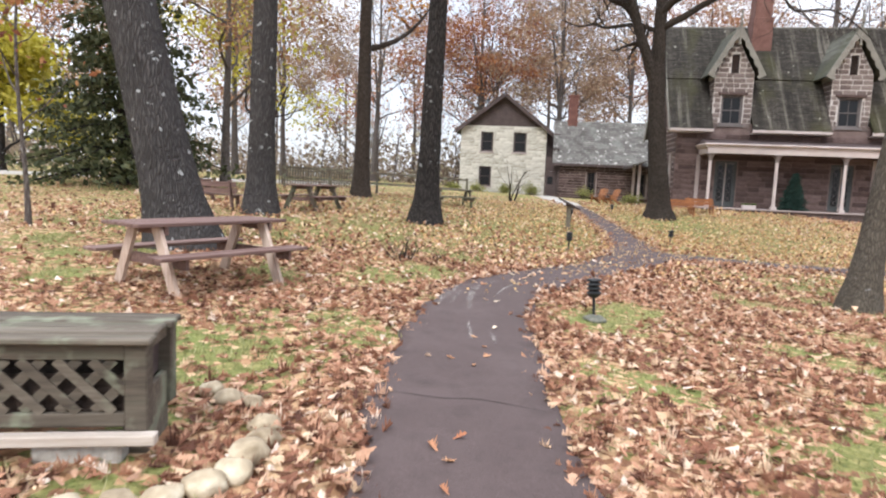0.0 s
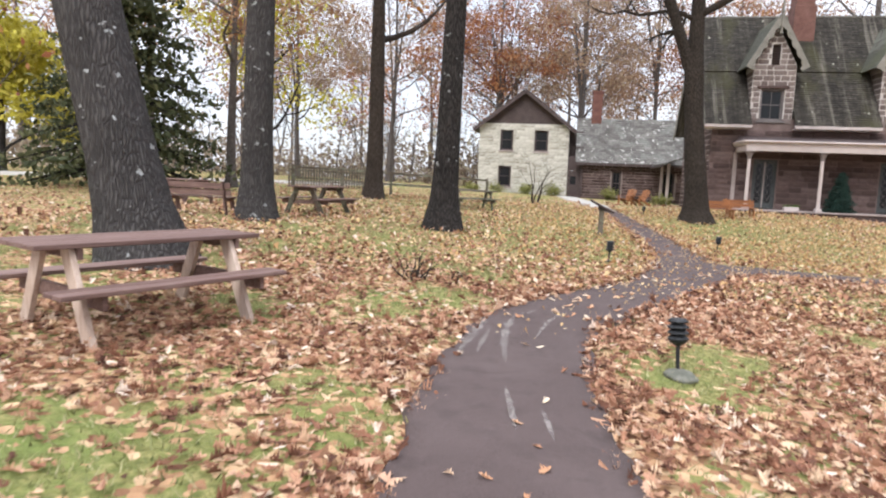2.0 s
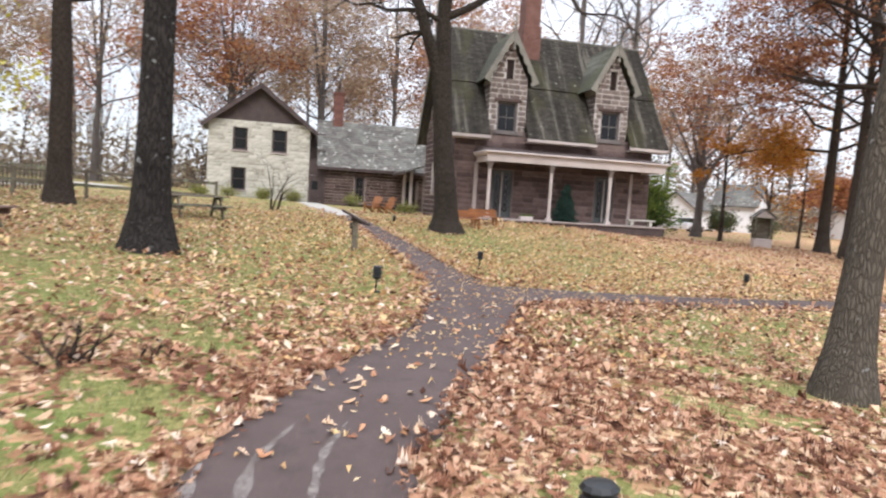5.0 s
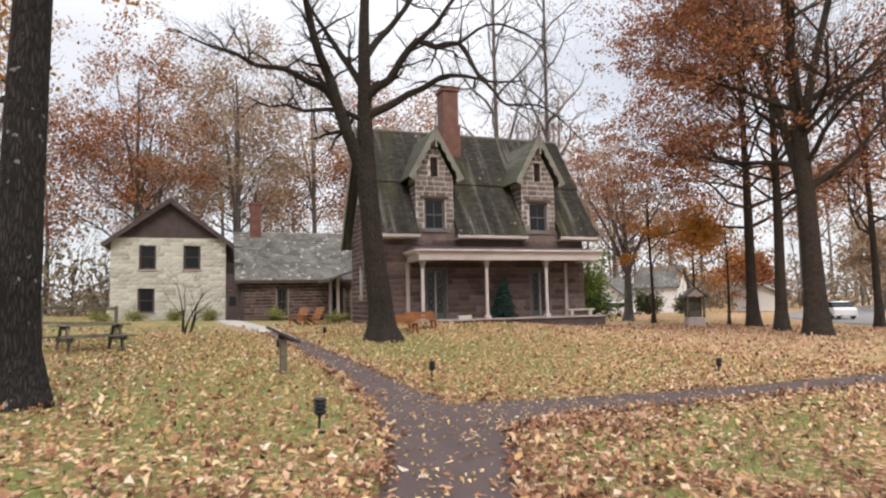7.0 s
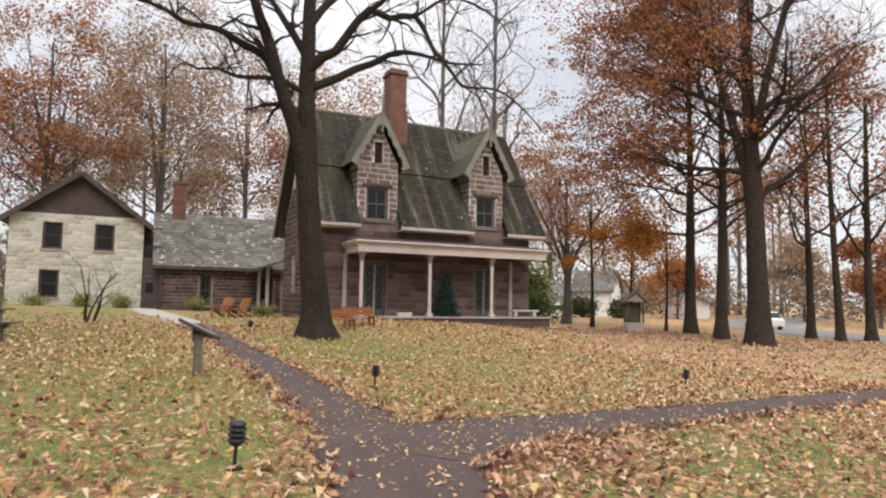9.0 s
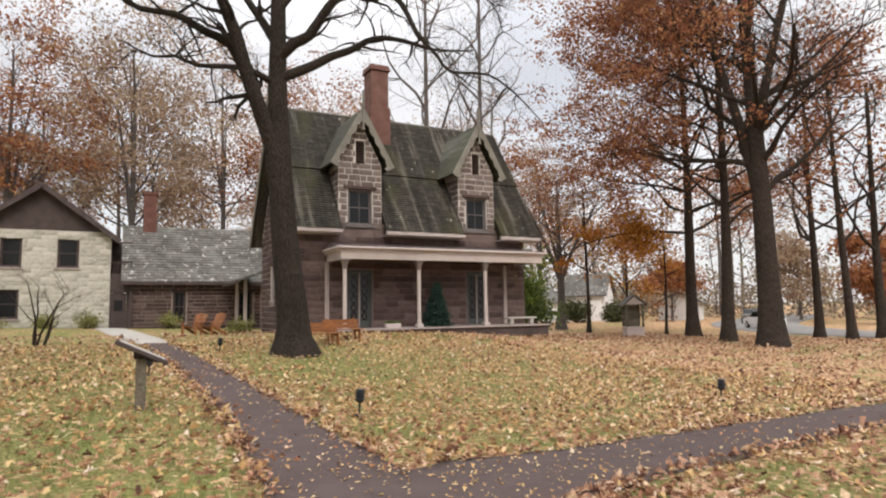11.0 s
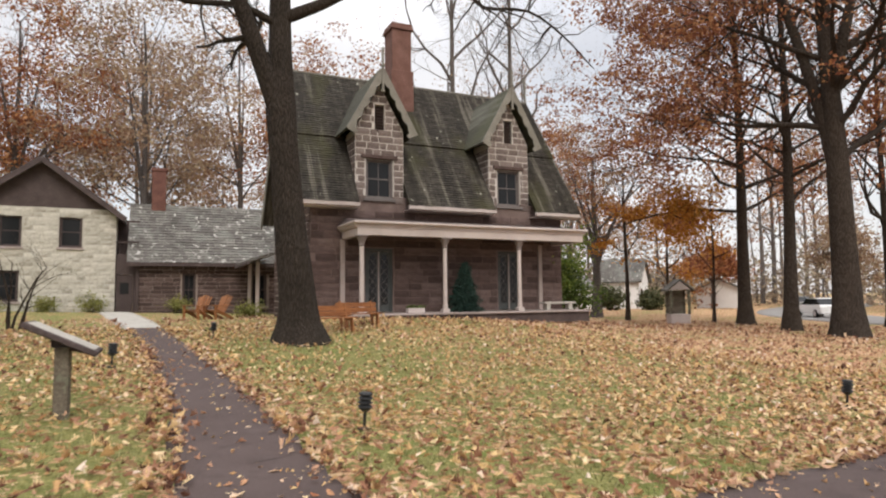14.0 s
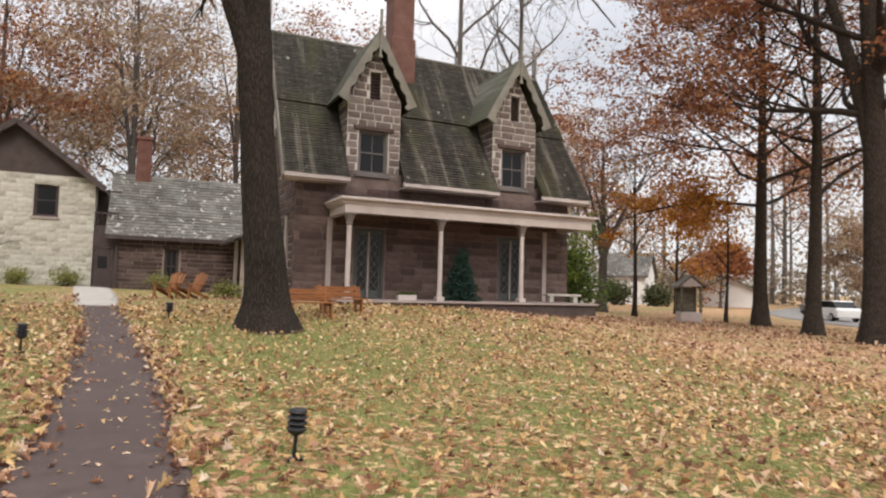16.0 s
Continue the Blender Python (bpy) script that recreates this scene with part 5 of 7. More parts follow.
# ---- garden furniture and small things ----
def picnic_table(x, y, yaw, label, wood=None, legs=None):
    """A picnic table with two attached benches: planks, A-frame legs, rails, braces."""
    t = thing("picnic_table", pose(x, y, float(land(x, y)), 0, 0, yaw), label, "picnic table", "picnic tables under the oaks")
    wood, legs = wood or TABLE_WOOD, legs or LEG_WOOD
    L = 1.04
    for i in range(5):
        bm = bmesh.new()
        c = -0.3 + i * 0.15
        box(bm, (-L, c - 0.07, 0.75), (L, c + 0.07, 0.79), 0.006)
        part("tabletop_plank", bm, wood, t)
    for side in (-1, 1):
        for i in range(2):
            bm = bmesh.new()
            c = side * (0.56 + i * 0.145)
            box(bm, (-L, c - 0.068, 0.42), (L, c + 0.068, 0.46), 0.006)
            part("bench_plank", bm, wood, t)
    for e in (-0.74, 0.74):
        for side in (-1, 1):
            bm = bmesh.new()
            beam(bm, (e, side * 0.58, -0.04), (e, side * 0.22, 0.75), 0.05, 0.14)
            part("leg", bm, legs, t)
        bm = bmesh.new()
        beam(bm, (e + 0.045, -0.72, 0.36), (e + 0.045, 0.72, 0.36), 0.045, 0.12)
        part("bench_rail", bm, wood, t)
        bm = bmesh.new()
        beam(bm, (e + 0.045, -0.35, 0.7), (e + 0.045, 0.35, 0.7), 0.045, 0.09)
        part("top_rail", bm, wood, t)
    return t


picnic_table(-2.98, 7.72, 57, "weathered reddish wooden picnic table with pale worn legs")
picnic_table(-4.15, 19.9, 72, "brown wooden picnic table beyond an oak", TABLE_WOOD, GREY_WOOD)
picnic_table(0.35, 29.4, 20, "dark picnic table by the rail fence", GREY_WOOD, GREY_WOOD)
picnic_table(-9.2, 22.5, -30, "reddish wooden picnic table among the oaks", TABLE_WOOD, TABLE_WOOD)


def garden_bench(x, y, yaw, length, label, wood=None):
    """A plain slatted bench with a board back and solid plank ends."""
    t = thing("garden_bench", pose(x, y, float(land(x, y)), 0, 0, yaw), label, "bench", "wooden garden benches")
    w = wood or BENCH_WOOD
    h = length / 2
    for i in range(3):
        bm = bmesh.new()
        box(bm, (-h, -0.22 + i * 0.145, 0.42), (h, -0.09 + i * 0.145, 0.455), 0.005)
        part("seat_slat", bm, w, t)
    for i in range(2):
        bm = bmesh.new()
        beam(bm, (-h, 0.26 + i * 0.05, 0.56 + i * 0.17), (h, 0.26 + i * 0.05, 0.56 + i * 0.17), 0.03, 0.15)
        part("back_board", bm, w, t)
    for e in (-h + 0.18, h - 0.18):
        bm = bmesh.new()
        beam(bm, (e, -0.2, -0.04), (e, -0.12, 0.42), 0.045, 0.14)
        part("front_leg", bm, w, t)
        bm = bmesh.new()
        beam(bm, (e, 0.16, -0.04), (e, 0.36, 0.84), 0.045, 0.12)
        part("back_leg", bm, w, t)
        bm = bmesh.new()
        beam(bm, (e, -0.2, 0.38), (e, 0.26, 0.38), 0.045, 0.07)
        part("seat_rail", bm, w, t)


garden_bench(-6.75, 18.1, 172, 1.9, "long reddish-brown wooden bench behind an oak trunk", TABLE_WOOD)
garden_bench(12.0, 32.0, 4, 1.5, "orange-brown wooden bench beside the bare oak")
garden_bench(13.35, 32.9, 2, 1.5, "orange-brown wooden bench by the cottage corner")


def adirondack(x, y, yaw):
    """A low slatted lawn chair with a fanned sloping back and wide arms."""
    t = thing("lawn_chair", pose(x, y, float(land(x, y)), 0, 0, yaw), "orange-brown slatted wooden lawn chair", "chair", "lawn chairs by the wing")
    for i in range(5):
        bm = bmesh.new()
        c = -0.24 + i * 0.12
        beam(bm, (c * 0.85, 0.2, 0.26), (c * 1.15, 0.55, 1.0 - abs(i - 2) * 0.04), 0.1, 0.02, 0.004)
        part("back_slat", bm, BENCH_WOOD, t)
    for i in range(5):
        bm = bmesh.new()
        box(bm, (-0.28, -0.32 + i * 0.11, 0.38 - i * 0.03), (0.28, -0.22 + i * 0.11, 0.4 - i * 0.03), 0.004)
        part("seat_slat", bm, BENCH_WOOD, t)
    for s in (-1, 1):
        bm = bmesh.new()
        beam(bm, (s * 0.3, -0.36, 0.4), (s * 0.3, 0.6, 0.02), 0.035, 0.12)
        part("side_rail", bm, BENCH_WOOD, t)
        bm = bmesh.new()
        beam(bm, (s * 0.33, -0.34, -0.04), (s * 0.33, -0.34, 0.56), 0.035, 0.11)
        part("front_leg", bm, BENCH_WOOD, t)
        bm = bmesh.new()
        box(bm, (s * 0.36 - 0.08, -0.42, 0.56), (s * 0.36 + 0.08, 0.42, 0.585), 0.006)
        part("arm", bm, BENCH_WOOD, t)


adirondack(9.9, 40.7, -50)
adirondack(10.6, 40.4, -62)


def path_lamp(x, y, label, lean=0.0, tall=0.46):
    """A small black tiered path light on a stake."""
    t = thing("path_lamp", pose(x, y, float(land(x, y)), lean, lean * 0.6, 0), label, "path lamp", "black lamps along the path")
    bm = bmesh.new()
    lathe(bm, [(0.018, -0.06), (0.018, tall - 0.22), (0.03, tall - 0.215), (0.03, tall - 0.2)], 8)
    part("stake", bm, BLACK_METAL, t)
    bm = bmesh.new()
    lathe(bm, [(0.03, tall - 0.22), (0.075, tall - 0.185), (0.08, tall - 0.17), (0.055, tall - 0.165)], 12)
    part("cup", bm, BLACK_METAL, t)
    for i in range(3):
        bm = bmesh.new()
        z = tall - 0.165 + i * 0.05
        lathe(bm, [(0.088, z), (0.092, z + 0.008), (0.058, z + 0.04), (0.05, z + 0.044)], 12)
        part("tier", bm, BLACK_METAL, t)
    bm = bmesh.new()
    lathe(bm, [(0.085, tall - 0.015), (0.088, tall - 0.005), (0.07, tall + 0.015), (0.02, tall + 0.022)], 12)
    part("cap", bm, BLACK_METAL, t)
    bm = bmesh.new()
    box(bm, (-0.07, -0.05, 0.0), (0.07, 0.05, 0.03), 0.006)
    part("base_plate", bm, BLACK_METAL, t)


path_lamp(1.86, 7.5, "black tiered path lamp on a mossy stone", -4)
for x, y in ((3.12, 15.62), (7.6, 21.05), (15.2, 18.98), (5.5, 27.4), (8.35, 31.6)):
    path_lamp(x, y, "black tiered path lamp in the leafy grass", 3, 0.44)


def boulder(name, x, y, r, label, material, flat=0.6, seed=0, group="", z=None):
    bm = bmesh.new()
    bmesh.ops.create_icosphere(bm, subdivisions=3, radius=1)
    for v in bm.verts:
        k = 1 + 0.22 * noise.noise(v.co * 1.3 + Vector((seed * 3.1, 0, 0))) + 0.07 * noise.noise(v.co * 4 + Vector((seed, 5, 0)))
        v.co = Vector((v.co.x * r[0], v.co.y * r[1], v.co.z * r[2])) * k
    ob = part(name, bm, material)
    ob.data.shade_smooth()
    ob.matrix_basis = pose(x, y, float(land(x, y)) + r[2] * flat if z is None else z, 0, 0, seed * 47)
    return tagged(ob, label, "stone", group)


boulder("stone", 1.83, 7.36, (0.18, 0.13, 0.045), "flat grey mossy stone under a path lamp", MOSSY_STONE, 0.3, 2)
for i, (x, y, r) in enumerate(((-1.0, 3.55, 0.085), (-0.95, 3.34, 0.09), (-0.97, 3.15, 0.105), (-0.98, 2.96, 0.09), (-1.07, 2.8, 0.09), (-1.2, 2.66, 0.085), (-1.36, 2.56, 0.09), (-1.18, 3.88, 0.07), (-1.34, 3.93, 0.085), (-1.5, 4.06, 0.075), (-1.55, 2.5, 0.09))):
    boulder("stone", x, y, (r * 1.15, r, r * 0.75), "pale rounded field stone edging a leafy bed", ROCK, 0.4, i + 4, "border stones")


SOIL = surface("dark_soil", (0.012, 0.008, 0.006), (0.03, 0.02, 0.015), (0.07, 0.045, 0.032), 30, 4, 0.95, 0.8, 0.02)


def planter_box():
    """A weathered wooden box: corner posts, boards, lattice front, plank lid, pale skirting."""
    t = thing("lattice_planter", pose(-1.44, 3.03, float(land(-1.39, 3.03)), 0, 0, 8), "weathered grey wooden box with lattice front and plank lid", "planter box")
    w, d = 1.7, 0.52
    for x in (-0.11, -w):
        for y in (0, d - 0.1):
            bm = bmesh.new()
            box(bm, (x, y, 0.17), (x + 0.11, y + 0.1, 0.62), 0.008)
            part("post", bm, GREY_WOOD, t)
    for z0, z1 in ((0.53, 0.62), (0.19, 0.26)):
        for y in (0.012, d - 0.05):
            bm = bmesh.new()
            box(bm, (-w + 0.11, y, z0), (-0.11, y + 0.035, z1), 0.006)
            part("rail", bm, GREY_WOOD, t)
    for x in (-0.06, -w + 0.02):
        for z0, z1 in ((0.17, 0.36), (0.55, 0.62)):
            bm = bmesh.new()
            box(bm, (x, 0.1, z0), (x + 0.035, d - 0.1, z1), 0.006)
            part("end_board", bm, GREY_WOOD, t)
    for i in range(5):
        bm = bmesh.new()
        box(bm, (-w - 0.04 + 0.01 * (i % 2), -0.05 + i * 0.124, 0.62), (0.03 - 0.012 * (i % 3), 0.062 + i * 0.124, 0.652 + 0.005 * (i % 2)), 0.008)
        part("lid_plank", bm, GREY_WOOD, t)
    for k in range(12):
        for s in (-1, 1):
            z0, z1 = 0.262, 0.528
            run = z1 - z0
            c = -w - 0.05 + k * 0.165
            lo, hi = (c, c + run) if s > 0 else (c + run, c)
            a, b = Vector((lo, 0.026 + 0.009 * s, z0)), Vector((hi, 0.026 + 0.009 * s, z1))
            for end in (-w + 0.1, -0.1):
                if (a.x - end) * (b.x - end) < 0:
                    cut = a + (b - a) * ((end - a.x) / (b.x - a.x))
                    if (a.x < -w + 0.1) or (a.x > -0.1):
                        a = cut
                    else:
                        b = cut
            if (b - a).length < 0.03 or min(a.x, b.x) < -w + 0.09 or max(a.x, b.x) > -0.09:
                continue
            bm = bmesh.new()
            beam(bm, a, b, 0.008, 0.05, 0.002)
            part("lattice_strip", bm, GREY_WOOD, t)
    bm = bmesh.new()
    box(bm, (-w - 0.06, -0.06, 0.115), (0.05, 0.012, 0.17), 0.006)
    part("skirting", bm, PALE_WOOD, t, "pale new wooden skirting board")
    for x in (-0.55, -1.5):
        bm = bmesh.new()
        box(bm, (x, 0.0, -0.06), (x + 0.42, 0.18, 0.115), 0.015)
        part("block", bm, CONCRETE, t, "pale concrete block under the box")
    bm = bmesh.new()
    box(bm, (-w + 0.05, 0.06, 0.17), (-0.05, d - 0.05, 0.19))
    part("bottom", bm, GREY_WOOD, t)
    bm = bmesh.new()
    box(bm, (-w + 0.09, 0.075, 0.19), (-0.09, d - 0.06, 0.44), 0.02)
    part("soil", bm, SOIL, t, "dark soil inside the box")
    bm = bmesh.new()
    box(bm, (-0.075, 0.1, 0.36), (-0.07, d - 0.1, 0.55))
    part("end_mesh", bm, BROWN_PAINT, t)
    bm = bmesh.new()
    box(bm, (-0.16, 0.12, -0.06), (-0.04, d - 0.02, 0.17), 0.01)
    part("foot", bm, GREY_WOOD, t)


planter_box()


def info_sign(x, y):
    """An interpretive panel: a squared post with a tilted board on top."""
    t = thing("information_sign", pose(x, y, float(land(x, y)), 0, 0, 80), "tilted dark information panel on a grey wooden post", "sign")
    bm = bmesh.new()
    box(bm, (-0.11, -0.08, -0.1), (0.11, 0.08, 0.85), 0.012)
    part("post", bm, GREY_WOOD, t)
    m = Matrix.Translation((0, 0, 0.95)) @ Matrix.Rotation(radians(26), 4, "X")
    bm = bmesh.new()
    box(bm, (-0.33, -0.43, -0.035), (0.33, 0.43, 0.035), 0.012, m)
    part("panel_frame", bm, BROWN_PAINT, t)
    bm = bmesh.new()
    box(bm, (-0.28, -0.38, 0.036), (0.28, 0.38, 0.041), 0.0, m)
    part("panel_face", bm, CONCRETE, t)
    bm = bmesh.new()
    prism(bm, [(-0.36, 0.735), (0.12, 0.85), (0.12, 0.968)], 0.16, Matrix.Translation((0.08, 0, 0)) @ Matrix.Rotation(radians(90), 4, "Z"))
    part("bracket", bm, BROWN_PAINT, t)


info_sign(4.5, 22.85)


# ---- fences by the garden ----
def rail_fence():
    t = thing("rail_fence", pose(1.1, 32.9, 0), "grey wooden post and rail fence beyond the oaks", "fence")
    ends = [(0, 0), (-2.3, 0.5), (-4.7, 0.2), (-7.2, 0.6), (-9.8, 1.2)]
    for a, b in ends:
        z = float(land(1.1 + a, 32.9 + b))
        bm = bmesh.new()
        box(bm, (a - 0.06, b - 0.06, z - 0.2), (a + 0.06, b + 0.06, z + 1.25), 0.01)
        part("post", bm, GREY_WOOD, t)
    for (a, b), (c, d) in zip(ends, ends[1:]):
        for h in (0.62, 1.15):
            bm = bmesh.new()
            beam(bm, (a, b - 0.07, float(land(1.1 + a, 32.9 + b)) + h), (c, d - 0.07, float(land(1.1 + c, 32.9 + d)) + h), 0.05, 0.11)
            part("rail", bm, GREY_WOOD, t)


rail_fence()


def picket_fence():
    t = thing("picket_fence", pose(-10.0, 38.0, 0), "grey weathered picket fence round a garden", "fence")
    n = 34
    bm_m = bmesh.new()
    box(bm_m, (-0.045, -0.012, -0.1), (0.045, 0.012, 1.15))
    for v in bm_m.verts:
        if v.co.z > 1:
            v.co.z += 0.06 if v.co.x > 0 else 0.0
    me = bpy.data.meshes.new("picket")
    bm_m.to_mesh(me)
    bm_m.free()
    me.materials.append(GREY_WOOD)
    for i in range(n):
        x = i * 0.15
        ob = new("picket", me)
        ob.parent = t
        ob.location = (x, x * 0.25, float(land(-10 + x, 38 + x * 0.25)) + random.uniform(-0.03, 0.05))
    for h in (0.3, 0.9):
        bm = bmesh.new()
        beam(bm, (0, 0.03, float(land(-10, 38)) + h), (n * 0.15, n * 0.0375 + 0.03, float(land(-5, 39.2)) + h), 0.04, 0.08)
        part("rail", bm, GREY_WOOD, t)


picket_fence()


# ---- on and by the porch ----
def spruce(m, height, radius, label, leaf, tiers=16, count=9000, size=0.05, name="spruce_tree"):
    """A conifer: stem, tiers of drooping boughs, needle sprays."""
    t = thing(name, m, label, "tree")
    rng, nrng = random.Random(int(height * 100)), np.random.RandomState(int(height * 100))
    verts, faces, pts = [], [], []
    tube(verts, faces, [(0, 0, -0.05), (0, 0, height * 0.5), (0, 0, height)], [radius * 0.09, radius * 0.05, 0.01], 8)
    for i in range(tiers):
        f = i / tiers
        z = height * (0.06 + 0.92 * f)
        r = radius * (1 - f) ** 0.85 * rng.uniform(0.85, 1.1) + 0.02
        k = max(5, int(13 * (1 - f) + 4))
        for j in range(k):
            a = 2 * math.pi * j / k + i * 0.7 + rng.uniform(-0.2, 0.2)
            rr = r * rng.uniform(0.75, 1.12)
            e = Vector((math.cos(a) * rr, math.sin(a) * rr, z - rr * 0.22))
            tube(verts, faces, [(0, 0, z), (e.x * 0.5, e.y * 0.5, z - rr * 0.05), tuple(e)], [radius * 0.02, radius * 0.012, radius * 0.004], 3)
            for q in range(6):
                g = 0.25 + 0.75 * q / 5
                pts.append((e.x * g, e.y * g, z - rr * 0.22 * g * g))
    mesh_part("stem", mesh_from("stem", verts, faces), BARK, t)
    v, fc = leaves_at(nrng, pts, max(1, count // len(pts)), radius * 0.07, size, 0.5)
    mesh_part("needles", mesh_from("needles", v, fc), leaf, t)


spruce(HOUSE @ pose(4.88, 0.95, 0.705), 2.2, 0.75, "small dark green spruce tree standing on the porch", SPRUCE_LEAF)
spruce(pose(-15.2, 30.0, float(land(-15.2, 30))), 14, 4.6, "dark green conifer with drooping boughs", PINE_LEAF, 13, 11500, 0.17, "conifer_tree")

planter = thing("flower_box", HOUSE @ pose(2.3, 0.25, 0.705), "pale wooden flower box with small plants on the porch", "planter")
bm = bmesh.new()
box(bm, (-0.36, -0.13, 0), (0.36, 0.13, 0.2), 0.01)
part("box", bm, PALE_TRIM, planter)
v, f = leaves_at(np.random.RandomState(4), [(x, 0, 0.24) for x in np.linspace(-0.3, 0.3, 9)], 40, 0.05, 0.035)
tagged(mesh_part("plants", mesh_from("plants", v, f), GREEN_LEAF, planter), kind="stuff")
slab = thing("stone_bench", HOUSE @ pose(9.55, 0.85, 0.705), "pale stone slab bench on the porch", "bench")
bm = bmesh.new()
box(bm, (-0.85, -0.2, 0.27), (0.85, 0.2, 0.36), 0.015)
part("seat", bm, CONCRETE, slab)
for x in (-0.6, 0.6):
    bm = bmesh.new()
    box(bm, (x - 0.1, -0.15, 0), (x + 0.1, 0.15, 0.27), 0.015)
    part("support", bm, CONCRETE, slab)


def shrub(x, y, r, h, leaf, label, count=2500, size=0.06, seed=0, stems=9, name="shrub"):
    """A shrub of many thin stems with small leaves."""
    t = thing(name, pose(x, y, float(land(x, y))), label, "shrub")
    rng = random.Random(seed)
    verts, faces, tips = [], [], []
    for i in range(stems):
        a = rng.uniform(0, 6.28)
        d = Vector((math.cos(a) * 0.5 * r / h, math.sin(a) * 0.5 * r / h, 1)).normalized()
        grow(rng, Vector((rng.uniform(-0.15, 0.15), rng.uniform(-0.15, 0.15), -0.05)), d, h * rng.uniform(0.6, 0.95), 0.012 + 0.012 * h, 2, verts, faces, tips, 0.03, 0.2)
    mesh_part("stemwork", mesh_from("stemwork", verts, faces), BARK_WARM, t)
    if leaf:
        v, f = leaves_at(np.random.RandomState(seed), [p for p, l in tips], max(1, count // len(tips)), r * 0.22, size)
        mesh_part("foliage", mesh_from("foliage", v, f), leaf, t)


shrub(3.85, 36.6, 0.9, 2.6, None, "small bare multi-stemmed shrub before the white house", seed=2, stems=5)
for i, (x, y, r, h) in enumerate(((0.6, 52.4, 0.9, 0.5), (2.6, 52.6, 1.0, 0.6), (5.0, 52.9, 0.9, 0.6), (7.0, 52.8, 0.9, 0.7), (11.2, 51.6, 0.9, 0.8), (12.3, 41.8, 0.6, 0.6))):
    shrub(x, y, r, h, YELLOW_GREEN, "low yellow-green plants at the foot of a wall", 900, 0.06, 10 + i, 8)
shrub(27.4, 37.6, 0.9, 2.2, GREEN_LEAF, "rounded green shrub beside the porch", 5000, 0.08, 22, 16)
shrub(26.9, 38.3, 0.9, 3.6, FRESH_GREEN, "tall yellow-green shrub behind the porch end", 5000, 0.09, 23, 14)
shrub(-0.65, 11.0, 0.35, 0.45, None, "small bare twiggy sapling in the leaves", seed=30, stems=9)
shrub(-0.1, 11.2, 0.15, 0.25, None, "small bare twiggy sapling in the leaves", seed=31, stems=5)


# ---- more trees on the lawn and round the garden ----
layered_tree("tree", 41.5, 48.6, 0.42, 13, "grey tree with spreading limbs and sparse rust leaves", (0.01, 0), HAZY_BARK, RUST_LEAF, 3500, 0.12, 51, 0.36, 6.5, 20, (4, 6), (0, 0), 0.1, ((4.2, -4.0, 1.5), (4.6, 3.8, -2.0), (5.2, -1.0, 2.0)), 1.4, 0.5)
tree("tree", 39.2, 43.6, 0.17, 11, "thin grey tree near the cottage", (0, 0), 0.4, BARK_WARM, TAN_LEAF, 1500, 0.12, 0.7, limbs=7, seed=52, low=0.35)
tree("tree", 43.0, 29.0, 0.28, 15, "slender tree with rust leaves by the road", (0.01, 0), 0.3, BARK_WARM, RUST_LEAF, 2600, 0.12, 0.7, limbs=9, seed=53, low=0.3)
tree("tree", 41.4, 26.6, 0.26, 16, "slender crooked tree with rust leaves", (-0.01, 0.02), 0.3, BARK_WARM, RUST_LEAF, 2600, 0.12, 0.7, limbs=9, seed=54, low=0.3)
tree("tree", 44.0, 26.0, 0.3, 15, "tree with rust-red crown by the road", (0, 0), 0.3, BARK_WARM, RUST_LEAF, 4000, 0.13, 0.8, limbs=10, seed=55, low=0.25)
tree("tree", 47.5, 46.5, 0.16, 9, "thin tree with orange leaves", (0, 0), 0.3, BARK_WARM, ORANGE_LEAF, 4000, 0.13, 0.8, limbs=8, seed=56, low=0.25)
tree("tree", 41.5, 38.5, 0.12, 8, "thin tree with few hanging orange leaves", (0.02, 0), 0.3, BARK_WARM, ORANGE_LEAF, 900, 0.11, 0.7, limbs=8, seed=57, low=0.35)
for i, (x, y, h) in enumerate(((31.8, 54.0, 34), (35.6, 51.5, 30))):
    tree("bare_tree", x, y, 0.34, h, "bare grey tree with fine branches behind the cottage", (0, 0), 0.25, TWIG, TAN_LEAF, 260, 0.1, 0.5, limbs=13, level=3, seed=71 + i, low=0.35, reach=0.3, rise=0.5, group="bare trees behind the cottage")
tree("sapling", -8.1, 12.2, 0.055, 6, "thin bare sapling in the leaves", (0.0, 0), 0.3, TWIG, RUST_LEAF, 500, 0.08, 0.5, limbs=8, seed=58, low=0.3, reach=0.35, flare=1.3)
tree("tree", -16.0, 21.5, 0.2, 14, "tree with burgundy leaves", (0, 0), 0.3, BARK_WARM, RUST_LEAF, 6000, 0.13, 0.9, limbs=10, seed=59, low=0.3, reach=0.45)
tree("tree", -14.0, 46, 0.3, 15, "tree with yellow leaves", (0, 0), 0.3, BARK, YELLOW_LEAF, 4500, 0.16, 1.0, limbs=9, seed=60, low=0.2)
tree("tree", -11.5, 33, 0.26, 14, "tree with orange autumn leaves", (0, 0), 0.3, TWIG, TAN_LEAF, 3500, 0.14, 0.9, limbs=9, seed=61, low=0.3)
tree("tree", -26, 37, 0.2, 8.5, "yellow-green small tree by the road", (0, 0), 0.3, BARK, YELLOW_LEAF, 10000, 0.2, 0.9, limbs=9, seed=62, low=0.1, reach=0.5)

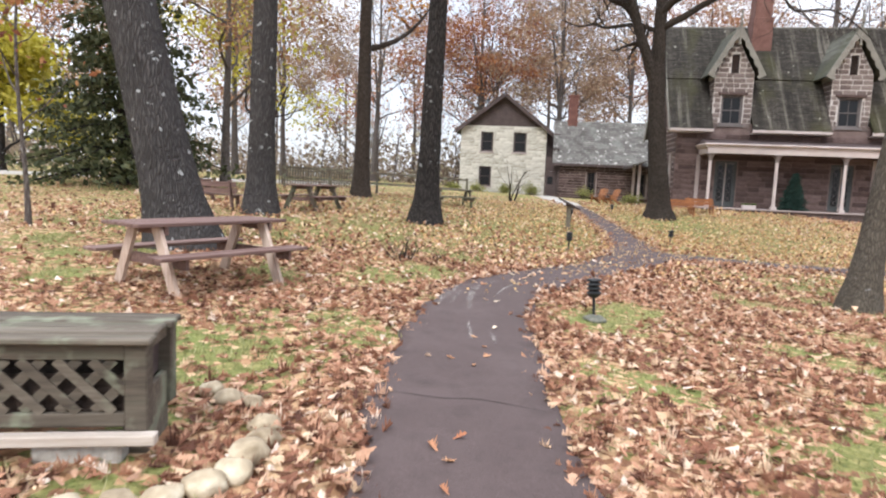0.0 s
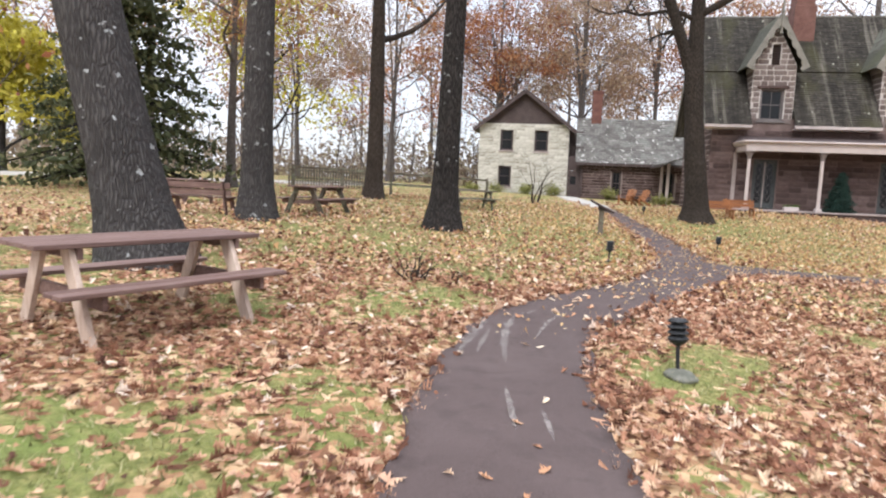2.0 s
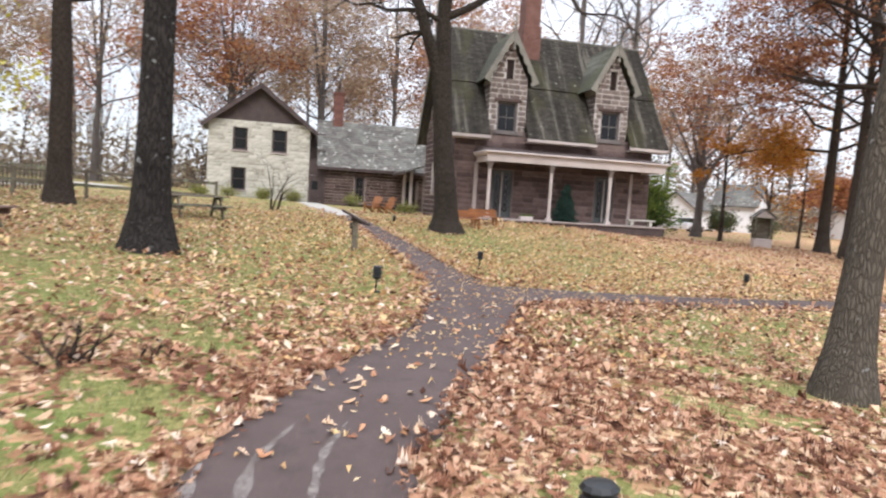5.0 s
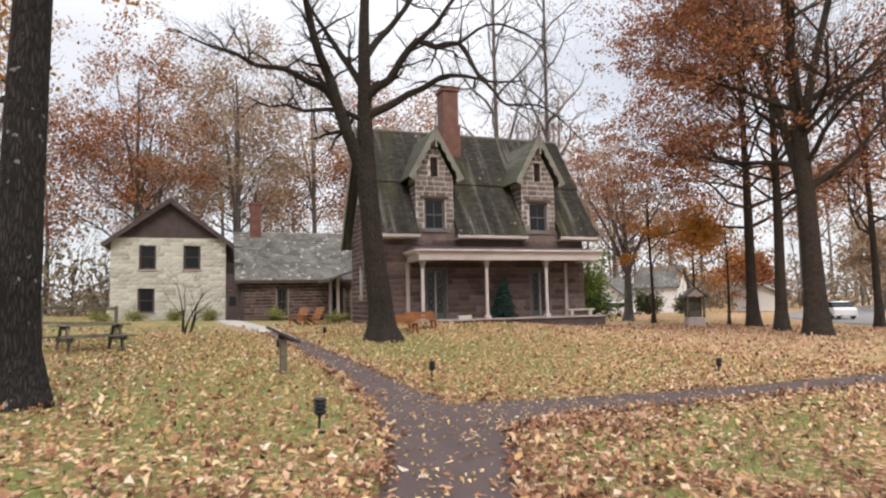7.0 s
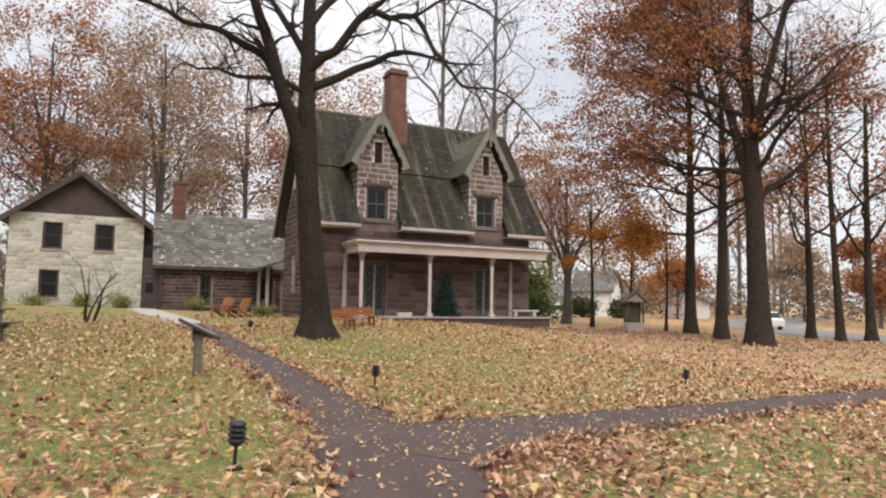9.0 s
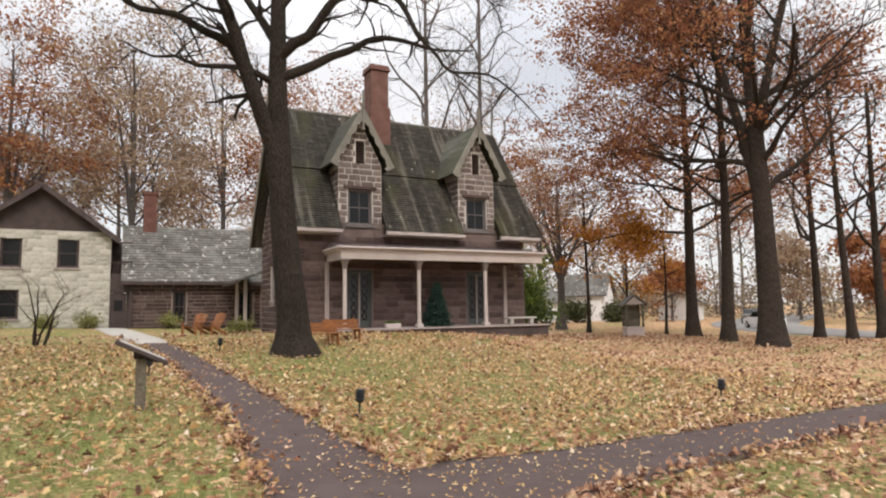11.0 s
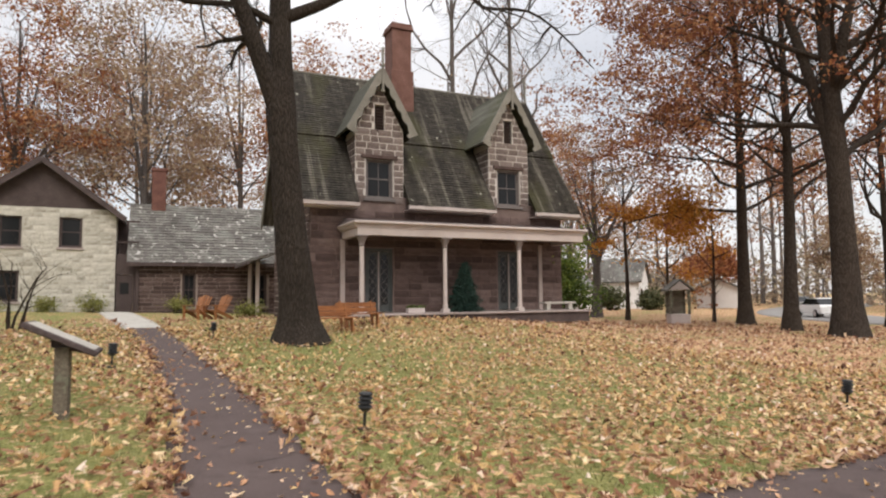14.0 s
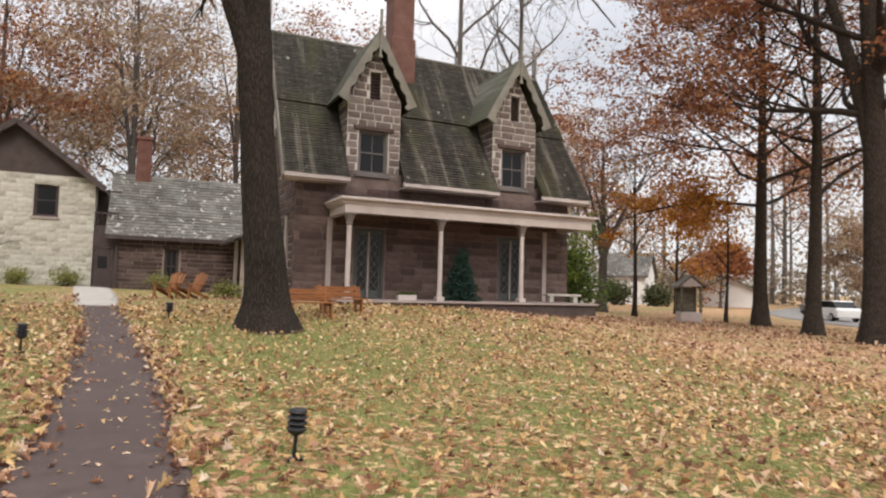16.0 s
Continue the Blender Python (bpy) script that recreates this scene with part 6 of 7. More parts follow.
for i, (x, y, h) in enumerate(((72, 36, 7), (80, 47, 8), (77, 25, 7), (90, 37, 9), (68, 56, 6), (84, 14, 8))):
    tree("small_tree", x, y, 0.16, h, "small rounded rust-orange tree beyond the road", (0, 0), 0.2, TWIG, FADED_LEAF if i % 2 else RUST_LEAF, 5000, 0.2, 0.9, limbs=10, level=2, seed=140 + i, low=0.15, reach=0.5, group="small trees beyond the road")
shrub(56.5, 60.5, 1.6, 1.8, PINE_LEAF, "dark green clipped shrub before the white house", 3000, 0.14, 61, 10)
shrub(60.5, 58.5, 1.6, 1.7, PINE_LEAF, "dark green clipped shrub before the white house", 3000, 0.14, 62, 10)

# the woods: a few kinds of tall tree, each standing many times
wood_rng = random.Random(77)
NEAR_WOODS = [(-8, 70), (20, 71), (36, 76), (45, 64), (3.5, 68), (11.5, 65), (60, 84), (70, 80), (-19, 74), (27, 68), (-20, 60), (52, 76), (-24, 50), (14, 80), (33, 84), (6, 82)]
WOOD_KINDS = [
    (23, FADED_LEAF, 10500, 0.3, 7.0, "tall woodland tree with faded brown leaves"),
    (24, TAN_LEAF, 9000, 0.3, 7.5, "tall woodland tree with thinning brown leaves"),
    (22, TAN_LEAF, 9000, 0.26, 6.5, "tall woodland tree with thinning tan leaves"),
    (24, TAN_LEAF, 3000, 0.34, 6.0, "tall half-bare grey tree in the woods"),
    (21, RUST_LEAF, 13500, 0.24, 8.0, "broad woodland oak with rust-brown leaves"),
    (22, FADED_LEAF, 13500, 0.28, 8.0, "broad woodland oak with faded brown leaves"),
]
kinds = []
for i, (h, leaf, count, low, width, label) in enumerate(WOOD_KINDS):
    x, y = NEAR_WOODS[i]
    kinds.append(layered_tree("woodland_tree", x, y, 0.36, h, label, (wood_rng.uniform(-0.03, 0.03), 0), HAZY_BARK, leaf, count, 0.14, 80 + i, low, width, 22, (5, 6), (0, 0), 0.15, ((h * 0.36, wood_rng.uniform(-3, 3), wood_rng.uniform(-3, 3)), (h * 0.45, wood_rng.uniform(-3, 3), wood_rng.uniform(-2, 2))), 1.4, 0.45, "woods behind the houses", bare_top=True, clump=(0.75, 0.6)))
for i, (x, y) in enumerate(NEAR_WOODS[len(kinds):]):
    copy_thing(kinds[(i * 5 + 1) % len(kinds)], pose(x, y, float(land(x, y)), 0, 0, wood_rng.uniform(0, 360)))


def far_woods():
    """Woods beyond: trunks, boughs, thin leaves and undergrowth, in three joined meshes."""
    root = thing("far_woods", pose(0, 90, 0.5), "distant bare woods with tan undergrowth", "woods", kind="stuff")
    rng, nrng = random.Random(5), np.random.RandomState(5)
    spots = []
    for i in range(24):
        spots.append((rng.uniform(-70, 110), rng.uniform(84, 125)))
    for i in range(10):
        spots.append((rng.uniform(-75, -34), rng.uniform(5, 75)))
    for i in range(7):
        spots.append((rng.uniform(82, 130), rng.uniform(-10, 85)))
    verts, faces, tan, rust = [], [], [], []
    for x, y in spots:
        tips = []
        h = rng.uniform(16, 26)
        p = [Vector((x + 0.3 * math.sin(q), y, h * q / 4)) for q in range(5)]
        tube(verts, faces, p, [0.35, 0.3, 0.22, 0.14, 0.05], 6)
        for j in range(6):
            a = rng.uniform(0, 6.28)
            f = rng.uniform(0.3, 0.95)
            grow(rng, Vector((x, y, h * f)), Vector((math.cos(a), math.sin(a), 0.6)).normalized(), h * 0.33 * (1.2 - 0.6 * f), 0.12, 2, verts, faces, tips)
        (rust if rng.random() < 0.5 else tan).extend([tp for tp, _ in tips])
    off = Vector((0, 90, 0.5))
    # far trunks take the light TWIG grey, so their haze is in the colour
    me = mesh_from("trunks", [v - off for v in verts], faces)
    tagged(mesh_part("trunks", me, TWIG, root), kind="stuff")
    for pts, mat, n in ((tan, TAN_LEAF, 7), (rust, RUST_LEAF, 7)):
        v, f = leaves_at(nrng, pts, n, 0.8, 0.24)
        tagged(mesh_part("foliage", mesh_from("foliage", v - np.array(off), f), mat, root), kind="stuff")
    brush, twig_v, twig_f = [], [], []
    for i in range(4200):
        k = rng.random()
        if k < 0.55:
            x, y = rng.uniform(-55, 110), rng.uniform(78, 98)
        elif k < 0.75:
            x, y = rng.uniform(-58, -34), rng.uniform(0, 75)
        else:
            x, y = rng.uniform(86, 108), rng.uniform(-25, 80)
        brush.append((x, y, abs(rng.gauss(0, 3.4))))
    v, f = leaves_at(nrng, brush, 16, 1.1, 0.3)
    tagged(mesh_part("undergrowth", mesh_from("undergrowth", v - np.array(off), f), BRUSH, root), kind="stuff")
    for i in range(130):
        k = rng.random()
        if k < 0.6:
            x, y = rng.uniform(-45, 105), rng.uniform(72, 98)
        elif k < 0.8:
            x, y = rng.uniform(-50, -22), rng.uniform(40, 75)
        else:
            x, y = rng.uniform(84, 105), rng.uniform(-20, 75)
        h = rng.uniform(4, 11)
        grow(rng, Vector((x, y, 0)), Vector((rng.gauss(0, 0.12), 0, 1)).normalized(), h, 0.07 + 0.006 * h, 2, twig_v, twig_f, [], 0.2, 0.12, (4, 5), 0.45)
    tagged(mesh_part("thicket", mesh_from("thicket", [p - off for p in twig_v], twig_f), TWIG, root), kind="stuff")


far_woods()

# ---- beyond: roads, white houses, cars, a small well house ----
ROAD = surface("pale_road", (0.13, 0.125, 0.12), (0.2, 0.19, 0.18), (0.28, 0.27, 0.26), 8, 0.5, 0.95, 0.3, 0.01)
GRAVEL = surface("pale_gravel", (0.3, 0.28, 0.25), (0.44, 0.42, 0.38), (0.56, 0.54, 0.5), 12, 0.6, 0.95, 0.4, 0.01)
ribbon("road", spline([(46, -30, 7), (45, 5, 7), (46, 22, 7), (54, 36, 7.5), (70, 47, 8), (110, 60, 8)], 2.0), ROAD, "grey asphalt road past the lawn", 0.04)
ribbon("road", spline([(-80, 30, 4), (-40, 33, 4), (-22, 35.5, 4), (-10, 44, 4), (-6, 56, 4)], 1.5), GRAVEL, "pale gravel lane beyond the trees", 0.04)


def far_house(x, y, yaw, w, d, h, ridge, label):
    """A white clapboard house with a grey gable roof, windows and a door."""
    t = thing("white_farmhouse", pose(x, y, float(land(x, y)), 0, 0, yaw), label, "house")
    bm = bmesh.new()
    box(bm, (-w / 2, -d / 2, -0.3), (w / 2, d / 2, h))
    prism(bm, [(-w / 2, h), (w / 2, h), (0, ridge)], d, Matrix.Translation((0, -d / 2, 0)))
    part("wall", bm, WHITE_PAINT, t)
    for s in (-1, 1):
        bm = bmesh.new()
        prism(bm, [(0, ridge + 0.2), (0, ridge + 0.02), (s * (w / 2 + 0.4), h - 0.35), (s * (w / 2 + 0.4), h - 0.17)], d + 0.8, Matrix.Translation((0, -d / 2 - 0.4, 0)))
        part("roof_slope", bm, GREY_SLATE, t)
    for k in range(2):
        for x0 in (-w * 0.28, w * 0.28):
            z = 1.0 + k * 2.6
            if z + 1.2 > h + 0.8:
                continue
            wn_ = new("window")
            wn_.parent = t
            bm = bmesh.new()
            box(bm, (x0 - 0.5, -d / 2 - 0.04, z - 0.08), (x0 + 0.5, -d / 2 - 0.01, z + 1.4))
            part("window_frame", bm, PALE_TRIM, wn_)
            bm = bmesh.new()
            box(bm, (x0 - 0.42, -d / 2 - 0.05, z), (x0 + 0.42, -d / 2 - 0.041, z + 1.3))
            part("pane", bm, GLASS, wn_)


far_house(65, 66, 25, 4.4, 5, 3.4, 5.8, "white clapboard house with steep gable beyond the lawn")
far_house(59, 69, 115, 5, 6.5, 2.6, 4.4, "long white clapboard house wing with grey roof")
far_house(76, 60, 120, 5, 9, 2.3, 3.3, "low white garage beyond the road")


def car(x, y, yaw, paint, label):
    """A parked car: body with wheel arches, glazed cabin, wheels with rims, lamps."""
    t = thing("car", pose(x, y, float(land(x, y)) + 0.03, 0, 0, yaw), label, "car", "parked cars by the road")
    bm = bmesh.new()
    prism(bm, [(-2.2, 0.3), (2.2, 0.3), (2.25, 0.62), (2.1, 0.82), (1.1, 0.95), (-1.9, 0.98), (-2.2, 0.85)], 1.7, Matrix.Translation((0, -0.85, 0)))
    bmesh.ops.bevel(bm, geom=bm.edges[:], offset=0.06, segments=2, affect="EDGES")
    part("body", bm, paint, t)
    bm = bmesh.new()
    prism(bm, [(-1.85, 0.97), (1.05, 0.95), (0.35, 1.42), (-1.2, 1.44)], 1.45, Matrix.Translation((0, -0.725, 0)))
    part("windows", bm, GLASS, t)
    bm = bmesh.new()
    prism(bm, [(-1.25, 1.42), (0.4, 1.41), (0.25, 1.47), (-1.1, 1.49)], 1.4, Matrix.Translation((0, -0.7, 0)))
    part("roof_panel", bm, paint, t)
    for wx in (-1.35, 1.4):
        for s in (-1, 1):
            w = new("wheel")
            w.parent = t
            w.matrix_basis = pose(wx, s * 0.8, 0.31, 90, 0, 0)
            bm = bmesh.new()
            lathe(bm, [(0.22, -0.1), (0.31, -0.09), (0.32, 0), (0.31, 0.09), (0.22, 0.1)], 16)
            part("tyre", bm, BLACK_METAL, w)
            bm = bmesh.new()
            lathe(bm, [(0.05, -0.108), (0.2, -0.104), (0.2, 0.104), (0.05, 0.108)], 12)
            part("rim", bm, PALE_TRIM, w)
    for s in (-0.6, 0.6):
        bm = bmesh.new()
        box(bm, (2.18, s - 0.18, 0.6), (2.24, s + 0.18, 0.74), 0.02)
        part("headlight", bm, WHITE_PAINT, t)


car(55.2, 38.6, 50, WHITE_PAINT, "white car parked by the road")
car(49.5, 58.0, 20, WHITE_PAINT, "white car parked near the white house")
car(66, 45.5, 30, GREY_SLATE, "grey car parked by the road")


def well_house(x, y):
    """A small open well house: stone base, corner posts, gable roof."""
    t = thing("well_house", pose(x, y, float(land(x, y)), 0, 0, -38), "small grey wooden well house with gable roof", "shelter")
    bm = bmesh.new()
    box(bm, (-0.58, -0.58, -0.2), (0.58, 0.58, 0.6), 0.02)
    part("base", bm, PALE_TRIM, t)
    for a in (-0.53, 0.53):
        for b in (-0.53, 0.53):
            bm = bmesh.new()
            box(bm, (a - 0.07, b - 0.07, 0.6), (a + 0.07, b + 0.07, 2.1), 0.01)
            part("post", bm, GREY_WOOD, t)
    bm = bmesh.new()
    box(bm, (-0.46, 0.5, 0.6), (0.46, 0.56, 2.05))
    part("back_panel", bm, GREY_WOOD, t)
    for s in (-1, 1):
        bm = bmesh.new()
        prism(bm, [(0, 2.78), (0, 2.68), (s * 0.82, 2.02), (s * 0.82, 2.12)], 1.5, Matrix.Translation((0, -0.75, 0)))
        part("roof_slope", bm, GREY_SLATE, t)
    bm = bmesh.new()
    prism(bm, [(-0.62, 2.12), (0.62, 2.12), (0, 2.64)], 0.05, Matrix.Translation((0, -0.62, 0)))
    part("gable", bm, PALE_TRIM, t)


well_house(38.2, 38.8)

# ---- pale dusty drag marks on the asphalt ----
def dust_material():
    """Thin dried silt: patchy, so that the asphalt shows through."""
    m, n, l, b = shader("pale_dust", 0.95, 0, 0.2)
    p = n.new("ShaderNodeTexCoord").outputs["Object"]
    b.inputs["Base Color"].default_value = (0.24, 0.21, 0.195, 1)
    k = math_node(n, l, "ADD", math_node(n, l, "MULTIPLY", noise_node(n, l, 7, 4, p), 0.7), math_node(n, l, "MULTIPLY", noise_node(n, l, 60, 3, p), 0.3))
    l.new(range_node(n, l, k, 0.32, 0.62, 0.0, 0.85), b.inputs["Alpha"])
    return m


DUST = dust_material()


def drag_mark(points, width, material=None, name="silt_streak", label="pale curved streak of dried silt on the asphalt path", group="silt streaks on the path"):
    """A thin curved streak lying on the path."""
    line = spline(points, 0.05)
    t = np.gradient(line, axis=0)
    t /= np.linalg.norm(t, axis=1)[:, None]
    k = np.linspace(0, 1, len(line))
    w = width * np.sin(np.pi * k) ** 0.6 * (0.75 + 0.25 * np.sin(k * 37))
    side = np.stack([-t[:, 1], t[:, 0]], 1) * w[:, None] / 2
    v = []
    for p in (line - side, line + side):
        z = land(p[:, 0], p[:, 1]) + path_lift(p[:, 0], p[:, 1]) + 0.004
        v.append(np.column_stack([p, z]))
    n = len(line)
    verts = np.concatenate(v)
    ob = mesh_part(name, mesh_from(name, verts, [(i, i + n, i + n + 1, i + 1) for i in range(n - 1)]), material or DUST)
    tagged(ob, label, "dirt", group, "stuff")


def path_lift(x, y):
    """Height of the cambered path surface above the ground."""
    best, f = np.full(np.shape(x), 1e9), np.zeros(np.shape(x))
    for px, py, w in MAIN[::2]:
        d = np.hypot(x - px, y - py)
        f = np.where(d < best, np.clip(d / (w / 2), 0, 1), f)
        best = np.minimum(best, d)
    return 0.03 + 0.012 * (1 - f * f)


for points, width in (([(0.27, 9.0), (0.1, 8.2), (-0.06, 7.4)], 0.11), ([(0.86, 9.5), (0.52, 8.85), (0.38, 8.0), (0.34, 7.2)], 0.1), ([(1.22, 9.5), (0.94, 8.95), (0.7, 8.15)], 0.07), ([(0.26, 8.4), (0.11, 7.5)], 0.07), ([(0.3, 6.6), (0.31, 5.8)], 0.06), ([(0.52, 6.2), (0.53, 5.7)], 0.05)):
    drag_mark(points, width)

# cracks across the asphalt
CRACK = surface("dark_crack", (0.012, 0.009, 0.008), (0.02, 0.015, 0.014), (0.03, 0.024, 0.022), 30, 3, 0.95, 0.3, 0.003)
for points, width in (([(-0.42, 4.3), (0.0, 4.18), (0.3, 4.2), (0.82, 4.05)], 0.012), ([(-0.3, 7.0), (0.2, 6.9), (0.5, 7.05)], 0.009), ([(2.3, 12.3), (2.7, 11.8), (3.1, 11.1)], 0.01), ([(5.6, 20.0), (5.9, 19.9), (6.4, 20.1)], 0.012)):
    drag_mark(points, width, CRACK, "crack", "fine dark crack across the asphalt path", "cracks in the path")

# ---- fallen leaves ----
LOBES = [(-0.32, 0.1), (-0.24, 0.05), (-0.1, 0.25), (-0.02, 0.09), (0.12, 0.33), (0.2, 0.12), (0.34, 0.21)]
LEAF_OUTLINE = [(-0.5, 0.0)] + LOBES + [(0.5, 0.0)] + [(x, -y) for x, y in LOBES[::-1]]


def leaf_cloud(name, x, y, z, size, material, nrng, simple=False, tilt=0.45):
    """Many lobed oak leaves, each turned, tilted and curled its own way, in one mesh."""
    n = len(x)
    out = np.array([(-0.5, 0), (0.05, 0.3), (0.5, 0), (0.05, -0.3)] if simple else LEAF_OUTLINE)
    k = len(out)
    yaw, tx, ty = nrng.uniform(0, 2 * np.pi, n), nrng.normal(0, tilt, n), nrng.normal(0, tilt, n)
    curl, cup = nrng.normal(0.5, 0.7, n), nrng.normal(0.2, 0.4, n)
    px, py = out[None, :, 0] * size[:, None], out[None, :, 1] * size[:, None] * nrng.uniform(0.8, 1.25, n)[:, None]
    pz = (curl[:, None] * py ** 2 * 4 + cup[:, None] * px ** 2) / size[:, None]
    pz += np.sin(tx)[:, None] * px + np.sin(ty)[:, None] * py
    pz -= pz.min(axis=1)[:, None]
    c, s = np.cos(yaw)[:, None], np.sin(yaw)[:, None]
    v = np.stack([x[:, None] + c * px - s * py, y[:, None] + s * px + c * py, z[:, None] + pz], -1).reshape(-1, 3)
    if simple:
        f = (np.arange(n)[:, None] * k + np.arange(k)[None]).tolist()
    else:
        h = np.array([list(range(0, 9)), [0, 8] + list(range(9, 16))])
        f = (np.arange(n)[:, None, None] * k + h[None]).reshape(-1, 9).tolist()
    return mesh_part(name, mesh_from(name, v, f), material)


def scatter(nrng, n, x0, x1, y0, y1, keep):
    x, y = nrng.uniform(x0, x1, n), nrng.uniform(y0, y1, n)
    ok = nrng.uniform(0, 1, n) < keep(x, y)
    return x[ok], y[ok]


def clear_of_things(x, y):
    """Nothing lies inside the box, trunks or walls."""
    ok = np.ones(np.shape(x), bool)
    for a, b, r in ((-0.56, 18.65, 0.4), (-4.42, 10.65, 0.6), (-5.0, 17.1, 0.45), (6.45, 9.75, 0.3), (10.3, 30.3, 0.5)):
        ok &= np.hypot(x - a, y - b) > r
    ok &= ~((x > -3.1) & (x < -1.46) & (y > 3.0 + 0.14 * (x + 1.44)) & (y < 3.62 + 0.14 * (x + 1.44)))
    hx, hy = (x - 14.76) * 0.9884 - (y - 35.64) * 0.1518, (x - 14.76) * 0.1518 + (y - 35.64) * 0.9884
    return ok & ~((hx > -1.6) & (hx < 10.8) & (hy > -0.5))


nrng = np.random.RandomState(11)
off_edge = lambda x, y: (off_path(x, y) > -0.02 - 0.14 * nrng.uniform(0, 1, np.shape(x)) ** 3)
x, y = scatter(nrng, 130000, -7.5, 10, -1.5, 15, lambda x, y: litter_density(x, y) ** 1.5 * off_edge(x, y) * clear_of_things(x, y) * (1 - smoothstep(3, 8.5, np.abs(x - 1.2)) ** 0.7) * (1 - smoothstep(10, 15, y)))
z = land(x, y) + nrng.uniform(0.003, 0.022, len(x))
tagged(leaf_cloud("fallen_leaves", x, y, z, nrng.uniform(0.045, 0.12, len(x)), LITTER, nrng, tilt=0.22), "thick litter of brown and tan fallen oak leaves", "leaves", kind="stuff")
x, y = scatter(nrng, 125000, -10, 20, 9.5, 35, lambda x, y: smoothstep(9.5, 14, y) * (0.14 + 0.76 * litter_density(x, y)) * off_edge(x, y) * clear_of_things(x, y) * np.exp(-np.maximum(off_path(x, y) - 2, 0) / 9))
z = land(x, y) + nrng.uniform(0.03, 0.065, len(x))
pick = nrng.uniform(0, 1, len(x)) < 0.22 + 0.42 * smoothstep(14, 22, y) * smoothstep(-3, 5, x)
size = nrng.uniform(0.06, 0.14, len(x))
close = (np.abs(x - 6.5) < 4.5) & (y > 14.5) & (y < 24)
for mask, material, label in ((pick, PALE_LITTER, "scattered pale yellow fallen leaves on the lawn"), (~pick, LITTER, "scattered brown fallen leaves on the lawn")):
    for near in (True, False):
        m = mask & (close == near)
        tagged(leaf_cloud("fallen_leaves", x[m], y[m], z[m], size[m], material, nrng, not near, 0.3), label, "leaves", kind="stuff")
# drifts along the edges of the paths
k = nrng.randint(0, len(MAIN), 9000)
j = nrng.randint(0, len(BRANCH), 9000)
row = np.where((nrng.uniform(0, 1, 9000) < 0.62)[:, None], MAIN[k], BRANCH[j])
ang, rad = nrng.uniform(0, 2 * np.pi, 9000), row[:, 2] / 2 + np.abs(nrng.normal(0, 0.28, 9000)) - 0.06
x, y = row[:, 0] + np.cos(ang) * rad, row[:, 1] + np.sin(ang) * rad
ok = (off_path(x, y) > -0.05 - 0.25 * nrng.uniform(0, 1, len(x)) ** 4) & (y > 9) & (y < 30) & (x < 20)
x, y = x[ok], y[ok]
tagged(leaf_cloud("fallen_leaves", x, y, land(x, y) + nrng.uniform(0.03, 0.06, len(x)), nrng.uniform(0.06, 0.13, len(x)), LITTER, nrng, tilt=0.3), "drifts of brown leaves along the path edges", "leaves", kind="stuff")
# crumbled leaves on the asphalt, thickest where the paths meet, and a red-brown drift in the fork
x, y = scatter(nrng, 26000, -1, 16, 8, 34, lambda x, y: (off_path(x, y) < -0.03) * (0.18 + 0.8 * bell(x, y, 6.3, 16.3, 3.2, 2.2) + 0.5 * bell(x, y, 3.2, 12.6, 1.5, 1.6)))
tagged(leaf_cloud("leaf_crumbs", x, y, land(x, y) + 0.047, nrng.uniform(0.025, 0.075, len(x)), PALE_LITTER, nrng, True, 0.15), "crumbled pale leaf bits strewn over the asphalt", "leaves", kind="stuff")
x, y = scatter(nrng, 5000, 5.5, 10, 13, 16.5, lambda x, y: bell(x, y, 7.0, 15.0, 1.3, 0.8) * (off_path(x, y) > -0.15))
tagged(leaf_cloud("fallen_leaves", x, y, land(x, y) + nrng.uniform(0.03, 0.07, len(x)), nrng.uniform(0.06, 0.13, len(x)), LITTER, nrng, tilt=0.3), "red-brown leaf drift in the fork of the paths", "leaves", kind="stuff")
x, y = scatter(nrng, 85000, -22, 42, -2, 42, lambda x, y: litter_density(x, y) * off_edge(x, y) * clear_of_things(x, y) * np.maximum.reduce([smoothstep(3.5, 8.5, np.abs(x - 1.2)) * (y < 14), smoothstep(7, 13, np.abs(x - 5)), smoothstep(31, 34, y)]))
z = land(x, y) + nrng.uniform(0.01, 0.03, len(x))
tagged(leaf_cloud("fallen_leaves", x, y, z, nrng.uniform(0.07, 0.16, len(x)), LITTER, nrng, True, 0.22), "brown fallen leaves under the far trees", "leaves", kind="stuff")

# single leaves on the asphalt
PATH_LEAVES = []
for i in range(5):
    ob = leaf_cloud("oak_leaf", np.zeros(1), np.zeros(1), np.zeros(1), np.array([0.105]), LITTER if i < 3 else PALE_LITTER, np.random.RandomState(200 + i), tilt=0.18)
    PATH_LEAVES.append(ob.data)
    bpy.data.objects.remove(ob)


def leaf_tint(name):
    m, n, l, b = shader(name, 0.8, 0, 0.3)
    r = n.new("ShaderNodeObjectInfo").outputs["Random"]
    l.new(ramp_node(n, l, r, [(0.0, (0.3, 0.12, 0.06)), (0.4, (0.48, 0.27, 0.15)), (0.75, (0.62, 0.46, 0.32)), (1.0, (0.7, 0.6, 0.46))]), b.inputs["Base Color"])
    return m


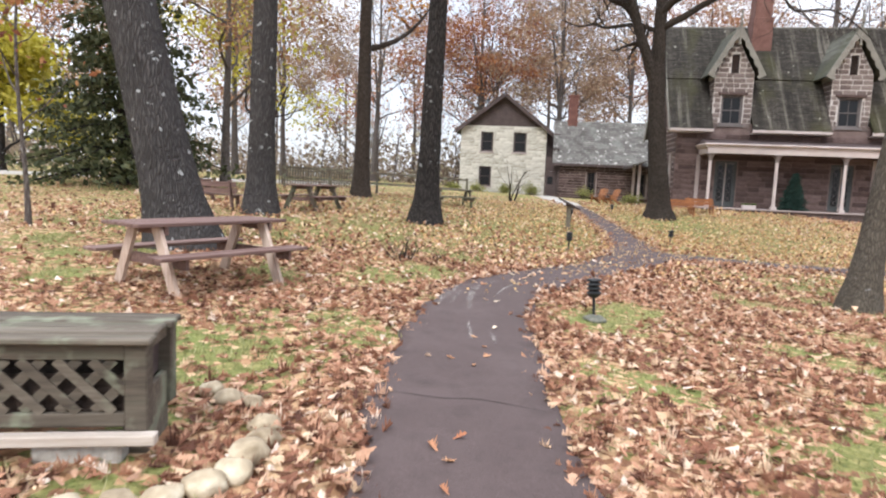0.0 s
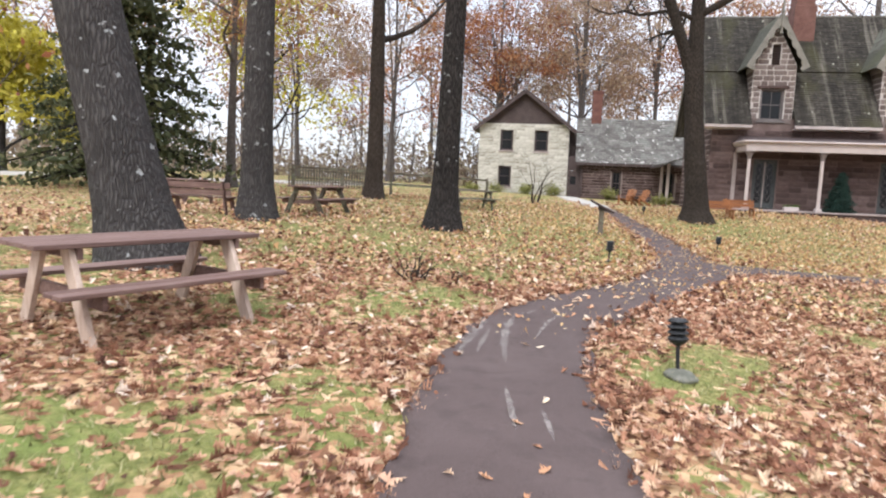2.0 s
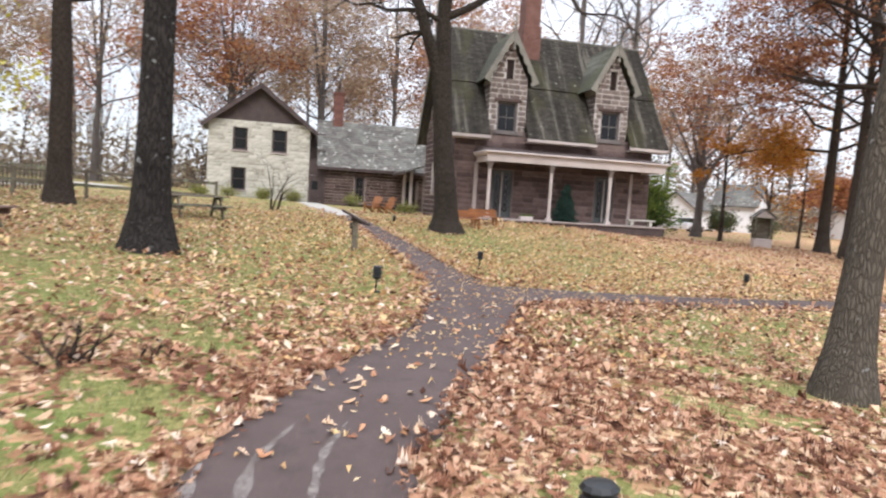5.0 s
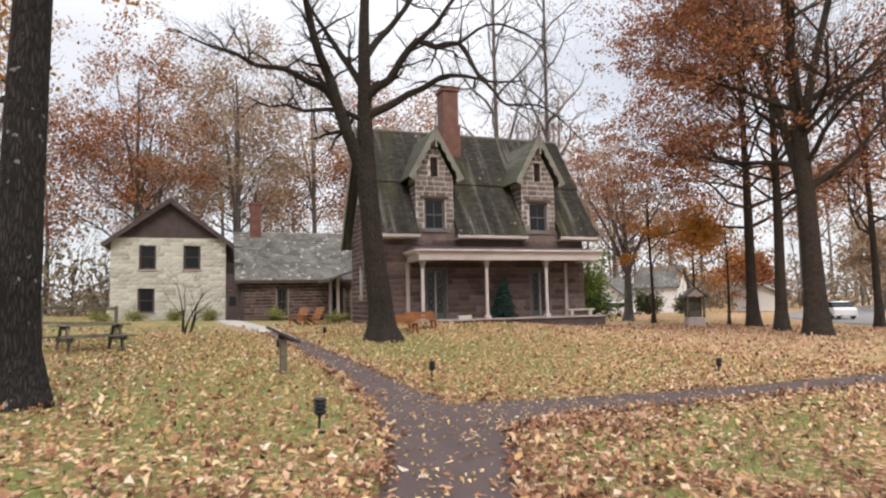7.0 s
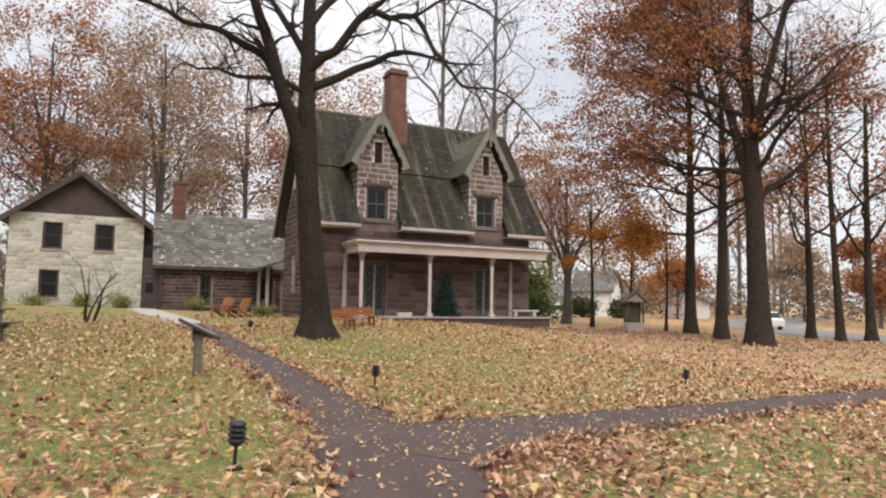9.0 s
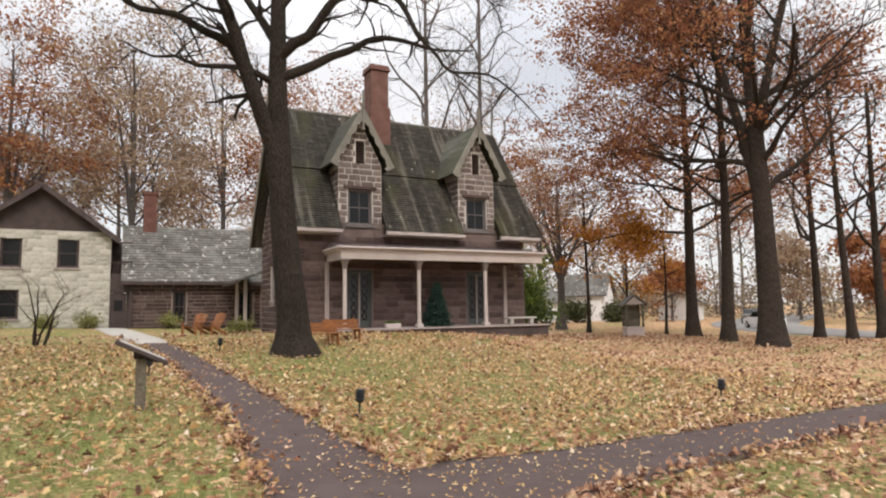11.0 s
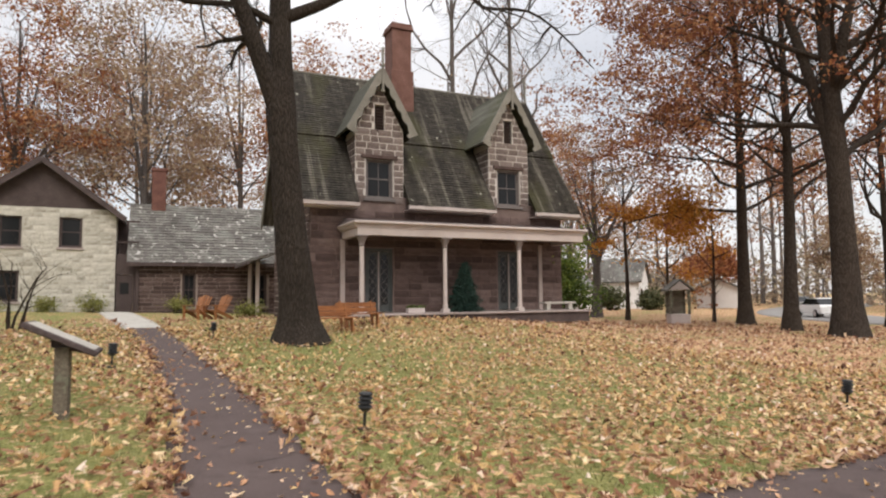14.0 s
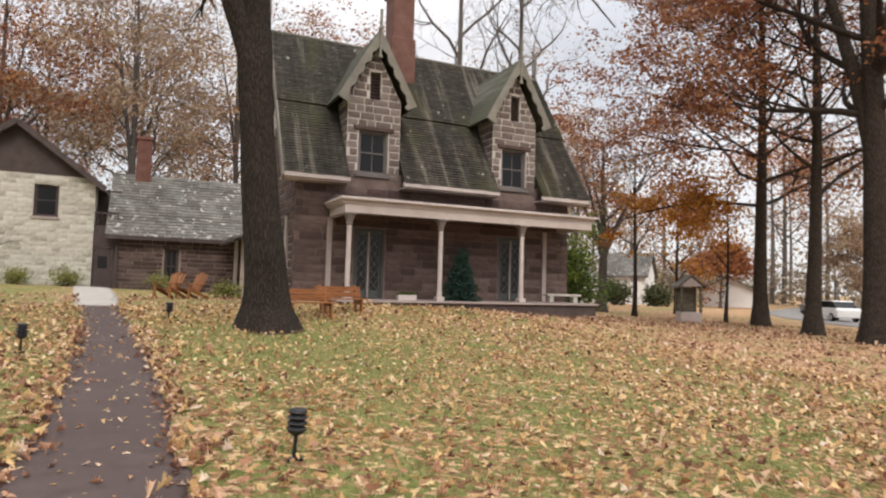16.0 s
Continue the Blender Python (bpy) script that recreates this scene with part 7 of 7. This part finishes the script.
SINGLE_LEAF = leaf_tint("single_fallen_leaf")
for me in PATH_LEAVES:
    me.materials.clear()
    me.materials.append(SINGLE_LEAF)
leaf_rng = random.Random(8)
for i in range(430):
    f = leaf_rng.random()
    line = MAIN if f < 0.74 else BRANCH
    k = leaf_rng.randrange(len(line))
    px, py, w = line[k]
    if py < 1 or px > 19 or (line is MAIN and (py < 9 or py > 20) and leaf_rng.random() < 0.5):
        continue
    a = leaf_rng.uniform(-0.5, 0.5) * (abs(leaf_rng.uniform(-1, 1)) ** 0.4) * 2
    b = min(len(line) - 1, k + 1)
    d = np.array(line[b][:2]) - np.array(line[b - 1][:2])
    d /= np.linalg.norm(d)
    x, y = px - d[1] * a * w * 0.46, py + d[0] * a * w * 0.46
    ob = new("oak_leaf", leaf_rng.choice(PATH_LEAVES))
    s = leaf_rng.uniform(0.7, 1.15)
    ob.matrix_basis = pose(x, y, float(land(x, y)) + 0.046, 0, 0, leaf_rng.uniform(0, 360)) @ Matrix.Diagonal((s, s, s, 1))
    tagged(ob, "dry lobed oak leaf lying on the asphalt", "leaf", "fallen leaves on the path")


# ---- grass ----
def grass_patch(n, x0, x1, y0, y1, tall, seed, keep):
    g = np.random.RandomState(seed)
    x, y = scatter(g, n, x0, x1, y0, y1, keep)
    m = len(x)
    a, w = g.uniform(0, 2 * np.pi, m), g.uniform(0.004, 0.009, m) * tall / 0.07
    h = tall * g.uniform(0.5, 1.3, m)
    lx, ly = g.normal(0, 0.5, m) * h, g.normal(0, 0.5, m) * h
    z = land(x, y) - 0.005
    v = np.stack([np.stack([x - np.cos(a) * w, y - np.sin(a) * w, z], 1), np.stack([x + np.cos(a) * w, y + np.sin(a) * w, z], 1), np.stack([x + lx, y + ly, z + h], 1)], 1).reshape(-1, 3)
    f = np.arange(3 * m).reshape(-1, 3).tolist()
    tagged(mesh_part("grass", mesh_from("grass", v, f), GRASS), "short yellow-green lawn grass", "grass", kind="stuff")


grass_patch(90000, -7, 9, 0, 13, 0.06, 41, lambda x, y: (1.05 - litter_density(x, y)) * (off_path(x, y) > 0.02) * clear_of_things(x, y))
grass_patch(230000, -9, 20, 12, 36, 0.065, 42, lambda x, y: (1.0 - 0.75 * litter_density(x, y)) * (off_path(x, y) > 0.04) * clear_of_things(x, y))
